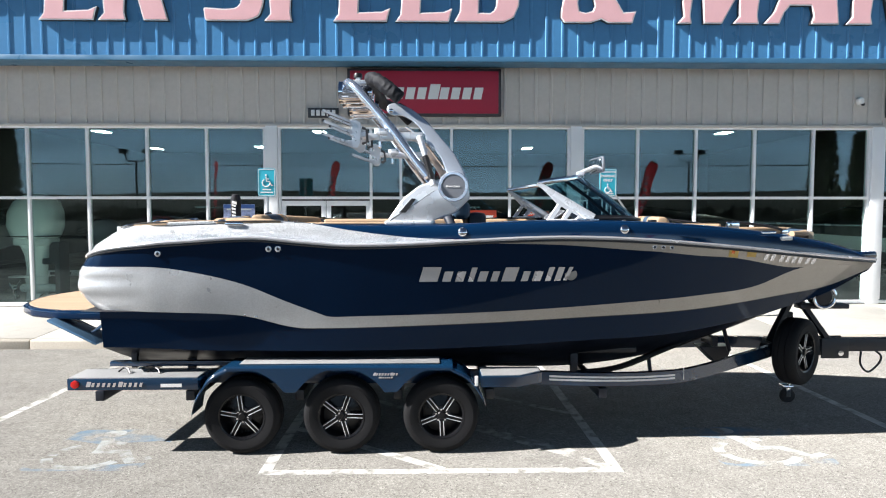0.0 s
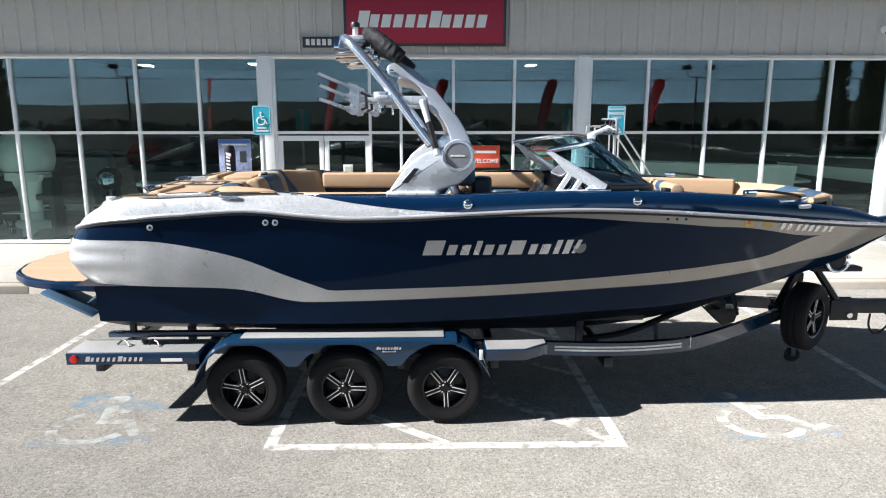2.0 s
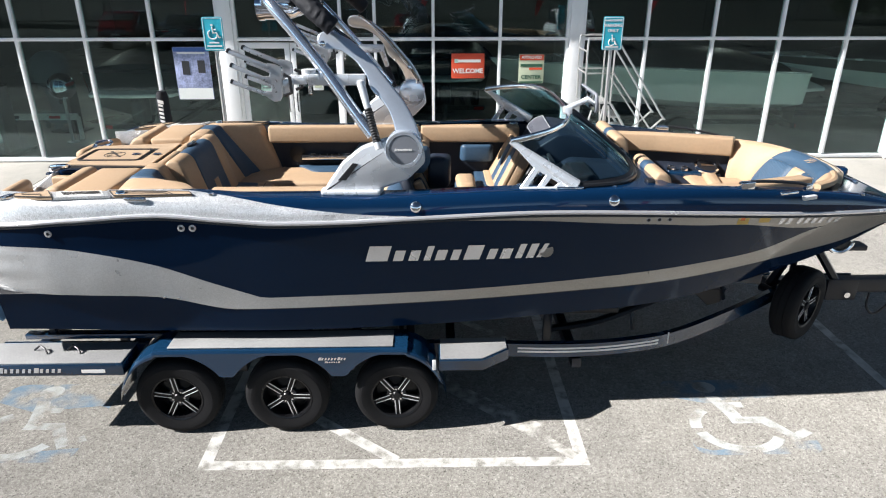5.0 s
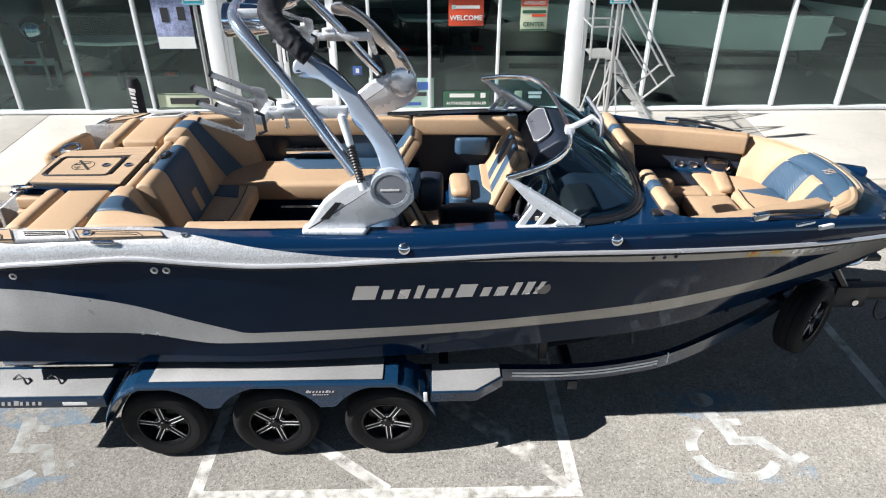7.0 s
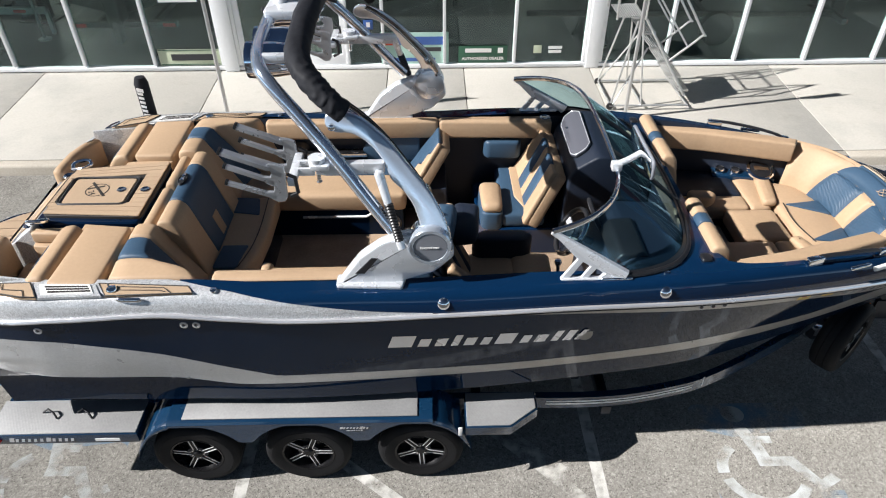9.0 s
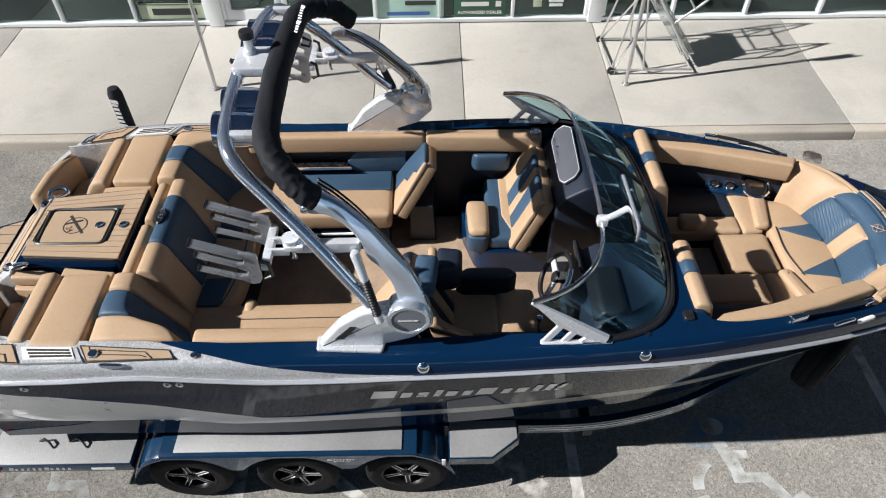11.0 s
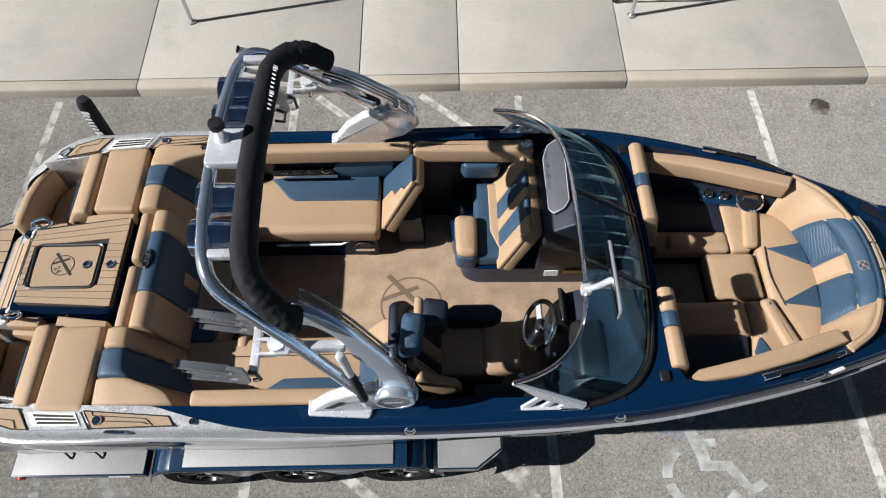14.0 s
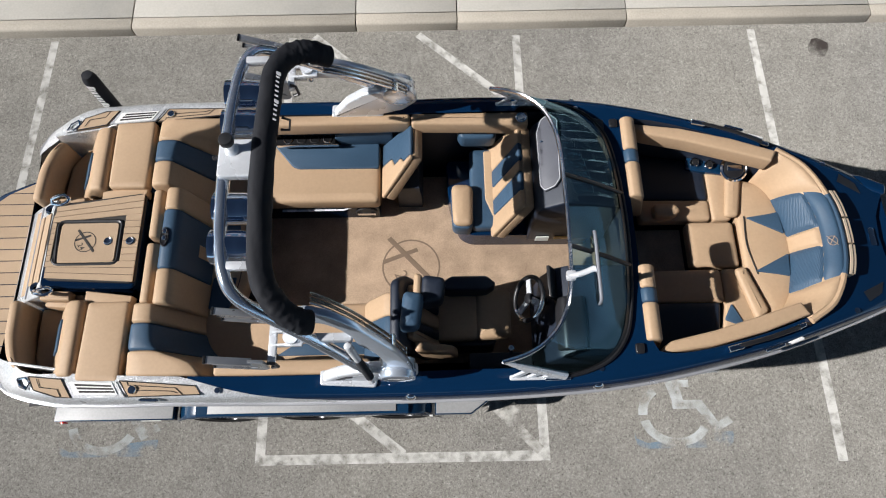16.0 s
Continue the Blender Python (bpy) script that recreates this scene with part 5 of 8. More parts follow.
        part("slot", on_deck(plate(g([(xa, ya), (xb, yb), (xb + 0.006, yb + 0.013), (xa + 0.008, ya + 0.016)]), 0, 1, 0.0), 0.017), M_seam, vent)
    cx, cy = g([(-1.80, 1.150)])[0]
    part("filler_cap", turned([(0.034, 0), (0.034, 0.010), (0.028, 0.018), (0, 0.020)], 20, pose(cx, cy, f_deck(cx) + 0.004)), M_chrome, boat, "polished filler cap set in the teak inlay")
    cx, cy = g([(-1.164, 1.166)])[0]
    part("deck_cap", turned([(0.022, 0), (0.022, 0.012), (0, 0.016)], 14, pose(cx, cy, f_deck(cx))), M_chrome, boat)
    part("cleat", cushion(g([(-1.76, 1.224), (-1.73, 1.236), (-1.62, 1.240), (-1.59, 1.230), (-1.61, 1.214), (-1.73, 1.208)]), 2.015, 2.045, 0.01, 0, 0.012), M_chrome, boat, "polished deck cleat")
    hd = [(-2.715, 1.046), (-2.645, 1.036), (-2.598, 1.075), (-2.618, 1.125), (-2.68, 1.10)]
    inlaid(hd + hd[:1], 0.011, M_chrome, "corner_handle", boat, 0.012)

# rear bench and its backrests
bench = seat("rear_bench", "tan rear bench with blue insets", 1.44, [(-1.52, -0.50), (-1.21, -0.50), (-1.15, -0.30), (-1.125, 0.0), (-1.125, 0.50), (-1.52, 0.50)], True, 0.035, 1.60)
for o in ([(-1.50, 0.25), (-1.51, 0.47), (-1.28, 0.45), (-1.235, 0.20)], [(-1.46, -0.49), (-1.44, -0.21), (-1.235, -0.21), (-1.28, -0.485)]):
    part("blue_inset", cushion(o, 1.59, 1.617, 0.010, 0, 0.02), M_bluevinyl, bench)
part("seat_seam", pipe([(-1.27, -0.47, 1.607), (-1.215, -0.25, 1.611), (-1.195, 0.0, 1.612), (-1.20, 0.25, 1.611), (-1.21, 0.46, 1.607)], 0.004, 5, 1, (0, 0, 1), 4), M_seam, bench)
prof = [(-1.745, 1.55), (-1.74, 2.06), (-1.71, 2.10), (-1.64, 2.105), (-1.59, 2.06), (-1.44, 1.56)]
rb = part("rear_backrest", profile_along_y([(-1.72, 1.2), (-1.72, 1.6), (-1.5, 1.6), (-1.5, 1.2)], -0.55, 0.42, 0.01, 0.01), M_navyvinyl, boat, "tan and blue rear backrest")
segments_y(rb, prof, ((-0.565, -0.275, M_tan), (-0.275, 0.235, M_bluevinyl), (0.235, 0.43, M_tan)))
lt_ = part("latch", turned([(0.030, -0.02), (0.034, 0.004), (0.030, 0.010), (0.024, 0.004), (0.0, 0.002)], 20, pose(-1.690, -0.02, 2.108) @ Matrix.Diagonal((1.0, 2.5, 1, 1))), M_black, rb, "black latch recess with chrome levers")
for v in (-0.05, 0.008):
    part("lever", cushion([(-1.707, v), (-1.672, v), (-1.676, v + 0.042), (-1.703, v + 0.042)], 2.108, 2.126, 0.007, 0, 0.01), M_chrome, lt_, "chrome lever")
part("stripe", profile_along_y([(-1.475, 1.62), (-1.525, 1.80), (-1.510, 1.81), (-1.460, 1.63)], -0.09, 0.02, 0.006, 0.006), M_tan, rb)
segments_y(rb, [(-1.862, 1.80), (-1.862, 2.01), (-1.84, 2.06), (-1.79, 2.065), (-1.757, 2.03), (-1.755, 1.80)], ((-0.55, -0.045, M_tan), (0.005, 0.43, M_tan)), 0.025, 0.04, "roll")
for flip in (False, True):
    g = mir if flip else (lambda o: o)
    in_, b0, b1, out_ = (0.455, 0.685, 0.885, 1.105) if not flip else (0.55, 0.71, 0.925, 1.12)
    e = -1 if flip else 1
    cb = part("corner_backrest", plate([(-1.86, e * (in_ + 0.03)), (-1.52, e * (in_ + 0.03)), (-1.30, e * 1.09), (-1.86, e * 1.09)], 1.2, 1.60, 0.01), M_navyvinyl, boat, "tan and blue corner backrest sweeping into the side arm")
    f_top = curve1([0.45, 0.72, 0.82, 0.90, 0.955, 1.0, 1.12], [-1.715, -1.71, -1.70, -1.665, -1.58, -1.44, -1.30])
    f_bot = curve1([0.45, 0.72, 0.82, 0.90, 0.955, 1.0, 1.12], [-1.47, -1.44, -1.39, -1.32, -1.25, -1.20, -1.18])
    for va, vb, mat in ((in_, b0, M_tan), (b0, b1, M_bluevinyl), (b1, out_, M_tan)):
        secs = []
        for v, d in [(va, 0.022), (va + 0.004, 0.010), (va + 0.014, 0.002)] + [(va + (vb - va) * i / 10, 0.0) for i in range(1, 10)] + [(vb - 0.014, 0.002), (vb - 0.004, 0.010), (vb, 0.022)]:
            xt, xb = f_top(v) - d, f_bot(v) - d
            zt = 2.085 - d - 0.03 * max(0.0, (v - 0.85) / 0.25)
            xa = -1.885 + d
            o = [(xb, 1.50), (xa, 1.50), (xa, zt - 0.05), (xa + 0.012, zt - 0.018), (xa + 0.04, zt)]
            o += [(xa + 0.04 + (xt - 0.03 - xa - 0.04) * k / 4, zt + 0.006 * math.sin(math.pi * k / 4)) for k in range(1, 5)]
            o += [(xt - 0.008, zt - 0.010), (xt + 0.006, zt - 0.035)]
            o += [(xt + 0.006 + (xb - xt - 0.006) * k / 5, (zt - 0.035) + (1.60 - zt + 0.035) * k / 5) for k in range(1, 6)]
            secs.append([(q[0], e * v, q[1]) for q in o])
        part("pad", lofted(secs), mat, cb, sharp=55)

# port chaise and starboard lounge
ch = seat("chaise", "tan chaise seat with blue outer panel", 1.43, [(-1.50, 0.50), (-0.02, 0.49), (-0.02, 1.07), (-1.50, 1.07)], True, 0.035, 1.60)
part("blue_panel", cushion([(-1.0, 1.065), (-0.82, 0.84), (-0.76, 0.815), (-0.03, 0.81), (-0.03, 1.065)], 1.585, 1.622, 0.012, 0, 0.02), M_bluevinyl, ch)
part("light_bar", pipe([(-0.95, 0.515, 1.36), (-0.38, 0.515, 1.36), (-0.30, 0.515, 1.42)], 0.012, 6), M_castalu, ch)
sp = part("floor_speaker", turned([(0.0, 0.0), (0.095, 0.0), (0.105, 0.012), (0.098, 0.022), (0.075, 0.015), (0.04, 0.026), (0, 0.024)], 28, pose(-0.17, 0.528, 1.285, 90)), M_black, ch, "round black speaker grille")
part("speaker_bar", boxes(((-0.17, 0.500, 1.285), (0.17, 0.012, 0.04), 0.005)), M_chrome, sp)
lo_ = seat("lounge", "tan starboard lounge seat with blue panel", 1.43, [(-1.50, -0.47), (-0.06, -0.45), (-0.06, -1.05), (-1.50, -1.06)], True, 0.035, 1.60)
part("blue_panel", cushion([(-0.85, -0.90), (-0.70, -0.80), (-0.12, -0.79), (-0.12, -0.90)], 1.59, 1.618, 0.010, 0, 0.02), M_bluevinyl, lo_)
part("seat_seam", pipe([(-1.1, -0.62, 1.612), (-0.1, -0.61, 1.612)], 0.004, 5), M_seam, lo_)
part("seat_end", profile_along_y([(-1.10, 1.42), (-1.10, 1.60), (-1.05, 1.625), (-1.00, 1.60), (-1.0, 1.42)], -0.55, -0.42, 0.03, 0.03), M_tan, lo_)
back = [(-0.03, 1.54), (0.03, 1.72), (0.19, 1.95), (0.27, 1.965), (0.35, 1.91), (0.22, 1.68), (0.12, 1.52)]
cbk = part("chaise_backrest", profile_along_y([(0.12, 1.15), (0.14, 1.58), (0.34, 1.58), (0.36, 1.15)], 0.62, 1.05, 0.01, 0.01), M_navyvinyl, boat, "tan and blue chaise backrest")
CB = leaning(0.02, 1.55, 0.30, 1.95)
part("backrest_shell", cushion([(1.06, 0.0), (1.06, 0.49), (0.74, 0.49), (0.55, 0.06), (0.53, 0.0)], -0.10, 0.0, 0.02, 0, 0.03, CB), M_tan, cbk)
part("pad", cushion([(1.06, 0.0), (1.06, 0.49), (0.765, 0.49), (0.745, 0.37), (0.80, 0.33), (0.775, 0.22), (0.86, 0.17), (0.845, 0.0)], -0.005, 0.035, 0.014, 0, 0.02, CB), M_bluevinyl, cbk)
part("pad", cushion([(0.84, 0.0), (0.855, 0.17), (0.77, 0.215), (0.795, 0.325), (0.74, 0.365), (0.76, 0.49), (0.735, 0.49), (0.55, 0.06), (0.53, 0.0)], -0.005, 0.035, 0.014, 0, 0.02, CB), M_tan, cbk)
lbk = part("lounge_backrest", profile_along_y([(0.05, 1.15), (0.07, 1.55), (0.22, 1.55), (0.22, 1.15)], -1.0, -0.55, 0.01, 0.01), M_navyvinyl, boat, "tan and blue lounge backrest")
segments_y(lbk, [(p[0] - 0.12, p[1]) for p in back], ((-0.66, -0.47, M_tan), (-0.98, -0.66, M_bluevinyl)))
# side bolsters
for x0, x1, e, w0, w1 in ((-1.28, 0.275, 1, 1.02, 1.03), (0.285, 1.30, 1, 1.02, 0.99), (-1.22, -0.03, -1, 1.01, 1.01)):
    o = [(x0, e * 1.125), (x0, e * w0), (x1, e * w1), (x1, e * 1.125)]
    part("bolster", cushion(o, 1.86, 2.035, 0.026, 0.004, 0.03), M_tan, boat, "tan side bolster")
shelf = part("cup_shelf", boxes(((-0.69, 1.066, 1.70), (0.54, 0.11, 0.05), 0.01)), M_matte, boat, "black side shelf with cup holders")
for i in range(4):
    part("cup_holder", turned([(0.045, -0.02), (0.045, 0.004), (0.038, 0.006), (0.034, -0.018), (0, -0.018)], 18, pose(-0.85 + 0.12 * i, 1.062, 1.725)), M_alu if i % 3 == 0 else M_black, shelf)
part("shelf_edge", boxes(((-0.67, 1.006, 1.708), (0.56, 0.012, 0.034), 0.003)), M_alu, shelf)
part("side_speaker", turned([(0.0, 0.0), (0.075, 0.0), (0.085, 0.012), (0.06, 0.016), (0, 0.02)], 20, pose(-1.0, 1.095, 1.73, 90)), M_black, boat, "black side speaker")
part("side_panel", profile_along_y([(-0.43, 1.74), (-0.34, 1.86), (0.10, 1.86), (0.10, 1.62), (-0.38, 1.62)], 1.055, 1.09, 0.01, 0.02), M_bluevinyl, boat)

# observer seat and port console
obs = part("observer_seat", plate(corners([(0.58, 0.98), (0.60, 0.60), (0.70, 0.27), (0.80, 0.215), (1.90, 0.20), (1.90, 0.96)], 0.05), 1.15, 1.42, 0.012), M_bluedeck, boat, "observer seat of tan and blue vinyl on a blue base")
part("seat_cushion", cushion([(0.80, 0.235), (1.18, 0.235), (1.18, 1.02), (0.80, 1.02)], 1.42, 1.56, 0.035, 0.01), M_bluevinyl, obs)
part("seat_stripe", cushion([(0.93, 0.50), (1.02, 0.27), (1.10, 0.30), (1.06, 0.99), (0.93, 0.99)], 1.55, 1.576, 0.012, 0, 0.02), M_tan, obs)
part("arm_roll", cushion([(0.635, 0.235), (0.81, 0.225), (0.82, 0.62), (0.625, 0.63)], 1.56, 1.655, 0.045, 0.010, 0.06), M_tan, obs)
part("arm_base", cushion([(0.63, 0.228), (0.815, 0.218), (0.825, 0.625), (0.62, 0.635)], 1.40, 1.575, 0.02, 0, 0.06), M_bluevinyl, obs)
OB = leaning(1.0, 1.50, 1.24, 1.95)
part("back_shell", cushion([(0.15, 0.0), (0.26, 0.50), (1.05, 0.50), (1.05, 0.0)], -0.11, 0.0, 0.025, 0, 0.04, OB), M_tan, obs)
for (a0, a1), (b0, b1), mat in (((0.15, 0.26), (0.33, 0.42), M_tan), ((0.33, 0.42), (0.48, 0.60), M_bluevinyl), ((0.48, 0.60), (0.60, 0.70), M_tan), ((0.60, 0.70), (0.77, 0.87), M_bluevinyl), ((0.77, 0.87), (1.05, 1.05), M_tan)):
    part("back_pad", cushion([(a0, 0.0), (a1, 0.50), (b1 - 0.004, 0.50), (b0 - 0.004, 0.0)], -0.01, 0.035, 0.014, 0, 0.02, OB), mat, obs)
part("side_pad", cushion([(0.72, 0.98), (1.02, 0.98), (1.05, 1.07), (0.68, 1.07)], 1.66, 1.84, 0.03, 0, 0.04), M_bluevinyl, obs)
con = part("port_console", profile_along_y([(1.30, 1.30), (1.33, 1.95), (1.38, 2.02), (1.55, 2.13), (1.64, 2.12), (2.0, 2.03), (2.03, 1.30)], 0.20, 1.03, 0.02, 0.04), M_navyvinyl, boat, "dark navy port console")
LID = leaning(1.36, 2.015, 1.555, 2.135)
lid_o = [(0.34, 0.05), (0.40, 0.01), (0.90, 0.01), (1.02, 0.06), (1.05, 0.15), (0.97, 0.215), (0.42, 0.20), (0.36, 0.15)]
lid = part("locker_lid", cushion(lid_o, 0.0, 0.028, 0.008, 0, 0.015, LID), M_lid, con, "slate grey locker lid")
part("lid_rim", tube(bmesh.new(), [LID @ Vector((p[0], p[1], 0.026)) for p in corners(inset(lid_o, 0.008), 0.015) + [corners(inset(lid_o, 0.008), 0.015)[0]]], 0.004, 5), M_castalu, lid)
part("lid_lock", turned([(0.012, 0), (0.012, 0.006), (0, 0.008)], 12, LID @ Matrix.Translation((0.80, 0.06, 0.028))), M_chrome, lid)
part("tray_rim", pipe([(p[0], p[1], 1.455) for p in corners(rect(1.42, 1.80, 0.24, 0.40), 0.03) + [(1.45, 0.24)]], 0.010, 6), M_alu, obs)
part("tray", boxes(((1.61, 0.32, 1.43), (0.36, 0.14, 0.03), 0.006)), M_teak, obs)
part("label_white", boxes(((1.45, 0.19, 1.36), (0.12, 0.008, 0.09))), M_paper, obs)
part("label_yellow", boxes(((1.64, 0.19, 1.38), (0.16, 0.008, 0.05))), M_gold, obs)
part("air_vent", turned([(0.03, 0), (0.05, 0.01), (0.042, 0.016), (0.03, 0.006), (0, 0.006)], 18, pose(1.24, 1.055, 2.04)), M_chrome, con)

# helm
hs = part("helm_seat", plate(corners(rect(0.42, 0.98, -0.82, -0.40), 0.06), 1.15, 1.50, 0.01), M_navyvinyl, boat, "navy and tan helm bucket seat")
part("seat_cushion", cushion([(0.46, -0.80), (0.83, -0.79), (0.83, -0.35), (0.46, -0.34)], 1.50, 1.61, 0.035, 0.01), M_tan, hs)
part("front_bolster", cushion([(0.805, -0.79), (1.10, -0.77), (1.11, -0.36), (0.805, -0.35)], 1.47, 1.63, 0.05, 0.01), M_tan, hs)
HB = leaning(0.56, 1.58, 0.30, 2.16)
HB = Matrix(((0, HB[0][1], -HB[0][2], 0.50), (1, 0, 0, 0), (0, HB[2][1], -HB[2][2], 1.58), (0, 0, 0, 1)))
part("back_shell", cushion([(-0.95, 0.0), (-0.95, 0.50), (-0.88, 0.63), (-0.42, 0.63), (-0.34, 0.48), (-0.32, 0.0)], -0.14, -0.06, 0.03, 0, 0.05, HB), M_navyvinyl, hs, "navy moulded back shell")
for (a0, a1), (b0, b1), mat in (((-0.90, -0.86), (-0.79, -0.78), M_tan), ((-0.79, -0.78), (-0.70, -0.71), M_navyvinyl), ((-0.70, -0.71), (-0.58, -0.57), M_tan), ((-0.58, -0.57), (-0.48, -0.49), M_navyvinyl), ((-0.48, -0.49), (-0.36, -0.42), M_tan)):
    part("back_pad", cushion([(a0, 0.0), (b0 - 0.003, 0.0), (b1 - 0.003, 0.48), (a1, 0.48)], -0.065, 0.005, 0.02, 0.006, 0.025, HB), mat, hs)
part("headrest", cushion([(0.20, -0.84), (0.35, -0.83), (0.39, -0.55), (0.23, -0.53)], 2.06, 2.225, 0.045, 0.01, 0.05), M_bluevinyl, hs, "blue vinyl headrest")
# Navy puts the tower's shadow into the colour of this blue pad.
part("shoulder_pad", cushion([(0.36, -0.61), (0.53, -0.58), (0.56, -0.40), (0.37, -0.37)], 1.86, 2.12, 0.04, 0.006, 0.05), M_navyvinyl, hs)
part("shoulder_pad", cushion([(0.30, -0.53), (0.365, -0.55), (0.375, -0.37), (0.31, -0.35)], 1.80, 2.10, 0.025, 0.004, 0.03), M_tan, hs)
part("arm_wing", cushion([(0.50, -0.36), (0.60, -0.29), (0.90, -0.29), (0.98, -0.36), (0.90, -0.42), (0.56, -0.42)], 1.52, 1.80, 0.03, 0, 0.03), M_navyvinyl, hs)
part("arm_wing", profile_along_y([(0.36, 1.60), (0.30, 1.93), (0.35, 1.96), (0.45, 1.86), (0.62, 1.74), (0.66, 1.60)], -0.95, -0.86, 0.03, 0.05), M_tan, hs)
hc = part("helm_console", profile_along_y([(1.30, 1.30), (1.34, 1.78), (1.42, 1.98), (1.55, 2.06), (2.0, 2.03), (2.03, 1.30)], -1.03, -0.30, 0.02, 0.04), M_navyvinyl, boat, "dark helm console")
part("display", boxes(((0, 0, 0), (0.03, 0.26, 0.20), 0.012, pose(1.41, -0.44, 2.0, 0, -28, 0))), M_black, hc, "dark helm display")
part("display_glass", boxes(((-0.017, 0, 0), (0.004, 0.22, 0.15), 0.002, pose(1.41, -0.44, 2.0, 0, -28, 0))), M_greyvinyl, hc)
part("dash_pad", profile_along_y([(1.40, 1.98), (1.46, 2.08), (1.62, 2.09), (1.66, 2.03)], -0.98, -0.56, 0.02, 0.03), M_black, hc)
TW = pose(1.215, -0.545, 1.955, 0, -58, 0)
wheel_ = part("steering_wheel", moved(tube(bmesh.new(), [(0.175 * math.cos(a), 0.175 * math.sin(a), 0) for a in [2 * math.pi * i / 36 for i in range(37)]], 0.019, 10), TW), M_black, hc, "black steering wheel with bright spokes")
for a in (90, 210, 330):
    part("spoke", boxes(((0.09, 0, -0.01), (0.15, 0.055, 0.016), 0.006, TW @ pose(0, 0, 0, 0, 0, a))), M_castalu, wheel_)
for a0 in (200, 290):
    part("rim_trim", moved(tube(bmesh.new(), [(0.175 * math.cos(radians(a0 + 5 * k)), 0.175 * math.sin(radians(a0 + 5 * k)), 0.004) for k in range(11)], 0.0195, 10), TW), M_chrome, wheel_, "bright trim on the wheel rim")
part("boss", turned([(0.045, -0.02), (0.045, 0.008), (0.03, 0.016), (0, 0.018)], 18, TW), M_black, wheel_)
part("column", moved(tube(bmesh.new(), [(0, 0, -0.02), (0, 0, -0.22)], 0.03, 10), TW), M_black, wheel_)
th = part("throttle", pipe([(1.06, -0.97, 1.86), (1.05, -0.95, 1.99)], 0.012, 8), M_chrome, boat, "throttle lever with bright knob")
part("knob", turned([(0, -0.025), (0.02, -0.018), (0.026, 0.0), (0.02, 0.018), (0, 0.025)], 14, pose(1.05, -0.95, 2.0)), M_chrome, th)
part("throttle_box", boxes(((0.98, -1.02, 1.76), (0.5, 0.14, 0.22), 0.03)), M_black, th)

# bow lounge
for lab, base_o, pads in (("tan and navy port bow seat", [(2.30, 0.25), (3.12, 0.25), (3.18, 0.55), (3.02, 0.70), (2.32, 0.86)],
                           ((M_tan, [(2.30, 0.25), (2.94, 0.25), (2.94, 0.45), (2.30, 0.46)]), (M_navyvinyl, [(2.30, 0.46), (2.94, 0.45), (2.94, 0.82), (2.32, 0.92)]), (M_tan, [(2.945, 0.25), (3.12, 0.25), (3.22, 0.64), (3.05, 0.79), (2.945, 0.80)]))),
                          ("tan and navy starboard bow seat", [(2.30, -0.21), (3.08, -0.20), (3.18, -0.55), (3.02, -0.70), (2.32, -0.86)],
                           ((M_tan, [(2.30, -0.21), (2.94, -0.205), (2.94, -0.50), (2.30, -0.50)]), (M_navyvinyl, [(2.30, -0.50), (2.90, -0.50), (2.84, -0.86), (2.32, -0.94)]), (M_tan, [(2.945, -0.205), (3.08, -0.20), (3.24, -0.62), (3.05, -0.82), (2.86, -0.84), (2.945, -0.50)]))),
                          ("tan bow filler cushion", [(2.70, -0.18), (3.12, -0.19), (3.12, 0.235), (2.70, 0.235)], ((M_tan, [(2.70, -0.18), (3.12, -0.19), (3.12, 0.235), (2.70, 0.235)]),))):
    bs = part("bow_seat", plate(inset(base_o, 0.02), 1.21, 1.46, 0.008), M_navyvinyl, boat, lab)
    for mat, o in pads:
        part("cushion", cushion(o, 1.46, 1.585, 0.03, 0.010, 0.04), mat, bs)
    if "port" in lab:
        part("arm_pad", cushion([(2.40, 0.26), (2.56, 0.24), (2.64, 0.30), (2.60, 0.37), (2.40, 0.38)], 1.585, 1.70, 0.03, 0.006, 0.04), M_tan, bs)
        part("seat_roll", cushion([(3.04, 0.27), (3.16, 0.26), (3.24, 0.62), (3.12, 0.70)], 1.57, 1.64, 0.03, 0.004, 0.04), M_tan, bs)
    if "starboard" in lab:
        part("seat_roll", cushion([(3.04, -0.22), (3.14, -0.20), (3.28, -0.60), (3.16, -0.68)], 1.57, 1.64, 0.03, 0.004, 0.04), M_tan, bs)
        part("blue_corner", cushion([(2.90, -0.66), (3.08, -0.74), (2.98, -0.52)], 1.58, 1.606, 0.01, 0, 0.02), M_bluevinyl, bs)
part("bow_walkway", boxes(((2.41, 0.02, 1.32), (0.58, 0.42, 0.20), 0.012)), M_carpet, boat, "tan woven mat in the bow walkway")
fo = [(3.20, 0.66), (3.16, 0.25), (3.16, -0.22), (3.30, -0.63), (3.44, -0.60), (3.56, -0.32), (3.60, 0.0), (3.56, 0.32), (3.44, 0.58)]
fs_ = part("bow_front_seat", plate(inset(corners(fo, 0.05), 0.06), 1.26, 1.46, 0.008), M_navyvinyl, boat, "curved tan and blue bow seat")
part("cushion", cushion(fo, 1.46, 1.60, 0.035, 0.012, 0.05), M_tan, fs_)
for e in (-1, 1):
    part("blue_wedge", cushion([(3.22, e * 0.25 + 0.005), (3.54, e * 0.09 + 0.005), (3.52, e * 0.30 + 0.005), (3.42, e * 0.28 + 0.005)], 1.595, 1.622, 0.01, 0, 0.02), M_bluevinyl, fs_)
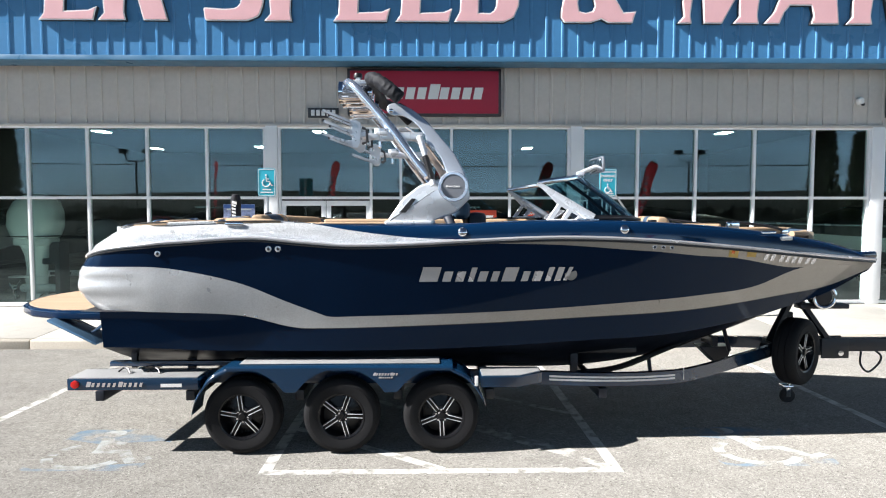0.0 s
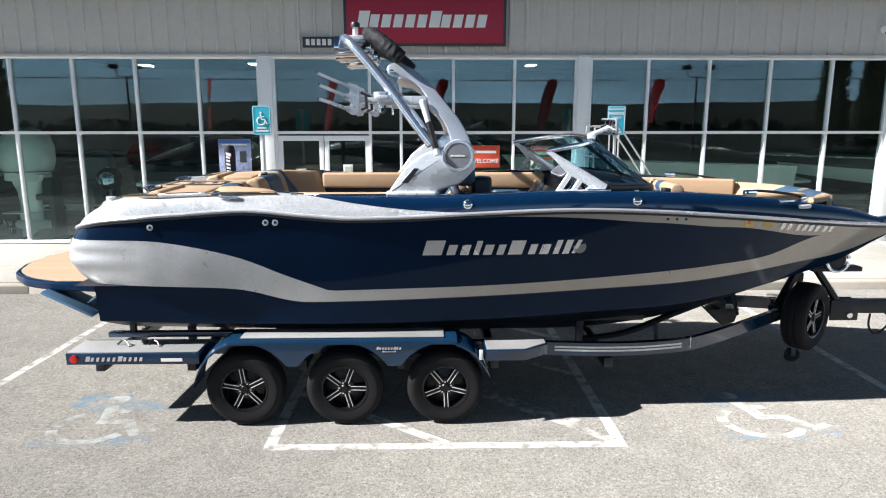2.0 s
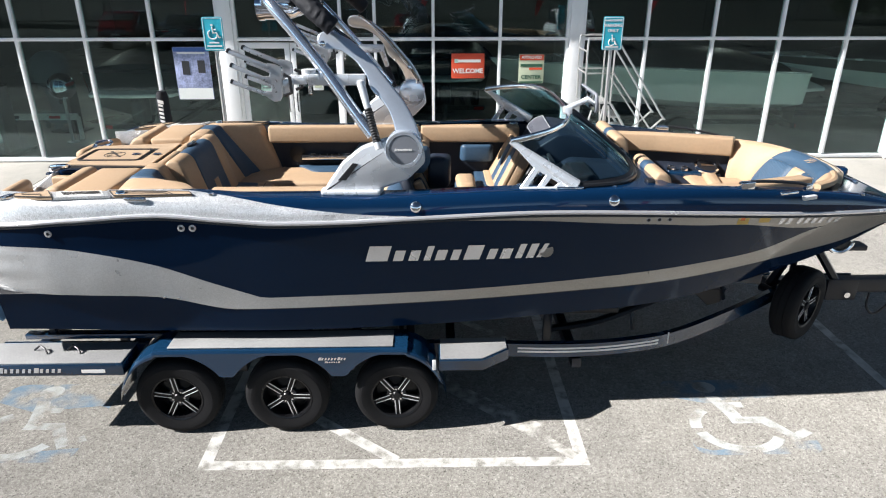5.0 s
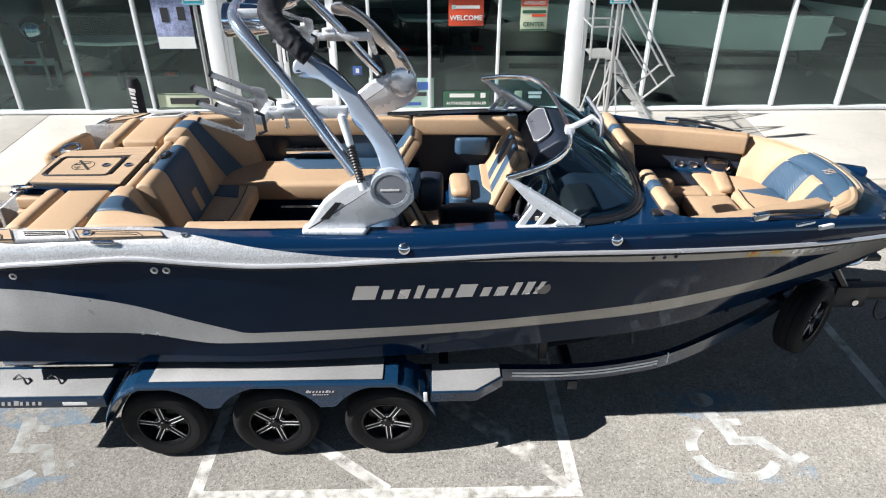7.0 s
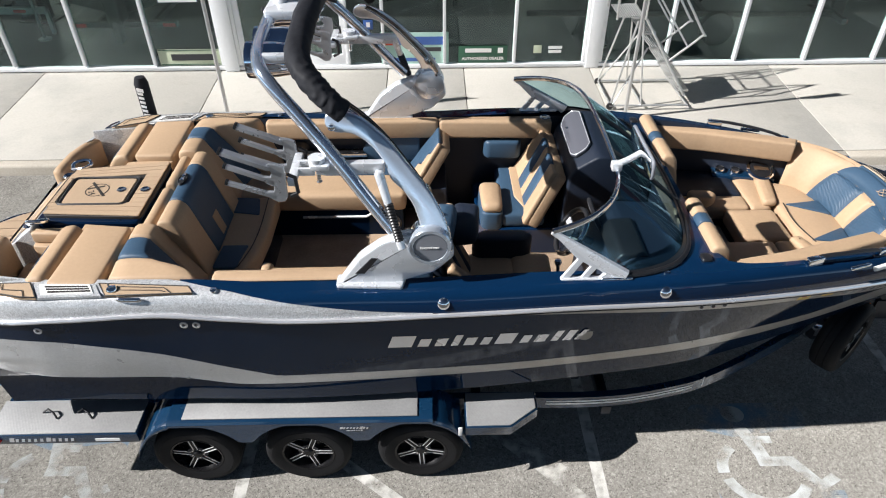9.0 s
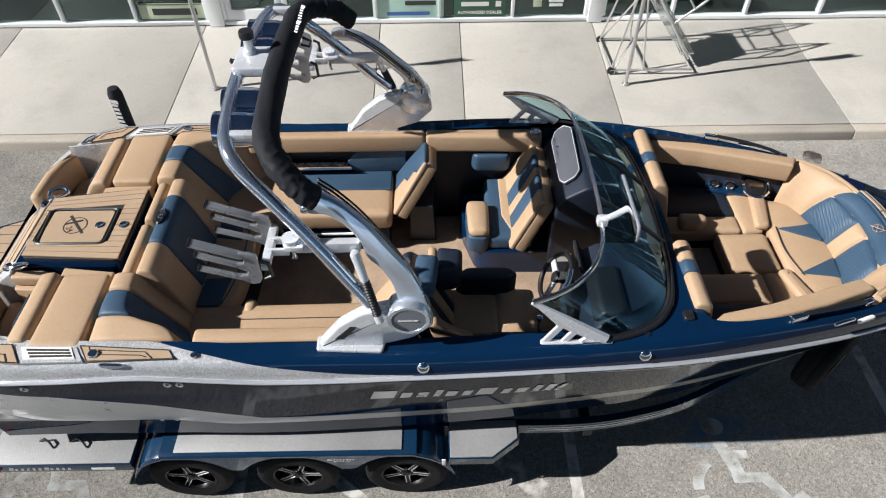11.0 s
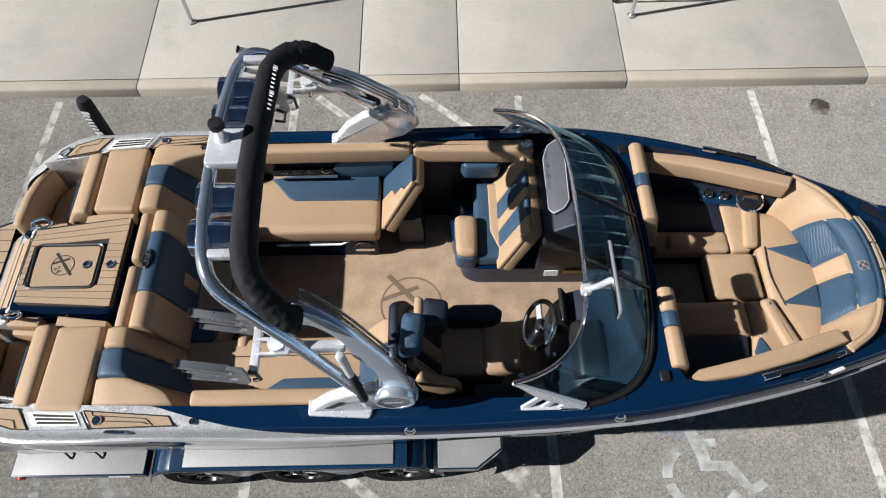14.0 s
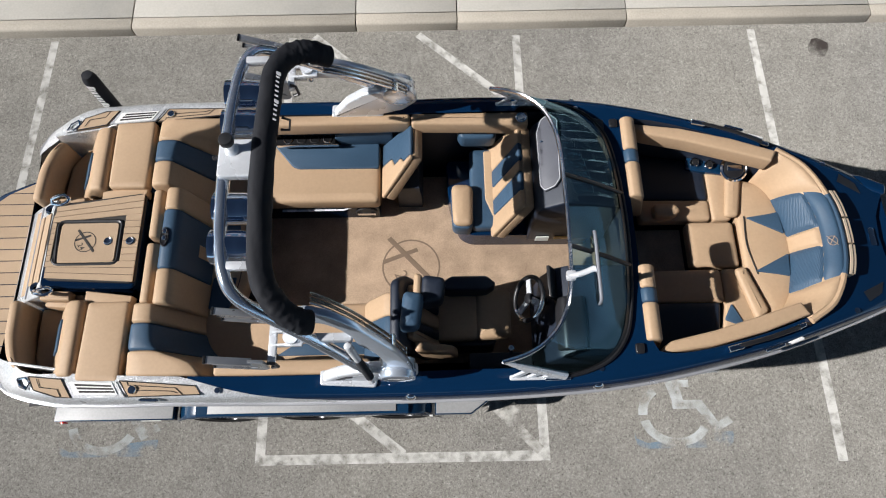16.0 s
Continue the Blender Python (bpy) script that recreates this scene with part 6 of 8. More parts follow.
part("seat_seam", pipe([(3.21, 0.27, 1.617), (3.19, 0.0, 1.617), (3.24, -0.27, 1.617)], 0.005, 5, 1, (0, 0, 1), 4), M_seam, fs_)
inner = [Vector(p) for p in ((3.33, 0.62), (3.46, 0.47), (3.525, 0.24), (3.555, 0.0), (3.525, -0.24), (3.46, -0.48), (3.33, -0.64))]
outer_b = [Vector(p) for p in ((3.44, 0.76), (3.66, 0.58), (3.80, 0.28), (3.835, -0.02), (3.80, -0.32), (3.66, -0.60), (3.44, -0.76))]


def arc_at(pts, t):
    q = smooth_path(pts, 8)
    f = t * (len(q) - 1)
    i = min(int(f), len(q) - 2)
    return q[i].lerp(q[i + 1], f - i)


def bow_back(t0, t1, h0, h1, puff):
    """A pad of the curved bow backrest; t0 and t1: shares of the arc at the foot and at the top."""
    rows = []
    for j in range(11):
        v = h0 + (h1 - h0) * j / 10
        row = []
        for i in range(15):
            ta, tb_ = t0[0] + (t0[1] - t0[0]) * v, t1[0] + (t1[1] - t1[0]) * v
            u = ta + (tb_ - ta) * i / 14
            a, b = arc_at(inner, u), arc_at(outer_b, u)
            q = a.lerp(b, v)
            edge = min(1.0, 6 * min(i / 14, 1 - i / 14, j / 10, 1 - j / 10)) ** 0.5
            z = 1.57 + 0.36 * math.sin(v * math.pi / 2) ** 0.9
            out = (a - b).normalized()
            row.append(tuple(Vector((q.x, q.y, z)) + Vector((out.x * 0.6, out.y * 0.6, 0.8)) * (puff * edge)))
        rows.append(row)
    return grid(rows)


bbk = part("bow_backrest", bow_back((0, 0), (1, 1), 0.0, 1.0, 0.0), M_tan, boat, "curved tan and blue quilted bow backrest")
B0, B1, B2, B3 = (0.20, 0.31), (0.455, 0.455), (0.555, 0.555), (0.81, 0.70)
for t0, t1, h0, h1, mat in (((0, 0), B0, 0.0, 1.0, M_tan), (B0, B1, 0.0, 0.55, M_bluequilt), (B1, B2, 0.0, 0.55, M_tan), (B2, B3, 0.0, 0.55, M_bluequilt), (B0, B3, 0.55, 1.0, M_bluevinyl), (B3, (1, 1), 0.0, 1.0, M_tan)):
    part("pad", bow_back(t0, t1, h0, h1, 0.03), mat, bbk)
for ta, tz, mat in ((0.0, 0.31, M_tan), (0.31, 0.70, M_bluevinyl), (0.70, 1.0, M_tan)):
    part("backrest_lip", tube(bmesh.new(), [(arc_at(outer_b, ta + (tz - ta) * i / 10).x, arc_at(outer_b, ta + (tz - ta) * i / 10).y, 1.918) for i in range(11)], 0.03, 8), mat, bbk)
em_ = bmesh.new()
for pa, pb in (((3.70, -0.06), (3.77, -0.14)), ((3.71, -0.135), (3.755, -0.06))):
    tube(em_, [(pa[0], pa[1], 1.945), (pb[0], pb[1], 1.962)], 0.0025, 5)
tube(em_, [(3.735 + 0.035 * math.cos(a), -0.10 + 0.04 * math.sin(a), 1.953 + 0.010 * math.cos(a)) for a in [2 * math.pi * i / 20 for i in range(21)]], 0.002, 5)
part("stitched_emblem", em_, M_tan, bbk, "pale stitched crossed emblem")
for e, cuts in ((1, ((0.28, 0.60, M_tan), (0.60, 0.72, M_bluevinyl), (0.72, 1.03, M_tan))), (-1, ((-0.50, -0.31, M_tan), (-0.62, -0.50, M_bluevinyl), (-0.92, -0.62, M_tan)))):
    bb = part("bow_side_backrest", profile_along_y([(2.11, 1.25), (2.11, 1.6), (2.22, 1.6), (2.22, 1.25)], cuts[0][0] + 0.02, cuts[-1][1] - 0.02, 0.006, 0.01), M_navyvinyl, boat, "tan bow backrest with a blue stripe")
    segments_y(bb, [(2.09, 1.60), (2.085, 2.05), (2.11, 2.085), (2.17, 2.085), (2.21, 2.05), (2.30, 1.62)], cuts, 0.02, 0.04)
    part("bow_bolster", cushion([(2.16, e * 1.02), (2.62, e * 0.96), (3.05, e * 0.85), (3.42, e * 0.72), (3.36, e * 0.62), (3.0, e * 0.73), (2.66, e * 0.83), (2.30, e * 0.91)], 1.80, 1.985, 0.022, 0.0, 0.012), M_tan, boat, "tan bow side bolster")
for x, y, r in ((3.17, 0.715, 0.125), (2.977, 0.775, 0.043), (2.847, 0.80, 0.043)):
    big = r > 0.08
    m_ = pose(x, y, 1.675 if big else 1.625, 22 if big else 4)
    o = part("bow_speaker" if big else "cup_holder", turned([(0.0, 0.0), (r, 0.0), (r, 0.02), (r * 0.88, 0.03), (r * 0.8, 0.012), (r * 0.3, 0.02), (0, 0.018)], 28, m_), M_chrome, boat, "chrome-ringed speaker" if big else "chrome cup holder")
    part("cone" if big else "cup", turned([(0, 0.013), (r * 0.76, 0.017), (r * 0.6, 0.024), (0, 0.022)], 20, m_), M_black, o)
    if big:
        part("speaker_bar", boxes(((0, 0, 0.028), (0.13, 0.05, 0.006), 0.003, m_)), M_alu, o)
part("bow_shelf", cushion([(2.76, 0.74), (3.30, 0.64), (3.30, 0.80), (2.78, 0.87)], 1.57, 1.62, 0.01, 0, 0.02), M_trailer, boat, "glossy blue shelf for cups and speaker")

# ---- tower ----
M_stay = material("bronze_anodised_tube", (0.30, 0.25, 0.20), 0.25, metal=0.9, var=0.1)
tower = part("tower", tube(bmesh.new(), smooth_path([(-0.02, -1.16, 2.44), (-0.16, -1.10, 2.62), (-0.33, -1.03, 2.85), (-0.51, -0.96, 3.07), (-0.68, -0.88, 3.26), (-0.76, -0.74, 3.325), (-0.80, -0.45, 3.345), (-0.81, 0.0, 3.355), (-0.80, 0.45, 3.345), (-0.76, 0.74, 3.325), (-0.68, 0.88, 3.26), (-0.51, 0.96, 3.07), (-0.33, 1.03, 2.85), (-0.16, 1.10, 2.62), (-0.02, 1.16, 2.44)], 8), 0.041, 18), M_tower, boat, "polished aluminium wakeboard tower")
f_lean = lambda z: 1.20 - max(0.0, z - 2.35) * 0.36
for s in (-1, 1):
    # broad forward arm: a curved plate that leans in with the tower
    arm_o = [(0.325, 2.36), (0.301, 2.482), (0.215, 2.647), (0.076, 2.813), (-0.028, 2.945), (-0.167, 3.061), (-0.307, 3.119), (-0.385, 3.10), (-0.395, 3.03), (-0.333, 2.995), (-0.237, 2.995), (-0.133, 2.929), (-0.055, 2.829), (-0.029, 2.735), (0.04, 2.68), (0.105, 2.59), (0.144, 2.465), (0.15, 2.36)]
    bm = pillow(bmesh.new(), corners(arm_o, 0.06, 4), -0.026, 0.026, 0.012, 0, True, XZ)
    for v in bm.verts:
        v.co.y += s * (f_lean(v.co.z) - 0.02)
    part("tower_arm", bm, M_arm, tower, "broad silver tower arm")
    part("arm_bolt", turned([(0.02, -0.01), (0.02, 0.012), (0.012, 0.018), (0, 0.018)], 12, pose(-0.35, s * (f_lean(3.04) + 0.022), 3.035, 90 if s < 0 else -90)), M_chrome, tower)
    hub = part("tower_hub", turned([(0.09, -0.14), (0.128, -0.13), (0.132, -0.06), (0.126, -0.055), (0.126, -0.045), (0.134, -0.04), (0.134, 0.0), (0.126, 0.012), (0.105, 0.012), (0.102, 0.004), (0, 0.004)], 36, pose(0.20, s * 1.215, 2.352, 90 if s < 0 else -90)), M_arm, tower, "round silver tower hub")
    part("hub_face", turned([(0.103, 0.003), (0.10, 0.009), (0, 0.010)], 32, pose(0.20, s * 1.215, 2.352, 90 if s < 0 else -90)), M_greyvinyl, hub, "slate grey hub disc")
    if s < 0:
        part("hub_marks", moved(slanted_marks(0.12, 0.016, 11, 0.002, 0.2, 0.2), pose(0.135, -1.226, 2.345)), M_white, hub)
    foot_o = [(-0.385, 2.035), (-0.36, 2.08), (-0.24, 2.25), (-0.10, 2.36), (0.06, 2.415), (0.20, 2.44), (0.33, 2.37), (0.35, 2.25), (0.22, 2.12), (0.00, 2.045), (-0.02, 2.035)]
    foot = part("tower_foot", pillow(bmesh.new(), corners(foot_o, 0.03), min(s * 1.10, s * 1.185), max(s * 1.10, s * 1.185), 0.02, 0, True, XZ), M_castalu, tower, "silver wedge foot bolted to the deck")
    part("foot_slot", plate([(-0.275, 2.125), (-0.215, 2.125), (-0.125, 2.245), (-0.165, 2.25)], min(s * 1.18, s * 1.19), max(s * 1.18, s * 1.19), 0.002, XZ), M_black, foot)
    part("foot_base", cushion([(-0.40, s * 1.10), (-0.40, s * 1.21), (0.02, s * 1.235), (0.05, s * 1.10)], 2.02, 2.055, 0.012, 0, 0.02), M_castalu, foot)
    # gas strut with bellows
    a, b = Vector((0.03, s * 1.235, 2.36)), Vector((-0.09, s * 1.075, 2.78))
    n_r = 26
    bel = [a.lerp(b, 0.10 + 0.52 * i / n_r) for i in range(n_r + 1)]
    part("strut_bellows", tube(bmesh.new(), bel, [0.030 if i % 2 else 0.024 for i in range(n_r + 1)], 12), M_black, tower, "black rubber bellows")
    part("strut", tube(bmesh.new(), [a, a.lerp(b, 0.11)], 0.026, 10), M_castalu, tower)
    part("strut_rod", tube(bmesh.new(), [a.lerp(b, 0.6), b], [0.024, 0.03], 10), M_castalu, tower)
    part("strut_ball", turned([(0, -0.03), (0.022, -0.02), (0.03, 0), (0.022, 0.02), (0, 0.03)], 12, pose(*b)), M_castalu, tower)
    # stays of the folded awning
    st = smooth_path([(-0.285, 3.115), (-0.19, 3.05), (-0.06, 2.93), (0.055, 2.79), (0.175, 2.63), (0.265, 2.475)], 4)
    for k in range(5):
        part("awning_stay", tube(bmesh.new(), [(p[0] + 0.010 * (k % 2), s * (f_lean(p[1]) - 0.056 - 0.016 * k), p[1] + 0.006 * (k % 2)) for p in st], 0.0075, 6), M_stay if k % 2 else M_alu, tower)
    part("stay_clamp", boxes(((0, 0, 0), (0.05, 0.11, 0.035), 0.008, pose(0.185, s * (f_lean(2.62) - 0.088), 2.62, 0, 52))), M_chrome, tower, "chrome clamp round the stays")
    part("stay_pivot", turned([(0.016, -0.05), (0.016, 0.05), (0.010, 0.056), (0, 0.056)], 12, pose(0.262, s * 1.075, 2.475, 90)), M_chrome, tower)
    # board racks
    arm = part("rack_arm", boxes(((-0.26, s * 1.02, 2.80), (0.40, 0.055, 0.075), 0.012), ((-0.43, s * 1.02, 2.825), (0.11, 0.12, 0.035), 0.012), ((-0.52, s * 0.975, 2.80), (0.12, 0.018, 0.05), 0.005), ((-0.52, s * 1.065, 2.80), (0.12, 0.018, 0.05), 0.005)), M_castalu, tower, "cast board rack with slotted forks")
    part("rack_pin", turned([(0.05, -0.03), (0.05, 0.03), (0, 0.034)], 16, pose(-0.45, s * 1.02, 2.84)), M_castalu, arm)
    part("rack_knob", turned([(0.012, 0), (0.012, 0.05), (0.018, 0.055), (0, 0.07)], 10, pose(-0.45, s * 1.02, 2.76, 180)), M_alu, arm)
    for dv, dz, dx in ((0.17, 0.0, 0.0), (-0.14, -0.01, 0.015)):
        y = s * (1.02 + dv)
        fo_ = [(-0.604, 2.908), (-0.600, 2.86), (-0.606, 2.715), (-0.625, 2.685), (-0.665, 2.680), (-0.712, 2.712), (-0.716, 2.752), (-0.680, 2.752), (-0.672, 2.782), (-0.716, 2.806), (-0.722, 2.850), (-0.684, 2.848), (-0.676, 2.878), (-0.70, 2.905), (-0.69, 2.932), (-0.64, 2.925)]
        rk = part("rack_plate", plate([(q[0] + dx, q[1] + dz) for q in fo_], y - 0.011, y + 0.011, 0.004, XZ), M_rack, arm, "slotted silver fork plate")
        for za, xb, zb, wt in ((2.918, -0.922, 3.014, 0.046), (2.830, -0.912, 2.922, 0.026), (2.732, -0.921, 2.816, 0.026)):
            q0, q1 = Vector((-0.69 + dx, y, za + dz)), Vector((xb + dx, y, zb + dz))
            ln, tilt = (q1 - q0).length, math.degrees(math.atan2(q1.z - q0.z, q0.x - q1.x))
            part("tine", boxes(((0, 0, 0), (ln + 0.03, wt, 0.007), 0.002, pose(*((q0 + q1) / 2), 0, tilt)), ((0, 0.002 - wt / 2, -0.011), (ln + 0.03, 0.004, 0.02), 0.001, pose(*((q0 + q1) / 2), 0, tilt)), ((0, wt / 2 - 0.002, -0.011), (ln + 0.03, 0.004, 0.02), 0.001, pose(*((q0 + q1) / 2), 0, tilt))), M_rack, rk)
            part("tine_pad", boxes(((0.01, 0, -0.016), (ln - 0.02, wt - 0.008, 0.014), 0.004, pose(*((q0 + q1) / 2), 0, tilt))), M_black, rk)
            part("tine_tip", boxes(((-ln / 2 - 0.012, 0, -0.006), (0.018, wt + 0.004, 0.026), 0.004, pose(*((q0 + q1) / 2), 0, tilt))), M_black, rk)
        part("rack_strap", pipe([(-0.59 + dx, y, 2.86 + dz), (-0.55 + dx, y, 2.84 + dz), (-0.545 + dx, y, 2.74 + dz), (-0.59 + dx, y, 2.72 + dz)], 0.012, 6), M_black, rk)
    part("rack_link", boxes(((-0.575, s * 1.03, 2.80), (0.05, 0.32, 0.045), 0.01)), M_castalu, arm)
bag = smooth_path([(-0.265, -1.00, 3.14), (-0.335, -1.00, 3.20), (-0.45, -0.92, 3.30), (-0.53, -0.76, 3.355), (-0.555, -0.45, 3.38), (-0.565, 0.0, 3.39), (-0.555, 0.40, 3.38), (-0.54, 0.64, 3.36), (-0.46, 0.78, 3.34), (-0.34, 0.84, 3.29), (-0.22, 0.88, 3.18)], 18)


def canvas_bag(pts, r):
    """A soft bag along pts with creases that deepen at the bends."""
    bm = tube(bmesh.new(), pts, r, 28, 0.80)
    bm.verts.ensure_lookup_table()
    n = len(pts)
    for i in range(n):
        u = i / (n - 1)
        bend = math.exp(-((u - 0.17) / 0.10) ** 2) + math.exp(-((u - 0.87) / 0.09) ** 2)
        c = Vector(pts[i])
        for k in range(28):
            v = bm.verts[i * 28 + k]
            a = 2 * math.pi * k / 28
            rg = 1 - abs(noise.noise(Vector((u * 26, 1.6 * math.cos(a), 1.6 * math.sin(a)))))
            fine = 1 - abs(noise.noise(Vector((u * 60 + 3, 2.4 * math.cos(a) + 1.2 * u * 9, 2.4 * math.sin(a)))))
            f = 0.93 + (0.05 + 0.11 * bend) * (rg ** 4 - 0.4) + (0.02 + 0.05 * bend) * (fine ** 5 - 0.4) + 0.05 * noise.noise(c * 3 + Vector((math.cos(a), math.sin(a), 0)))
            if i in (0, n - 1):
                f *= 0.8
            v.co = c + (v.co - c) * f
    return bm


part("awning_bag", canvas_bag(bag, 0.083), M_canvas, tower, "black canvas bag of the folded awning", sharp=70)
mark_row("bag_mark", tower, 0.38, 0.030, 11, M_rail, Matrix.Translation((-0.505, 0.58, 3.452)) @ pose(0, 0, 0, -90, 0, -90), 0.62, 0.6, 0.003)
part("bag_buckle", pipe([(-0.47, 0.28, 3.38), (-0.42, 0.27, 3.36), (-0.42, 0.20, 3.36), (-0.47, 0.19, 3.38)], 0.009, 6), M_black, tower)
for v in (0.52, 0.295, -0.30, -0.55):
    pm = pose(-0.715, v, 3.265, 0, -90, 0)
    pod = part("tower_speaker", turned([(0.0, -0.17), (0.06, -0.16), (0.09, -0.11), (0.102, -0.02), (0.102, 0.10), (0.108, 0.11), (0.108, 0.15), (0.09, 0.155), (0, 0.14)], 32, pm), M_pod, tower, "chrome bullet speaker")
    part("speaker_grille", turned([(0.0, 0.15), (0.082, 0.148), (0.086, 0.156), (0, 0.165)], 24, pm), M_black, pod)
for v in (0.74, -0.70):
    part("tower_rung", boxes(((-0.69, v, 3.335), (0.20, 0.055, 0.05), 0.014)), M_castalu, tower)
mp = part("mirror_mount", cushion(rect(-0.835, -0.60, -0.15, 0.11), 3.355, 3.42, 0.012, 0, 0.02), M_castalu, tower, "silver tow mount with a black-capped pin")
for v in (-0.11, -0.05, 0.02, 0.08):
    part("mount_bolt", turned([(0.009, 0), (0.009, 0.006), (0, 0.007)], 10, pose(-0.835, v, 3.39, 0, -90, 0)), M_black, mp)
part("tow_pin", turned([(0.045, 3.42), (0.04, 3.44), (0.028, 3.45), (0.026, 3.52), (0.03, 3.53)], 16, pose(-0.75, 0.03, 0)), M_castalu, mp)
part("pin_cap", turned([(0.044, 3.52), (0.046, 3.55), (0.04, 3.565), (0, 3.57)], 16, pose(-0.75, 0.03, 0)), M_black, mp)
part("mount_knob", turned([(0.012, 0), (0.014, 0.03), (0.02, 0.035), (0, 0.05)], 10, pose(-0.835, 0.0, 3.38, 0, -90, 0)), M_black, mp)

# ---- windshield and mirror ----
TOP = [(0.95, -1.125, 2.385), (1.10, -1.085, 2.41), (1.24, -1.01, 2.43), (1.36, -0.88, 2.45), (1.435, -0.70, 2.465), (1.465, -0.48, 2.475), (1.475, -0.15, 2.48), (1.475, 0.15, 2.48), (1.465, 0.48, 2.475), (1.435, 0.70, 2.465), (1.36, 0.88, 2.45), (1.24, 1.01, 2.43), (1.10, 1.085, 2.41), (0.95, 1.125, 2.385)]
topc = smooth_path(TOP, 6)
base = [Vector((p[0], p[1], f_deck(p[0]) + 0.012)) for p in WS_BASE if p[0] > 1.40]


def resample(pts, n):
    d = [0.0]
    for a, b in zip(pts, pts[1:]):
        d.append(d[-1] + (b - a).length)
    out = []
    for i in range(n):
        t = d[-1] * i / (n - 1)
        j = max(k for k in range(len(d)) if d[k] <= t + 1e-9)
        j = min(j, len(pts) - 2)
        out.append(pts[j].lerp(pts[j + 1], (t - d[j]) / max(1e-9, d[j + 1] - d[j])))
    return out


NB = 49
tb, bb_ = resample(topc, NB), resample(base, NB)
ws = part("windshield", tube(bmesh.new(), topc, 0.017, 8, 1.4), M_alu, boat, "wrap-round windshield in a bright frame")
rows = [[tuple(b.lerp(t, k / 4) + Vector((0.02 * math.sin(math.pi * k / 4), 0, 0))) for t, b in zip(tb, bb_)] for k in range(5)]
part("pane", grid(rows), M_wsglass, ws, "tinted curved windshield pane")
part("base_gasket", tube(bmesh.new(), base, 0.02, 8), M_black, ws)
part("frit_band", grid([[tuple(b.lerp(t, k) + Vector((0.02 * math.sin(math.pi * k) + 0.004, 0, 0.003))) for t, b in zip(tb, bb_)] for k in (0.0, 0.045, 0.09)]), M_black, ws, "black border of the pane")
for i in (19, 29):
    part("divider", tube(bmesh.new(), [bb_[i], bb_[i].lerp(tb[i], 0.5) + Vector((0.02, 0, 0)), tb[i]], 0.019, 8), M_black, ws)
for s in (-1, 1):
    t0, b0 = (tb[0], bb_[0]) if s < 0 else (tb[-1], bb_[-1])
    out = Vector((0, s * 0.012, 0))
    bm = grid([[tuple(t0 + out), tuple(t0.lerp(b0, 0.5) + out), tuple(b0 + out)], [tuple(t0 + out + Vector((0.06, 0, 0.015))), tuple(t0.lerp(b0, 0.5) + out + Vector((0.08, 0, 0.02))), tuple(b0 + out + Vector((0.09, 0, 0.0)))]])
    part("side_bar", tube(bmesh.new(), [t0, t0.lerp(b0, 0.5), b0], [0.012, 0.022, 0.03], 8, 1.6, (1, 0, 0)), M_castalu, ws, "grey side bar of the windshield")
    br_o = [(0.95, 2.40), (1.47, 2.078), (1.47, 2.052), (1.25, 2.052), (1.30, 2.095), (1.245, 2.128), (1.19, 2.052), (1.14, 2.052), (1.205, 2.148), (1.155, 2.178), (1.07, 2.052), (1.015, 2.052), (1.118, 2.20), (0.965, 2.365)]
    bm = plate(br_o, -0.010, 0.010, 0.004, XZ)
    for v in bm.verts:
        v.co.y += s * (1.182 - max(0.0, v.co.z - 2.06) * 0.17)
    part("side_bracket", bm, M_castalu, ws, "grey cast bracket with two slots")
    part("strut_foot", cushion([(1.02, s * 1.165), (1.36, s * 1.165), (1.38, s * 1.205), (1.02, s * 1.205)], 2.045, 2.068, 0.008, 0, 0.015), M_castalu, ws)
mir_ = part("mirror", pillow(bmesh.new(), corners(rect(-0.27, 0.27, -0.075, 0.075), 0.05), -0.012, 0.012, 0.010, 0, True, pose(1.63, -0.50, 2.58, 0, -4, 0) @ YZ), M_greyvinyl, boat, "wide rear-view mirror on a bracket")
part("mirror_glass", pillow(bmesh.new(), corners(rect(-0.26, 0.26, -0.066, 0.066), 0.04), -0.016, -0.010, 0.002, 0, True, pose(1.63, -0.50, 2.58, 0, -4, 0) @ YZ), M_chrome, mir_)
part("mirror_arm", pipe([(1.45, -0.53, 2.50), (1.52, -0.53, 2.53), (1.62, -0.50, 2.57)], 0.022, 10, 1, (0, 0, 1), 4), M_castalu, mir_)
part("mirror_clamp", boxes(((1.46, -0.53, 2.49), (0.07, 0.07, 0.06), 0.015)), M_castalu, mir_)

M_paleteak = material("pale_foam_tread", (0.52, 0.42, 0.31), 0.8, var=0.1, scale=6, fine=120)

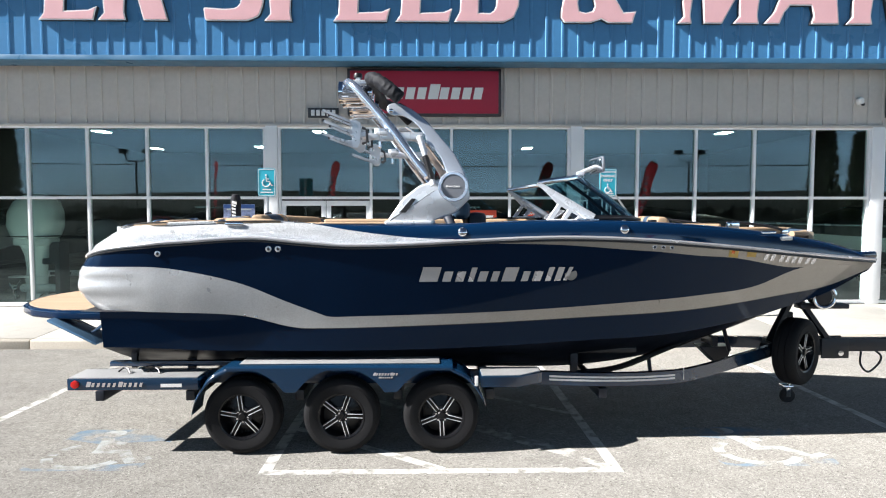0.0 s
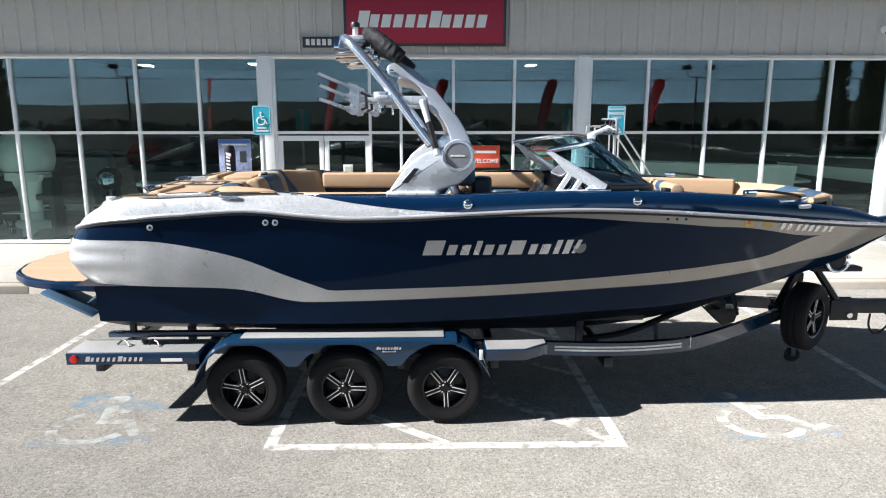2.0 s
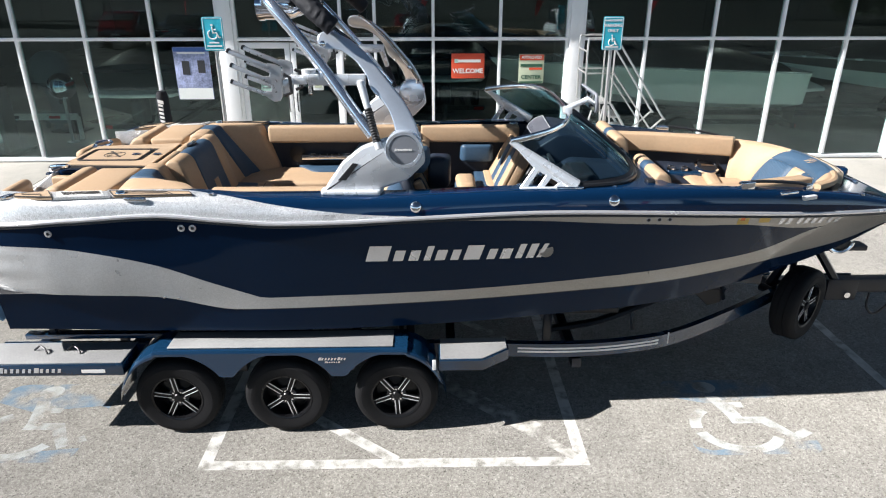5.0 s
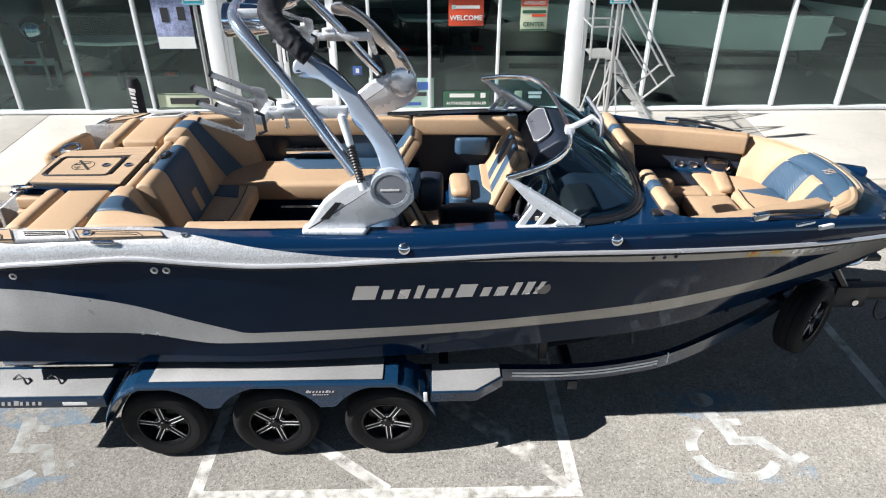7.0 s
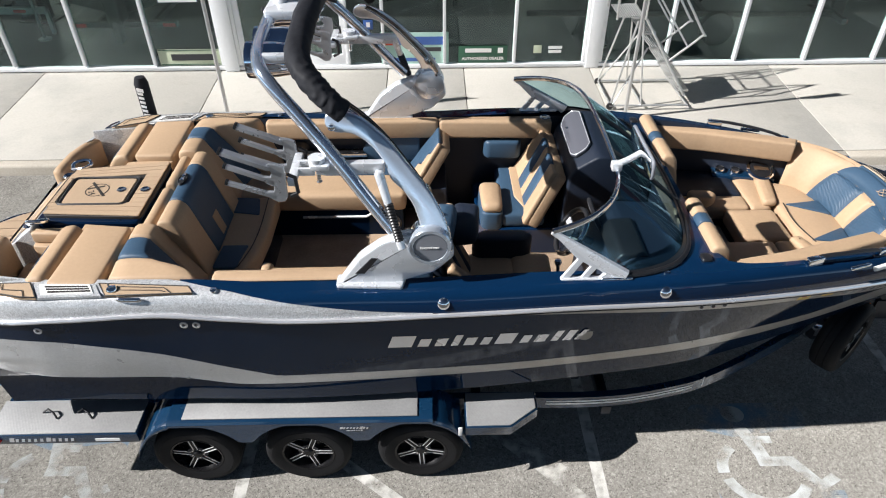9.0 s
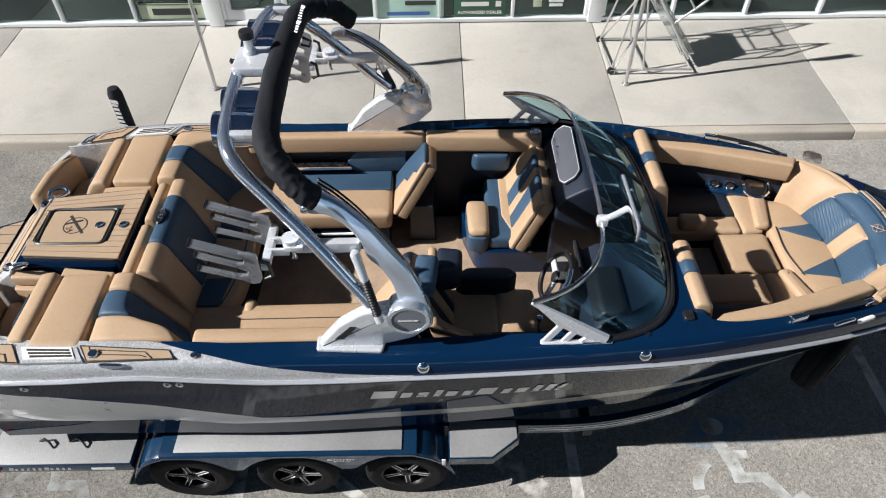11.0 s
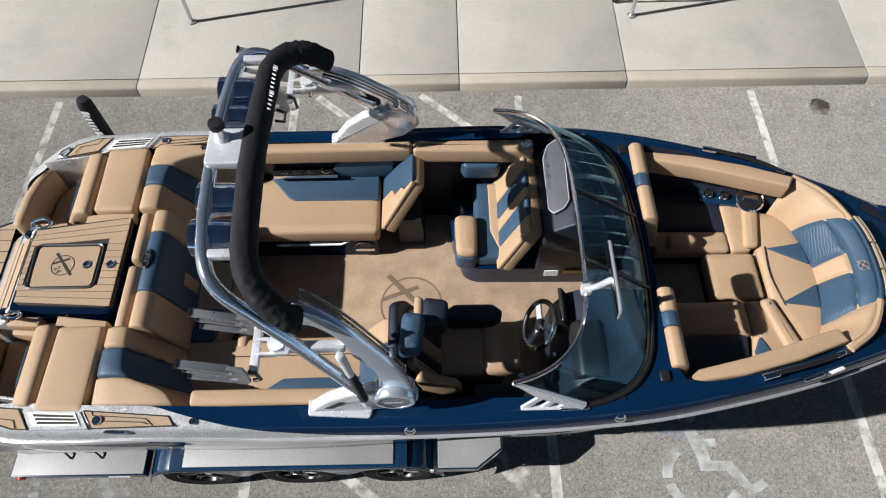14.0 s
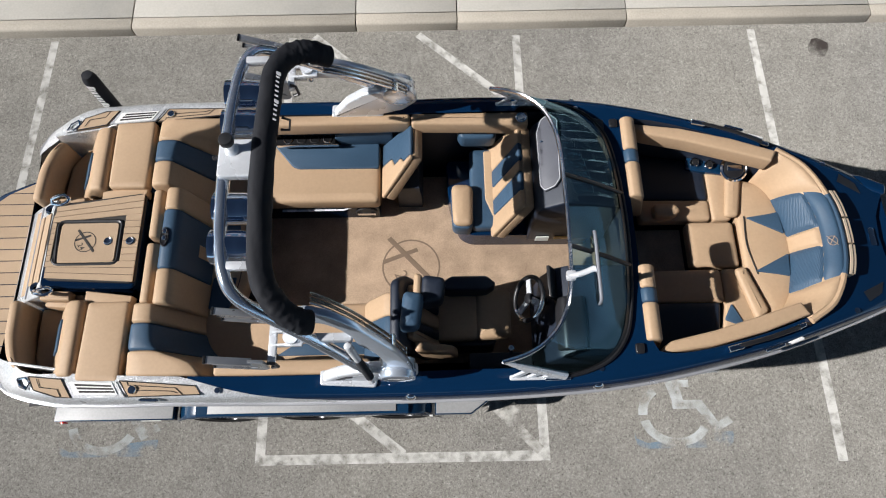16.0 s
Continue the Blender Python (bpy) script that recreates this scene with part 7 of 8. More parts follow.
# ---- small fittings on deck and hull ----
for s in (-1, 1):
    for x in (0.277, 1.694):
        q = part("docking_light", turned([(0.044, -0.02), (0.044, 0.01), (0.036, 0.024), (0.018, 0.034), (0, 0.035)], 20, pose(x, s * (f_half(x) - 0.028), f_deck(x) - 0.075, 70 if s < 0 else -70)), M_chrome, boat, "chrome deck light")
    part("deck_tag", boxes(((0.355, s * 1.268, 1.985), (0.035, 0.012, 0.02), 0.003)), M_white, boat)
    part("deck_screw", turned([(0.02, 0), (0.02, 0.008), (0, 0.012)], 14, pose(1.716, s * 1.13, f_deck(1.716))), M_chrome, boat)
    part("cleat", cushion([(1.28, s * 1.215), (1.48, s * 1.21), (1.48, s * 1.175), (1.28, s * 1.18)], 2.05, 2.075, 0.01, 0, 0.015), M_chrome, boat, "polished pop-up cleat")
    part("deck_pad", cushion([(1.99, s * 0.94), (2.06, s * 0.94), (2.06, s * 1.02), (1.99, s * 1.02)], 2.03, 2.06, 0.01, 0, 0.02), M_black, boat)
    gr = smooth_path([(2.74, s * 0.985, 1.985), (2.80, s * 0.97, 2.03), (3.05, s * 0.905, 2.01), (3.28, s * 0.83, 1.97), (3.35, s * 0.80, 1.925)], 6)
    g_ = part("grab_rail", tube(bmesh.new(), gr, 0.018, 8, 0.7), M_black, boat, "black bow grab rail with bright ends")
    part("rail_end", cushion([(2.70, s * 0.975), (2.82, s * 0.945), (2.83, s * 0.99), (2.71, s * 1.02)], 1.97, 2.04, 0.012, 0, 0.012), M_chrome, g_)
    part("rail_end", cushion([(3.30, s * 0.80), (3.37, s * 0.775), (3.38, s * 0.81), (3.31, s * 0.84)], 1.91, 1.965, 0.01, 0, 0.01), M_chrome, g_)
    part("cleat", cushion([(3.02, s * 0.985), (3.18, s * 0.935), (3.19, s * 0.96), (3.03, s * 1.01)], 1.93, 1.955, 0.01, 0, 0.012), M_chrome, boat, "polished pop-up cleat")
    part("nav_lamp", cushion([(3.23, s * 0.92), (3.36, s * 0.875), (3.38, s * 0.90), (3.25, s * 0.945)], 1.865, 1.90, 0.01, 0, 0.02), M_white, boat, "pale oval bow lamp")
    part("bow_cap", turned([(0.024, 0), (0.024, 0.012), (0, 0.018)], 14, pose(3.88, s * 0.66, f_deck(3.88) - 0.005)), M_chrome, boat)
    fit_ = ((-2.33, 1.775), (-1.385, 1.815), (-1.305, 1.815))
    for x, z in fit_:
        o = part("drain_fitting", turned([(0.026, 0), (0.026, 0.006), (0.014, 0.008), (0.012, -0.004), (0, -0.004)], 18, pose(x, s * (hull_half(x, z) + 0.001), z, 90 if s < 0 else -90)), M_rail, boat, "round hull fitting")
        part("drain_hole", turned([(0.012, 0.0035), (0.010, 0.005), (0, 0.005)], 12, pose(x, s * (hull_half(x, z) + 0.001), z, 90 if s < 0 else -90)), M_black, o)
    for i in range(3):
        x, z = 1.97 + 0.082 * i, 1.822 - 0.003 * i
        o = part("vent_ring", turned([(0.019, 0), (0.019, 0.004), (0.013, 0.005), (0, 0.002)], 14, pose(x, s * (hull_half(x, z) + 0.001), z, 90 if s < 0 else -90)), M_rail, boat)
        part("vent_hole", turned([(0.013, 0.003), (0.012, 0.006), (0, 0.006)], 12, pose(x, s * (hull_half(x, z) + 0.001), z, 90 if s < 0 else -90)), M_black, o)
    for i in range(2):
        x, z = -1.62 + 0.10 * i, 1.232 - 0.012 * i
        part("spray_nozzle", boxes(((x, s * (hull_half(x, z) + 0.006), z), (0.025, 0.012, 0.012), 0.003)), M_chrome, boat)

    def on_side(x, z, lift=0.003):
        return Vector((x, s * (hull_half(x, z) + lift), z))

    def side_quad(x0, x1, z0, z1, lean=0.0, lift=0.003, drop=0.0):
        """A flat mark laid on the hull side."""
        bm = bmesh.new()
        k = 4
        lo = [bm.verts.new(on_side(x0 + (x1 - x0) * i / k, z0 + drop * i / k, lift)) for i in range(k + 1)]
        hi_ = [bm.verts.new(on_side(x0 + (x1 - x0) * i / k + lean * (z1 - z0), z1 + drop * i / k, lift)) for i in range(k + 1)]
        for i in range(k):
            bm.faces.new((lo[i], lo[i + 1], hi_[i + 1], hi_[i]))
        return bm
    # the maker's name as plain slanted silver marks
    part("hull_mark", side_quad(-0.10, 0.06, 1.525, 1.655, 0.3), M_rail, boat, "slanted silver mark on the hull")
    xx = 0.10
    for i, w in enumerate((0.092, 0.09, 0.06, 0.092, 0.075, 0.15, 0.075, 0.095, 0.06, 0.07)):
        tall = i in (2, 5, 8, 9)
        part("hull_mark", side_quad(xx, xx + w * 0.8, 1.525, 1.65 if tall else 1.615, 0.3), M_rail, boat)
        xx += w + 0.022
    em = part("hull_emblem", turned([(0.055, 0), (0.053, 0.004), (0, 0.004)], 24, pose(1.235, s * (hull_half(1.235, 1.585) + 0.001), 1.585, 90 if s < 0 else -90)), M_taupe, boat, "round taupe emblem with a silver slash")
    part("emblem_slash", side_quad(1.165, 1.20, 1.53, 1.65, 0.45, 0.007), M_rail, em)
    # registration as plain bars, and its two stickers
    for x, m_ in ((2.70, M_amber), (2.885, M_gold)):
        st = part("sticker", side_quad(x, x + 0.095, 1.722, 1.795, 0.0, 0.003, -0.008), M_gold, boat, "yellow hull sticker")
        part("sticker_seal", side_quad(x + 0.02, x + 0.055, 1.757, 1.783, 0, 0.005, -0.004), m_, st)
    for i in range(8):
        x = 3.065 + 0.070 * i + (0.03 if i > 1 else 0) + (0.02 if i > 5 else 0)
        part("registration_bar", side_quad(x, x + 0.042, 1.690 - 0.10 * (x - 3.02), 1.750 - 0.10 * (x - 3.02), 0.25, 0.004), M_rail, boat)
for ta, tz in ((0.29, 0.42), (0.43, 0.55), (0.56, 0.70)):
    secs = []
    for k in range(7):
        q = arc_at(outer_b, ta + (tz - ta) * k / 6)
        secs.append([(q.x + 0.045, q.y, 1.80), (q.x + 0.045, q.y, 1.932), (q.x + 0.095, q.y, 1.922), (q.x + 0.10, q.y, 1.78)])
    tp = part("bow_tread", lofted(secs), M_paleteak, boat, "pale tan tread strip at the bow", sharp=30)
    part("tread_line", tube(bmesh.new(), [Vector(c[1]).lerp(Vector(c[2]), 0.5) + Vector((0, 0, 0.001)) for c in secs], 0.004, 5), M_seam, tp)
part("bow_chock", boxes(((4.20, 0.0, f_deck(4.2) + 0.004), (0.05, 0.16, 0.02), 0.006)), M_chrome, boat)
for s in (-1, 1):
    part("bow_intake", filled([(3.98, s * 0.50), (4.20, s * 0.40), (4.16, s * 0.50), (4.02, s * 0.58)], [], lambda x, y: f_deck(x) + 0.006), M_black, boat)

# ---- the trailer ----
trailer = thing("boat_trailer", (0, YC, 0), "dark blue triple-axle boat trailer with tread-plate steps", "trailer")
RW = 0.338


def wheel(parent, m, name="wheel"):
    """Tyre with grooves and shoulder, black rim with five split bright spokes; the outer face looks along local -y."""
    turn = m @ pose(0, 0, 0, 90)  # local z of the lathe points to -y
    tyre = part("tyre", turned([(0.20, -0.10), (0.255, -0.113), (0.30, -0.108), (0.327, -0.088), (0.336, -0.06), (0.336, -0.035), (0.328, -0.033), (0.328, -0.027), (0.338, -0.025), (0.338, 0.025), (0.328, 0.027), (0.328, 0.033), (0.336, 0.035), (0.336, 0.06), (0.327, 0.088), (0.30, 0.108), (0.285, 0.110), (0.283, 0.113), (0.255, 0.113), (0.20, 0.10)], 48, turn, False), M_rubber, parent, "black trailer tyre")
    rim = part("rim", turned([(0.0, 0.045), (0.06, 0.05), (0.12, 0.03), (0.165, 0.02), (0.185, 0.06), (0.19, 0.098), (0.204, 0.104), (0.207, 0.09), (0.2, -0.09), (0.0, -0.09)], 32, turn), M_rimblack, parent, "gloss black alloy rim")
    for k in range(5):
        r = turn @ Matrix.Rotation(radians(90 + 72 * k), 4, "Z")
        part("spoke", boxes(((0.112, 0.0, 0.062), (0.165, 0.052, 0.03), 0.008, r)), M_rimblack, rim)
        for d in (-0.016, 0.016):
            part("spoke_face", boxes(((0.122, d, 0.0785), (0.142, 0.0070, 0.006), 0.002, r)), M_machined, rim, "bright machined spoke edge")
    part("hub_cap", turned([(0.036, 0.06), (0.036, 0.085), (0.028, 0.095), (0.0, 0.097)], 18, turn), M_rimblack, rim)
    for k in range(5):
        part("lug_nut", turned([(0.009, 0.0), (0.009, 0.02), (0.0, 0.022)], 6, turn @ Matrix.Rotation(radians(54 + 72 * k), 4, "Z") @ Matrix.Translation((0.05, 0, 0.06))), M_chrome, rim)
    return tyre


for k, x in enumerate((-1.655, -0.785, 0.095)):
    for s in (-1, 1):
        w = part("wheel", turned([(0.08, -0.1), (0.08, 0.1)], 12, pose(x, s * 1.13, RW, 90)), M_trailer_dark, trailer)
        wheel(w, pose(x, s * 1.155, RW, 0, (-8, 20, 33)[k], 0 if s < 0 else 180))
    part("axle", pipe([(x, -1.0, RW), (x, 1.0, RW)], 0.035, 8), M_trailer_dark, trailer)

# fenders: a flat top rounded down at both ends, scalloped over each wheel
FE = [(-2.08, 0.36), (-2.06, 0.47), (-2.0, 0.60), (-1.90, 0.72), (-1.76, 0.79), (-1.6, 0.806)] + [(0.02, 0.806), (0.18, 0.79), (0.32, 0.72), (0.42, 0.60), (0.48, 0.47), (0.50, 0.36)]
FE = [tuple(p) for p in smooth_path(FE, 4)]


for s in (-1, 1):
    y0, y1 = s * 0.99, s * 1.30
    fe = part("fender", grid([[(x, y, z - dz) for x, z in FE] for y, dz in ((y0, 0.0), (s * 1.26, 0.0), (s * 1.288, 0.012), (y1, 0.035))]), M_trailer, trailer, "blue steel fender over three wheels")
    xs_f = np.linspace(-2.03, 0.45, 100)
    fz = [float(np.interp(x, [p[0] for p in FE], [p[1] for p in FE])) for x in xs_f]

    def low(x, z):
        d = min(abs(x - c) for c in (-1.655, -0.785, 0.095))
        arch = RW + math.sqrt(max(0.0, 0.455 ** 2 - min(d, 0.455) ** 2))
        return min(z - 0.05, max(0.565, arch - 0.02))
    part("fender_skirt", grid([[(x, y1, z - 0.03) for x, z in zip(xs_f, fz)], [(x, y1, low(x, z)) for x, z in zip(xs_f, fz)], [(x, y1 - s * 0.02, low(x, z)) for x, z in zip(xs_f, fz)]]), M_trailer, fe)
    part("tread_plate", boxes(((-0.79, s * 1.145, 0.812), (1.74, 0.25, 0.008), 0.003)), M_plate, fe, "silver tread plate on the fender")
    if s < 0:
        mark_row("decal_mark", fe, 0.22, 0.026, 9, M_rail, pose(-0.50, -1.302, 0.712), 0.45, 0.4, 0.002)
        mark_row("decal_mark", fe, 0.12, 0.014, 7, M_rail, pose(-0.45, -1.302, 0.688), 0.45, 0.4, 0.002)
    # rear and front steps
    rs = part("rear_step", boxes(((-2.57, s * 1.135, 0.645), (1.12, 0.33, 0.10), 0.006)), M_trailer, trailer, "blue rear step with tread plate")
    part("tread_plate", boxes(((-2.57, s * 1.135, 0.70), (1.10, 0.31, 0.010), 0.003)), M_plate, rs)
    for xx in (-2.78, -2.52):
        part("tie_down", pipe([(xx, s * 1.10, 0.71), (xx + 0.05, s * 1.10, 0.75), (xx + 0.10, s * 1.13, 0.74), (xx + 0.13, s * 1.16, 0.71)], 0.008, 6), M_black, rs, "black tie-down hook")
    fs = part("front_step", plate([(0.44, s * 0.97), (0.44, s * 1.30), (0.78, s * 1.30), (1.00, s * 1.14), (1.00, s * 0.97)], 0.60, 0.70, 0.006), M_trailer, trailer, "angled front step with tread plate")
    part("tread_plate", plate([(0.45, s * 0.98), (0.45, s * 1.29), (0.775, s * 1.29), (0.985, s * 1.135), (0.985, s * 0.98)], 0.699, 0.709, 0.003), M_plate, fs)
    part("side_light", boxes(((0.40, s * 1.305, 0.66), (0.03, 0.01, 0.09), 0.003)), M_white, trailer)
    rail = [(-3.10, s * 0.98, 0.64), (-2, s * 0.98, 0.64), (0.45, s * 0.98, 0.62), (1.5, s * 0.96, 0.585), (2.1, s * 0.86, 0.565), (2.55, s * 0.72, 0.575), (3.2, s * 0.42, 0.65), (3.75, s * 0.10, 0.70)]
    sm = smooth_path(rail, 6)
    rows = [[(p.x, p.y + s * dy, p.z + dz) for p in sm] for dy, dz in ((0.03, -0.06), (0.03, 0.06), (-0.03, 0.06), (-0.03, -0.06), (0.03, -0.06))]
    fr = part("frame_rail", grid(rows), M_trailer, trailer, "blue curved frame rail")
    sl = [p for p in sm if 1.03 < p.x < 2.36]
    for dz in (-0.018, 0.012):
        part("pinstripe", grid([[(p.x, p.y + s * 0.033, p.z + dz + h) for p in sl] for h in (0, 0.018)]), M_white, fr)
    part("bunk", boxes(((-0.3, s * 0.62, 0.79), (4.6, 0.12, 0.05), 0.01)), M_black, trailer, "carpeted bunk")
    for x in (-2.3, -1.2, 0.2, 1.4):
        part("bunk_bracket", boxes(((x, s * 0.62, 0.63), (0.07, 0.05, 0.34), 0.006)), M_trailer_dark, trailer)
    part("stern_post", boxes(((-2.72, s * 0.90, 0.82), (0.05, 0.05, 0.24), 0.006)), M_trailer_dark, trailer)
    part("tie_bar", boxes(((-2.35, s * 0.92, 0.745), (1.15, 0.08, 0.045), 0.008)), M_trailer, trailer)
for x in (-3.02, -2.2, -1.2, -0.3, 0.55, 1.6):
    part("cross_member", boxes(((x, 0, 0.45), (0.08, 1.94, 0.09), 0.006)), M_trailer_dark, trailer)
part("tail_lamp", turned([(0.035, 0), (0.033, 0.012), (0, 0.018)], 18, pose(-3.06, -1.302, 0.648, 90)), M_redlens, trailer, "round red marker lamp")
mark_row("name_mark", trailer, 0.50, 0.045, 11, M_rail, pose(-2.97, -1.3015, 0.625), 0.5, 0.3, 0.003)
part("reflector", boxes(((-2.24, -1.302, 0.635), (0.18, 0.004, 0.028))), M_white, trailer)
# tongue, winch post, spare wheel, jack
tongue = part("tongue", boxes(((4.45, 0, 0.70), (1.7, 0.11, 0.14), 0.008)), M_trailer_dark, trailer, "dark folding tongue")
part("coupler", boxes(((5.45, 0, 0.71), (0.4, 0.1, 0.12), 0.02)), M_trailer_dark, tongue)
part("hinge_plate", boxes(((4.33, -0.07, 0.67), (0.30, 0.02, 0.22), 0.01), ((4.33, 0.07, 0.67), (0.30, 0.02, 0.22), 0.01)), M_trailer_dark, tongue)
part("hinge_bolt", turned([(0.03, 0), (0.03, 0.02), (0, 0.022)], 10, pose(4.38, -0.08, 0.62, 90)), M_chrome, tongue)
part("side_marker", turned([(0.03, 0), (0.028, 0.012), (0, 0.016)], 16, pose(4.13, -0.058, 0.71, 90)), M_amber, tongue, "amber marker lamp")
loopc = [(4.62, -0.06, 0.63), (4.60, -0.09, 0.5), (4.68, -0.1, 0.42), (4.80, -0.08, 0.50), (4.84, -0.06, 0.58), (4.78, -0.05, 0.64)]
part("breakaway_cable", pipe(loopc, 0.012, 6, 1, (0, 0, 1), 5), M_black, tongue)
win = part("winch_post", pipe([(3.62, -0.06, 0.74), (3.86, -0.03, 1.20)], 0.045, 6), M_trailer_dark, trailer, "dark winch post")
part("post_brace", pipe([(4.28, -0.03, 0.74), (3.97, -0.03, 1.16)], 0.04, 6), M_trailer_dark, win)
part("winch_arm", boxes(((4.16, -0.08, 1.13), (0.52, 0.14, 0.05), 0.01)), M_trailer_dark, win)
part("winch", turned([(0.09, -0.08), (0.105, -0.06), (0.105, 0.06), (0.09, 0.08), (0.05, 0.085), (0, 0.085)], 20, pose(4.10, -0.14, 1.245, 90)), M_black, win, "black winch in a silver housing")
part("winch_band", pipe([(4.10 + 0.115 * math.cos(a), -0.225, 1.245 + 0.115 * math.sin(a)) for a in [radians(10 + 340 * i / 20) for i in range(21)]], 0.020, 8), M_alu, win)
part("bow_roller", turned([(0.05, -0.1), (0.06, 0.0), (0.05, 0.1)], 14, pose(3.92, 0, 1.24, 90)), M_black, win)
sw = part("spare_wheel", turned([(0.05, -0.12), (0.05, 0.1)], 10, pose(3.70, -0.40, 0.72, 90, 0, 38)), M_trailer_dark, trailer, "spare wheel on its carrier")
wheel(sw, pose(3.71, -0.42, 0.72, 0, 15, 38))
part("spare_arm", pipe([(3.70, -0.40, 0.72), (3.55, -0.05, 0.70)], 0.04, 8), M_trailer_dark, sw)
jk = part("jack", pipe([(3.95, 0.16, 0.98), (3.97, 0.20, 0.24)], 0.03, 10), M_trailer_dark, trailer, "swivel jack with caster")
part("caster", turned([(0.0, -0.03), (0.075, -0.03), (0.088, 0.0), (0.075, 0.03), (0, 0.03)], 20, pose(4.0, 0.24, 0.075, 90)), M_black, jk)
part("caster_fork", boxes(((3.98, 0.22, 0.185), (0.11, 0.12, 0.03), 0.01), ((3.99, 0.195, 0.13), (0.05, 0.012, 0.13), 0.004), ((3.99, 0.285, 0.13), (0.05, 0.012, 0.13), 0.004)), M_chrome, jk, "bright caster fork")
part("jack_handle", boxes(((3.95, 0.16, 0.98), (0.07, 0.05, 0.10), 0.012)), M_black, jk)
part("keel_rest", boxes(((3.0, 0, 0.76), (0.06, 0.3, 0.10), 0.01)), M_trailer_dark, trailer)
for e in (-1, 1):  # front bunks run up under the forefoot
    part("front_bunk", pipe([(1.45, e * 0.52, 0.53), (1.9, e * 0.46, 0.575), (2.4, e * 0.42, 0.76), (3.02, e * 0.34, 0.97)], 0.045, 8, 0.6, (0, 0, 1), 4), M_black, trailer, "black carpeted front bunk")
    part("bunk_leg", pipe([(3.0, e * 0.34, 0.94), (3.08, e * 0.30, 0.70)], 0.02, 6), M_trailer_dark, trailer)
    part("bunk_leg", pipe([(2.2, e * 0.44, 0.66), (2.2, e * 0.5, 0.50)], 0.02, 6), M_trailer_dark, trailer)
part("keel_bracket", plate([(2.85, 0.70), (3.20, 0.70), (3.16, 0.56), (3.04, 0.52)], -0.10, 0.10, 0.006, XZ), M_trailer_dark, trailer)
part("emblem_mark", boxes(((2.415, -0.80, 0.585), (0.012, 0.004, 0.11), 0.001)), M_white, trailer)

# padded guide post
guide = part("guide_post", turned([(0.045, 0.60), (0.045, 1.7), (0.06, 1.72), (0.063, 2.28), (0.045, 2.335), (0.0, 2.345)], 18, pose(-2.43, 1.37, 0)), M_canvas, trailer, "black padded guide post with pale marks")
mark_row("guide_mark", guide, 0.42, 0.06, 10, M_white, pose(-2.46, 1.307, 1.84) @ pose(0, 0, 0, 0, 90, 0) @ pose(-0.42, 0, 0), 0.4)

# ---- rolling stairs by the shop window ----
M_galv = material("galvanised_tube", (0.62, 0.62, 0.61), 0.35, metal=0.7, var=0.1, scale=10)
lad = thing("rolling_stairs", (3.6, 12.6, 0.11), "grey steel rolling stairs with looped handrails", "ladder")
Y0, Y1 = -0.30, 0.32
for y in (Y0, Y1):
    part("stringer", pipe([(0.58, y, 0.16), (-0.22, y, 1.36)], 0.02, 8), M_galv, lad)
    part("base_tube", pipe([(-0.62, y * 1.5, 0.07), (0.62, y * 1.5, 0.07)], 0.017, 8), M_galv, lad)
    part("rear_leg", pipe([(-0.60, y * 1.5, 0.07), (-0.34, y, 1.34)], 0.016, 8), M_galv, lad)
    part("rear_leg", pipe([(-0.56, y * 1.5, 0.10), (-0.12, y * 0.9, 0.92)], 0.014, 8), M_galv, lad)
    part("front_leg", pipe([(-0.12, y * 1.5, 0.07), (-0.26, y, 1.34)], 0.014, 8), M_galv, lad)
    part("handrail", pipe([(-0.66, y, 1.36), (-0.68, y, 2.30), (-0.60, y, 2.40), (-0.24, y, 2.40), (-0.18, y, 2.34), (0.62, y, 1.20), (0.64, y, 1.10), (0.22, y, 0.72)], 0.017, 8, 1, (0, 1, 0), 4), M_galv, lad)
    part("mid_rail", pipe([(-0.68, y, 1.86), (-0.22, y, 1.86), (0.46, y, 0.96)], 0.014, 8), M_galv, lad)
    part("rail_post", pipe([(-0.24, y, 1.36), (-0.24, y, 2.40)], 0.015, 8), M_galv, lad)
    part("caster", turned([(0, -0.015), (0.055, -0.015), (0.06, 0), (0.055, 0.015), (0, 0.015)], 14, pose(-0.60, y * 1.5, 0.062, 90)), M_black, lad)
for x in (-0.60, -0.1, 0.60):
    part("base_bar", pipe([(x, Y0 * 1.5, 0.07), (x, Y1 * 1.5, 0.07)], 0.015, 8), M_galv, lad)
part("guard_bar", pipe([(-0.68, Y0, 2.2), (-0.68, Y1, 2.2)], 0.015, 8), M_galv, lad)
part("guard_bar", pipe([(-0.68, Y0, 1.86), (-0.68, Y1, 1.86)], 0.014, 8), M_galv, lad)
for i in range(6):
    f = i / 5
    cx, cz = 0.54 - 0.86 * f, 0.24 + 1.14 * f
    tread = part("tread", boxes(((cx, Y0 + 0.006, cz), (0.2, 0.012, 0.03), 0.003)), M_galv, lad)
    part("tread_end", boxes(((cx, Y1 - 0.006, cz), (0.2, 0.012, 0.03), 0.003)), M_galv, tread)
    for k in range(7 if i < 5 else 12):
        part("tread_bar", boxes(((cx - 0.10 + 0.033 * k - (0.19 if i == 5 else 0), 0.01, cz + 0.005), (0.019, Y1 - Y0 - 0.02, 0.012), 0.002)), M_galv, tread)

# ---- the showroom behind the glass ----


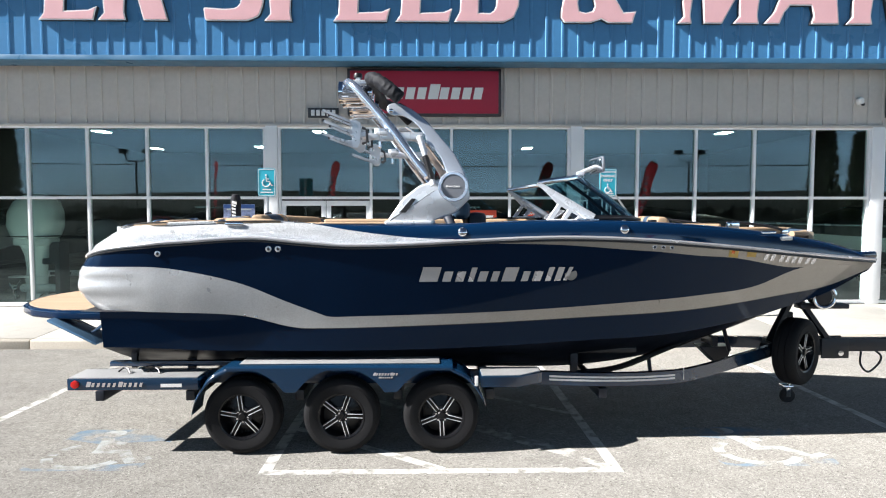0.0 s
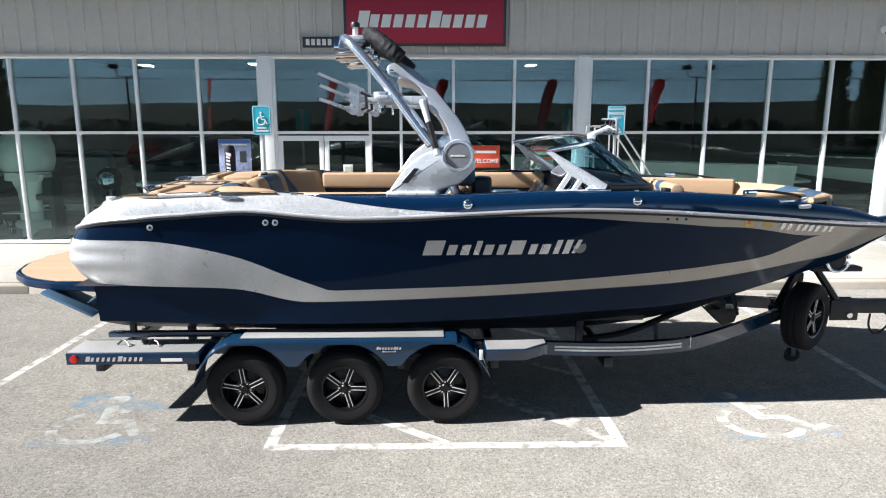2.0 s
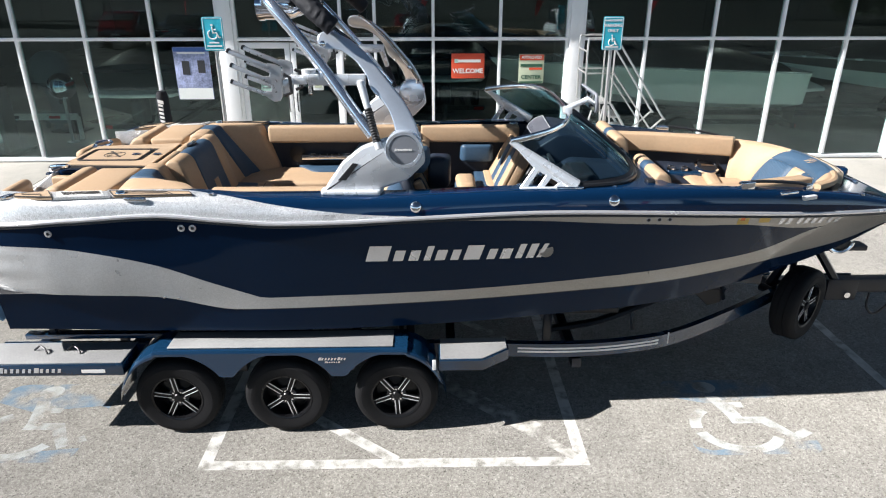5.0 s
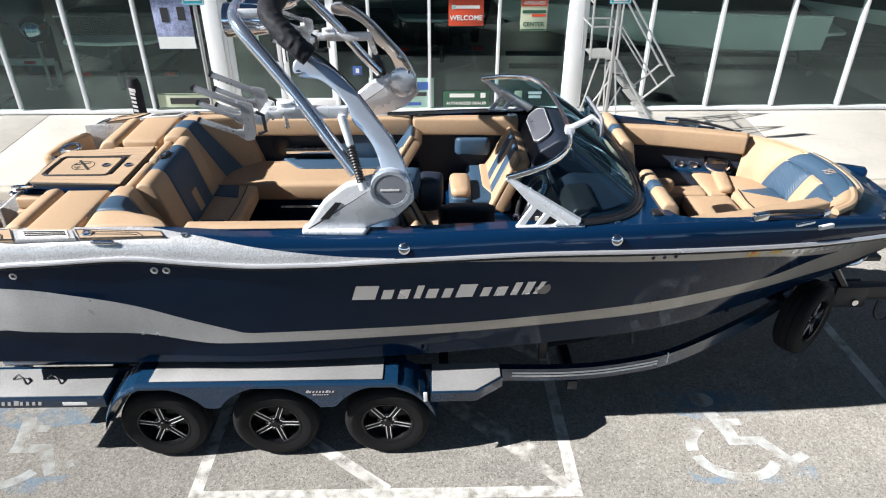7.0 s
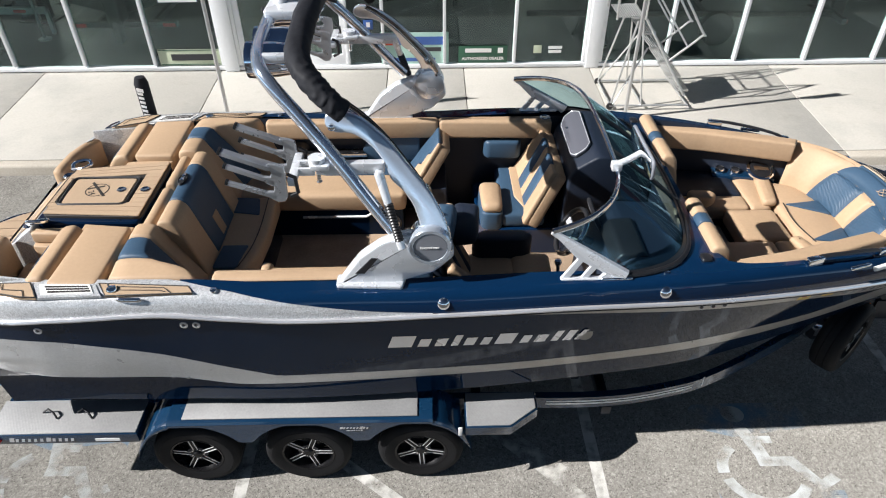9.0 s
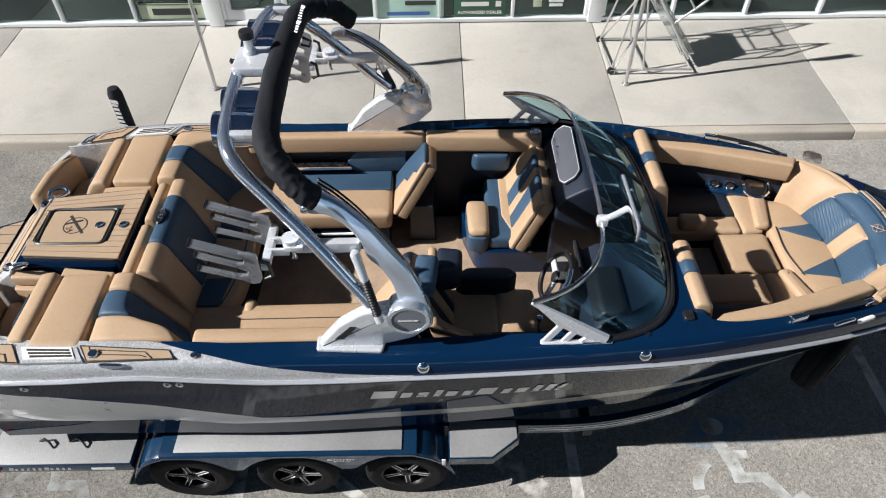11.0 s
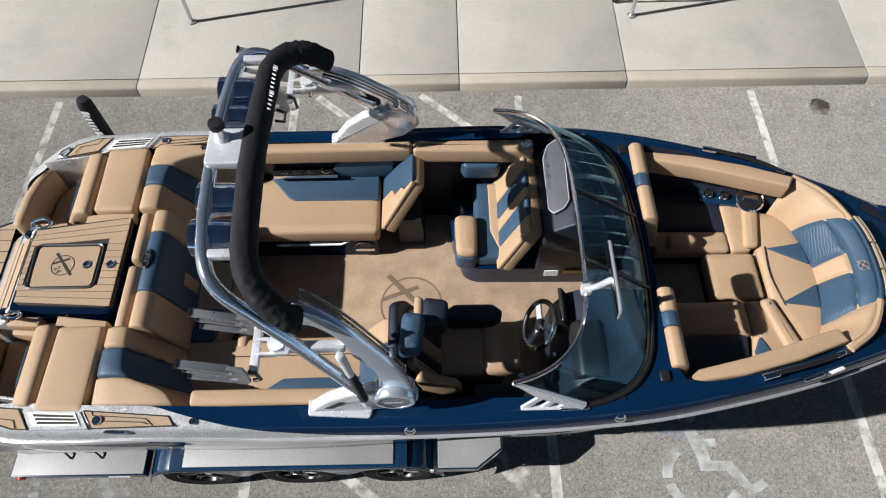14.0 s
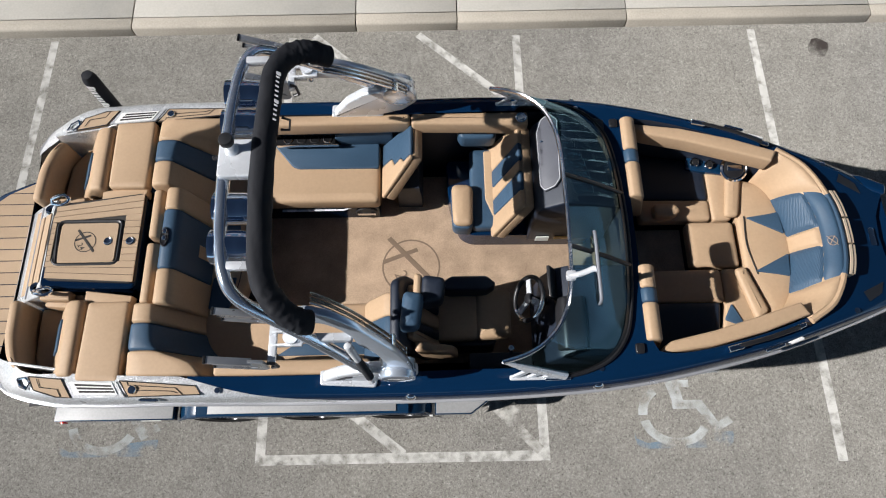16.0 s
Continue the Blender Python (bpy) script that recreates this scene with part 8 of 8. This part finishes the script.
def outboard(x, y, z, s, mat, lab, yaw=0):
    o = thing("outboard_motor", (x, y, z), lab, "outboard motor", "outboard motors on display")
    o.rotation_euler = (0, 0, radians(yaw))
    k = Matrix.Scale(s, 4)
    secs = []
    for zz, x0, x1, w in ((1.02, -0.26, 0.28, 0.17), (1.06, -0.36, 0.36, 0.23), (1.22, -0.42, 0.42, 0.26), (1.45, -0.42, 0.40, 0.265), (1.62, -0.36, 0.30, 0.24), (1.72, -0.22, 0.14, 0.17), (1.75, -0.10, 0.02, 0.08)):
        secs.append([k @ Vector(((x0 + x1) / 2 + (x1 - x0) / 2 * math.copysign(abs(math.cos(a)) ** 0.7, math.cos(a)), w * math.copysign(abs(math.sin(a)) ** 0.7, math.sin(a)), zz)) for a in [2 * math.pi * i / 24 for i in range(24)]])
    cowl = part("cowl", lofted(secs), mat, o)
    for e in (-1, 1):
        for i in range(3):
            part("louvre", moved(boxes(((0.04 + 0.05 * i, e * 0.268, 1.50 - 0.07 * i), (0.30, 0.020, 0.018), 0.004, pose(0, 0, 0, 0, 14, 0))), k @ Matrix.Translation((0, 0, 0.05))), M_black, cowl)
    part("apron", moved(cushion([(-0.30, -0.19), (0.30, -0.15), (0.36, 0), (0.30, 0.15), (-0.30, 0.19)], 0.92, 1.04, 0.03, 0, 0.08), k), mat, o)
    part("midsection", lofted([[k @ Vector((cx + lx * math.cos(a), ly * math.sin(a), zz)) for a in [2 * math.pi * i / 16 for i in range(16)]] for zz, cx, lx, ly in ((0.94, 0.02, 0.25, 0.13), (0.75, 0.0, 0.19, 0.10), (0.5, 0.0, 0.17, 0.07), (0.36, 0.02, 0.19, 0.05), (0.22, 0.02, 0.16, 0.045))]), mat, o)
    part("cavitation_plate", moved(cushion([(-0.2, -0.03), (0.1, -0.13), (0.42, -0.12), (0.42, 0.12), (0.1, 0.13), (-0.2, 0.03)], 0.40, 0.42, 0.006, 0, 0.03), k), mat, o)
    part("gearcase", moved(turned([(0.0, -0.36), (0.06, -0.3), (0.085, 0.0), (0.07, 0.26), (0.03, 0.30)], 18, pose(-0.02, 0, 0.22, 0, 90, 0)), k), mat, o)
    part("skeg", moved(plate([(-0.12, 0.18), (0.18, 0.18), (0.20, -0.02), (0.10, -0.02)], -0.012, 0.012, 0.004, XZ), k), mat, o)
    pr = part("propeller", moved(turned([(0.05, 0), (0.06, 0.08), (0, 0.1)], 12, pose(0.32, 0, 0.22, 0, 90, 0)), k), M_alu, o)
    for i in range(3):
        part("blade", moved(cushion([(0.0, -0.05), (0.16, -0.07), (0.20, 0.02), (0.0, 0.05)], -0.006, 0.006, 0.004, 0, 0.02), k @ pose(0.36, 0, 0.22, 0, 90, 0) @ pose(0, 0, 0, 25, 0, 120 * i)), M_alu, pr)
    part("clamp_bracket", moved(boxes(((-0.34, 0, 0.80), (0.16, 0.24, 0.34), 0.03), ((-0.22, 0, 0.66), (0.20, 0.16, 0.10), 0.02)), k), M_black, o, "dark clamp bracket")
    part("cowl_seam", moved(cushion([(-0.37, -0.236), (0.37, -0.236), (0.40, 0), (0.37, 0.236), (-0.37, 0.236), (-0.40, 0)], 1.065, 1.078, 0.004, 0, 0.08), k), M_black, o)
    part("stand", moved(boxes(((-0.25, 0, 0.02), (0.7, 0.5, 0.04), 0.01), ((-0.40, 0, 0.5), (0.08, 0.30, 0.95), 0.01)), k), M_dark_trim, o)


def display_boat(x, y, yaw, length, mat, lab, lower=None, cover=None):
    """A boat on its trailer, bow along local x: hull with chine, deck, screen, canvas cover, swim platform and drive."""
    b = thing("display_boat", (x, y, 0.17), lab, "boat", "boats in the showroom")
    b.rotation_euler = (0, 0, radians(yaw))
    lower, cover = lower or mat, cover or M_black

    def sect(u):
        w = 1.12 * (1 - u ** 3.4) * (0.94 + 0.06 * min(1, u * 6)) + 0.03
        keel, chine, sheer = 0.62 + 0.62 * u ** 3, 0.86 + 0.52 * u ** 2.4, 1.50 + 0.16 * u
        return w, keel, chine, sheer, -length / 2 + length * u
    us = [i / 28 for i in range(29)]

    def strip(f0, f1, n, e):
        rows = []
        for j in range(n + 1):
            row = []
            for u in us:
                w, keel, chine, sheer, xx = sect(u)
                v = f0 + (f1 - f0) * j / n
                if v <= 1:
                    row.append((xx, e * w * 0.86 * max(v, 0.01), keel + (chine - keel) * v))
                else:
                    q = v - 1
                    row.append((xx + 0.25 * u ** 4 * q, e * w * (0.86 + 0.14 * q ** 0.7), chine + (sheer - chine) * q))
            rows.append(row)
        return grid(rows)
    hullp = part("hull", strip(0, 1.0, 4, 1), lower, b)
    part("hull_half", strip(0, 1.0, 4, -1), lower, hullp)
    for e in (-1, 1):
        part("hull_side", strip(1.0, 1.55, 4, e), mat, b)
        part("upper_side", strip(1.55, 2.0, 4, e), lower if lower is not mat else mat, b)
        part("rub_rail", tube(bmesh.new(), [(sect(u)[4] + 0.25 * u ** 4, e * sect(u)[0] * 1.005, sect(u)[3]) for u in us], 0.022, 6), M_rail, b)
    w, keel, chine, sheer, xx = sect(0.0)
    part("transom", plate([(-w * 0.99, sheer), (w * 0.99, sheer), (w * 0.86, chine), (0.0, keel), (-w * 0.86, chine)], xx - 0.02, xx + 0.02, 0.006, YZ), mat, b)
    dk = [(sect(u)[4] + 0.25 * u ** 4, sect(u)[0] - 0.02) for u in us]
    part("deck", filled(dk + [(p[0], -p[1]) for p in reversed(dk)], [], lambda a, c: 1.50 + 0.16 * max(0.0, (a + length / 2) / length)), mat, b)
    part("canvas_cover", lofted([[(-length / 2 + length * u, 0.93 * sect(u)[0] * math.cos(a), 1.50 + 0.16 * u + hh * math.sin(a)) for a in [math.pi * i / 10 for i in range(11)]] for u, hh in ((0.06, 0.12), (0.2, 0.30), (0.42, 0.42), (0.55, 0.48), (0.68, 0.22), (0.78, 0.08))]), cover, b)
    part("windscreen", grid([[(0.02 * length + dx + 0.35 * (1 - (v / 0.9) ** 2), v, 1.58 + hh) for v in (-0.9, -0.7, -0.4, 0, 0.4, 0.7, 0.9)] for dx, hh in ((0.30, 0.0), (0.0, 0.46))]), M_wsglass, b)
    part("screen_frame", tube(bmesh.new(), [(0.02 * length + 0.35 * (1 - (v / 0.9) ** 2), v, 2.04) for v in (-0.9, -0.7, -0.4, 0, 0.4, 0.7, 0.9)], 0.018, 6), M_alu, b)
    part("swim_platform", cushion([(-length / 2 + 0.02, -0.95), (-length / 2 - 0.50, -0.80), (-length / 2 - 0.62, 0.0), (-length / 2 - 0.50, 0.80), (-length / 2 + 0.02, 0.95)], 1.10, 1.17, 0.025, 0, 0.08), M_white, b)
    dr = part("drive", cushion([(-length / 2 - 0.34, -0.12), (-length / 2, -0.16), (-length / 2, 0.16), (-length / 2 - 0.34, 0.12)], 0.55, 1.02, 0.06, 0, 0.05), M_dark_trim, b)
    part("drive_leg", cushion([(-length / 2 - 0.36, -0.05), (-length / 2 - 0.10, -0.05), (-length / 2 - 0.10, 0.05), (-length / 2 - 0.36, 0.05)], 0.22, 0.60, 0.02, 0, 0.03), M_dark_trim, dr)
    part("trailer_frame", boxes(((0, 0.5, 0.42), (length * 0.95, 0.08, 0.1), 0.01), ((0, -0.5, 0.42), (length * 0.95, 0.08, 0.1), 0.01), ((-0.6, 0, 0.34), (0.1, 1.9, 0.08), 0.01), ((-length / 2 + 0.1, 0, 0.42), (0.1, 1.9, 0.1), 0.01)), M_dark_trim, b)
    for yy in (-0.95, 0.95):
        part("trailer_wheel", turned([(0.0, -0.09), (0.2, -0.1), (0.3, -0.08), (0.3, 0.08), (0.2, 0.1), (0, 0.09)], 20, pose(-0.6, yy, 0.3, 90)), M_rubber, b)
        part("trailer_lamp", boxes(((-length / 2 + 0.03, yy * 0.85, 0.42), (0.02, 0.22, 0.07), 0.01)), M_redlens, b)


M_showred = material("red_show_gelcoat", (0.26, 0.010, 0.014), 0.15, var=0.08, scale=2)
outboard(-8.42, 14.40, 0.17, 1.32, M_white, "large white outboard motor on a stand", 180)
outboard(-7.95, 16.4, 0.17, 1.0, M_greyvinyl, "slate grey outboard motor on a stand", 170)
outboard(4.2, 18.6, 0.17, 0.9, M_black, "dark outboard motor on a stand")
display_boat(4.90, 15.65, 178, 6.0, M_white, "white runabout with black cover on a showroom trailer")
display_boat(10.9, 16.3, 176, 6.2, M_white, "white and black runabout on a showroom trailer", M_black)
display_boat(-5.35, 17.75, 90, 6.0, M_black, "black and red tow boat, stern towards the glass", M_showred)
display_boat(0.6, 19.6, 92, 6.0, M_charcoal, "dark wake boat on a trailer in the showroom")
display_boat(-12.2, 17.6, 84, 5.8, M_white, "white runabout on a trailer in the showroom")
ball = thing("buoy_ball", (-7.15, 15.25, 0.17), "polished silver ball on a steel post", "ball")
part("ball", turned([(0.27 * math.sin(math.pi * i / 16), 1.16 - 0.27 * math.cos(math.pi * i / 16)) for i in range(17)], 28), M_pod, ball)
part("post", turned([(0.12, 0), (0.12, 0.02), (0.03, 0.03), (0.03, 0.92)], 14), M_signback, ball)
rack = thing("trailer_frame", (-8.0, 15.35, 0.17), "white trailer end beam with dark slots", "trailer")
part("end_beam", boxes(((0, 0, 0.52), (2.0, 0.08, 0.13), 0.012)), M_white, rack)
for xx in (-0.62, -0.44, -0.26):
    part("slot", boxes(((xx, -0.041, 0.52), (0.12, 0.008, 0.06), 0.003)), M_black, rack)
part("oval_lamp", cushion([(0.42, -0.03), (0.66, -0.03), (0.66, 0.03), (0.42, 0.03)], 0.0, 0.012, 0.004, 0, 0.03, Matrix.Translation((0, -0.04, 0.52)) @ XZ @ Matrix.Diagonal((1, 1, -1, 1))), M_redlens, rack)
for xx in (-0.9, 0.9):
    part("leg", boxes(((xx, 0.2, 0.24), (0.07, 0.07, 0.48), 0.006)), M_white, rack)
M_lamp = bpy.data.materials.new("lamp_tube")
M_lamp.use_nodes = True
M_lamp.node_tree.nodes["Principled BSDF"].inputs["Emission Color"].default_value = (1, 0.97, 0.9, 1)
M_lamp.node_tree.nodes["Principled BSDF"].inputs["Emission Strength"].default_value = 36.0
for x, y in ((-13.1, 27.0), (-4.4, 27.0), (12.0, 27.0), (-14.0, 34.5), (-8.4, 33.5), (5.0, 34.0)):
    t = thing("ceiling_light", (x, y, 5.27), "narrow lit ceiling lamp in the showroom", "lamp", "showroom lamps")
    part("housing", boxes(((0, 0, 0), (0.50, 0.9, 0.05), 0.01)), M_white, t)
    part("tube", boxes(((0, 0, -0.028), (0.44, 0.8, 0.012), 0.004)), M_lamp, t)
counter = thing("counter", (-1.0, 18.5, 0.17), "long dark showroom service counter", "counter")
part("body", boxes(((0, 0, 0.5), (4.0, 0.7, 1.0), 0.02)), M_charcoal, counter)
part("top", boxes(((0, 0, 1.03), (4.2, 0.85, 0.05), 0.01)), M_greyvinyl, counter)

# ---- across the lot, behind the camera ----
M_leaf = material("dark_foliage", (0.045, 0.065, 0.030), 0.8, var=0.45, scale=2, fine=25)
M_scrub = material("dusty_far_scrub", (0.016, 0.017, 0.011), 0.9, var=0.3, scale=0.4, fine=4)
M_hill = material("dry_hillside", (0.017, 0.016, 0.010), 0.95, var=0.35, scale=0.05, fine=0.6)
M_flag = material("red_flag_cloth", (0.55, 0.02, 0.03), 0.7, var=0.1)
M_pole = material("dark_pole", (0.03, 0.03, 0.03), 0.5, var=0.2)


def feather_flag(x, y, turn):
    f = thing("feather_flag", (x, y, 0.0), "tall dark red feather flag with pale bars on a pole", "flag", "feather flags along the lot")
    f.rotation_euler = (0, radians(9), radians(turn))
    pts = [(0, 0, 0), (0, 0, 2.8), (0.03, 0, 3.9), (0.14, 0, 4.6), (0.34, 0, 4.92), (0.5, 0, 4.86)]
    sm = smooth_path(pts, 6)
    part("pole", tube(bmesh.new(), sm, 0.02, 8), M_pole, f)
    up = [p for p in sm if p.z > 1.5]
    rows = [[tuple(p + Vector((0.02 + 0.56 * min(1.0, (5.3 - p.z) * 1.6, 0.25 + (p.z - 1.5) * 0.45) * w, 0.05 * math.sin(3 * p.z + 3 * w), -0.12 * w))) for p in up] for w in (0, 0.25, 0.5, 0.75, 1.0)]
    cl = part("cloth", grid(rows), M_flag, f)
    for i in range(6):
        part("cloth_bar", boxes(((0.27, -0.07, 2.3 + 0.34 * i), (0.20, 0.004, 0.17))), M_greyvinyl, cl)
        part("cloth_bar", boxes(((0.27, 0.07, 2.3 + 0.34 * i), (0.20, 0.004, 0.17))), M_greyvinyl, cl)


for x, t in ((-12.1, 62), (-6.0, 40), (-0.35, 20), (5.55, 4), (11.45, 35)):
    feather_flag(x, -9.9, t)


def light_pole(x, y):
    p = thing("lot_light", (x, y, 0), "dark lot light with two flood heads", "lamp post", "lot lights")
    part("mast", turned([(0.08, 0), (0.06, 5.35), (0, 5.37)], 12), M_pole, p)
    part("crossarm", pipe([(-0.70, 0, 5.85), (-0.62, 0, 5.42), (-0.5, 0, 5.32), (0.5, 0, 5.32), (0.62, 0, 5.42), (0.70, 0, 5.85)], 0.04, 8), M_pole, p)
    for s in (-1, 1):
        part("flood_head", boxes(((s * 0.76, 0.1, 5.95), (0.52, 0.38, 0.28), 0.04)), M_pole, p)


light_pole(-19.4, -17.0)
light_pole(17.5, -17.0)


def conifer(x, y, h):
    t = thing("conifer", (x, y, 0), "dark narrow conifer at the lot's edge", "tree", "conifers")
    part("trunk", turned([(0.22, 0), (0.12, h * 0.6), (0.02, h)], 10), M_pole, t)
    r = random.Random(int(x * 7 + h * 3))
    bm = bmesh.new()
    for i in range(2200):
        z = 0.6 + (h - 0.6) * r.random() ** 0.9
        rad = (0.30 + 0.85 * (1 - z / h) ** 0.6) * r.uniform(0.2, 1.05)
        a = r.uniform(0, 6.283)
        c = Vector((rad * math.cos(a), rad * math.sin(a), z))
        d = Vector((math.cos(a), math.sin(a), r.uniform(0.4, 1.4))).normalized() * r.uniform(0.25, 0.5)
        n_ = d.cross(Vector((r.uniform(-1, 1), r.uniform(-1, 1), r.uniform(-1, 1)))).normalized() * 0.14
        vs = [bm.verts.new(q) for q in (c - n_, c + n_, c + d + n_ * 0.2, c + d - n_ * 0.2)]
        bm.faces.new(vs)
    part("crown", bm, M_leaf, t)


conifer(-31.5, -22.5, 9.0)
conifer(30.0, -22.5, 9.5)
conifer(34.0, -24.0, 8.0)
# dark rough ground, scrub line and hillside far off
M_field = material("rough_dark_field", (0.024, 0.023, 0.016), 0.95, var=0.4, scale=0.15, fine=2.5, bump=0.5, bscale=2)
field = grid([[(x, y, 0.03 + (0.25 * noise.noise(Vector((x * 0.05, y * 0.05, 0))) + 0.25 if y < -22 else 0.0)) for x in range(-300, 301, 12)] for y in (-13.5, -20.5, -24, -34, -48, -64, -84, -110, -140, -189)])
tagged(part("backdrop", field, M_field), "dark rough field beyond the lot", "field", kind="structure")
bm = bmesh.new()
r = random.Random(3)
for i in range(2600):
    x = r.uniform(-150, 150)
    y = -88 + r.uniform(-5, 5)
    h = 1.2 + 1.0 * noise.noise(Vector((x * 0.06, 0, 0))) + r.uniform(-0.5, 1.2)
    z = r.uniform(0, max(0.8, h))
    s_ = r.uniform(0.5, 1.2)
    a = r.uniform(0, 3.14)
    d = Vector((math.cos(a), math.sin(a), 0)) * s_
    u = Vector((r.uniform(-0.3, 0.3), r.uniform(-0.3, 0.3), 1)) * s_
    c = Vector((x, y, z))
    bm.faces.new([bm.verts.new(q) for q in (c - d, c - u * 0.5, c + d, c + u)])
tagged(part("scrub", bm, M_scrub), "dark line of scrub and trees across the road", "bushes", kind="stuff")
bm = bmesh.new()
hr = [[bm.verts.new((x, -190 - 60 * k, (0 if k == 0 else (5.5 + 3.0 * noise.noise(Vector((x * 0.012, k, 0.5))) + 2.5 * k)))) for x in range(-420, 421, 20)] for k in range(3)]
for a, b in zip(hr, hr[1:]):
    for i in range(len(a) - 1):
        bm.faces.new((a[i], a[i + 1], b[i + 1], b[i]))
tagged(part("backdrop", bm, M_hill), "low dry hills on the horizon", "hills", kind="structure")
line = thing("power_line", (0, -32, 0), "dark utility line on wooden poles", "power line")
for x in (-60, 66):
    part("utility_pole", turned([(0.14, 0), (0.10, 7.4), (0, 7.42)], 10, pose(x, 0, 0)), M_pole, line)
for z in (6.45,):
    part("cable", pipe([(x, 0, z - 0.5 * math.sin(math.pi * (x + 60) / 126)) for x in range(-60, 67, 6)], 0.035, 6), M_pole, line)
fence = thing("fence", (0, -24, 0), "dark metal rail fence along the road", "fence")
for z in (0.3, 1.6):
    part("rail", boxes(((0, 0, z), (90, 0.04, 0.05))), M_pole, fence)
for i in range(31):
    part("post", boxes(((-45 + 3 * i, 0, 0.85), (0.07, 0.07, 1.7))), M_pole, fence)
pk = bmesh.new()
for i in range(600):
    box(pk, (-45 + 0.15 * i, 0, 0.95), (0.02, 0.02, 1.35))
tagged(part("picket", pk, M_pole, fence), kind="stuff")


def parked_car(x, y, mat, lab, yaw=90, tall=0.0):
    c = thing("parked_car", (x, y, 0), lab, "car", "cars across the lot")
    c.rotation_euler = (0, 0, radians(yaw))
    side = [(-2.3, 0.35), (-2.35, 0.75), (-2.1, 0.98), (-1.0, 1.06), (-0.35, 1.55 + tall), (1.2, 1.6 + tall), (2.0, 1.12 + tall), (2.28, 1.05), (2.3, 0.4)]
    part("body", pillow(bmesh.new(), corners(side, 0.12), -0.9, 0.9, 0.16, 0, True, XZ), mat, c)
    for s in (-1, 1):
        part("side_window", plate([(-0.75, 1.10), (-0.28, 1.48 + tall), (1.1, 1.52 + tall), (1.7, 1.12)], s * 0.895 - 0.01, s * 0.895 + 0.012, 0.003, XZ), M_black, c)
        for xx in (-1.45, 1.45):
            w = part("wheel", turned([(0.0, -0.11), (0.2, -0.115), (0.33, -0.1), (0.33, 0.1), (0.2, 0.115), (0, 0.11)], 22, pose(xx, s * 0.82, 0.33, 90)), M_rubber, c)
    part("windscreen", plate([(-0.72, -1.02), (0.72, -1.02), (0.66, -0.42), (-0.66, -0.42)], 0, 0.01, 0.002, Matrix(((0, 1, 0, 0.02), (1, 0, 0, 0), (0, -0.82, 0.57, 0.42 + 0.0), (0, 0, 0, 1)))), M_black, c)
    part("rear_window", boxes(((0, 0, 0), (0.02, 1.4, 0.55), 0.01, pose(1.66, 0, 1.36 + tall, 0, -58))), M_black, c)
    for s in (-1, 1):
        part("tail_lamp", boxes(((2.28, s * 0.68, 0.92), (0.05, 0.32, 0.14), 0.02)), M_redlens, c)
        part("headlamp", boxes(((-2.3, s * 0.66, 0.78), (0.06, 0.34, 0.13), 0.02)), M_white, c)
    part("number_bar", boxes(((2.32, 0, 0.72), (0.02, 0.4, 0.12), 0.004)), M_white, c)


M_carred = material("dark_red_car_paint", (0.16, 0.008, 0.010), 0.2, coat=1.0)
M_cargrey = material("dark_grey_car_paint", (0.03, 0.032, 0.036), 0.2, coat=1.0)
parked_car(-14.6, -9.5, M_carred, "dark red car parked across the lot", 90, 0.15)
parked_car(-11.5, -9.3, M_cargrey, "dark grey car parked across the lot", 90)
parked_car(-3.6, -9.4, M_cargrey, "dark grey car parked across the lot", 90, 0.2)
parked_car(-0.4, -9.5, M_carred, "dark red car parked across the lot", 90)
parked_car(7.5, -9.4, M_white, "white car parked across the lot", 90, 0.2)
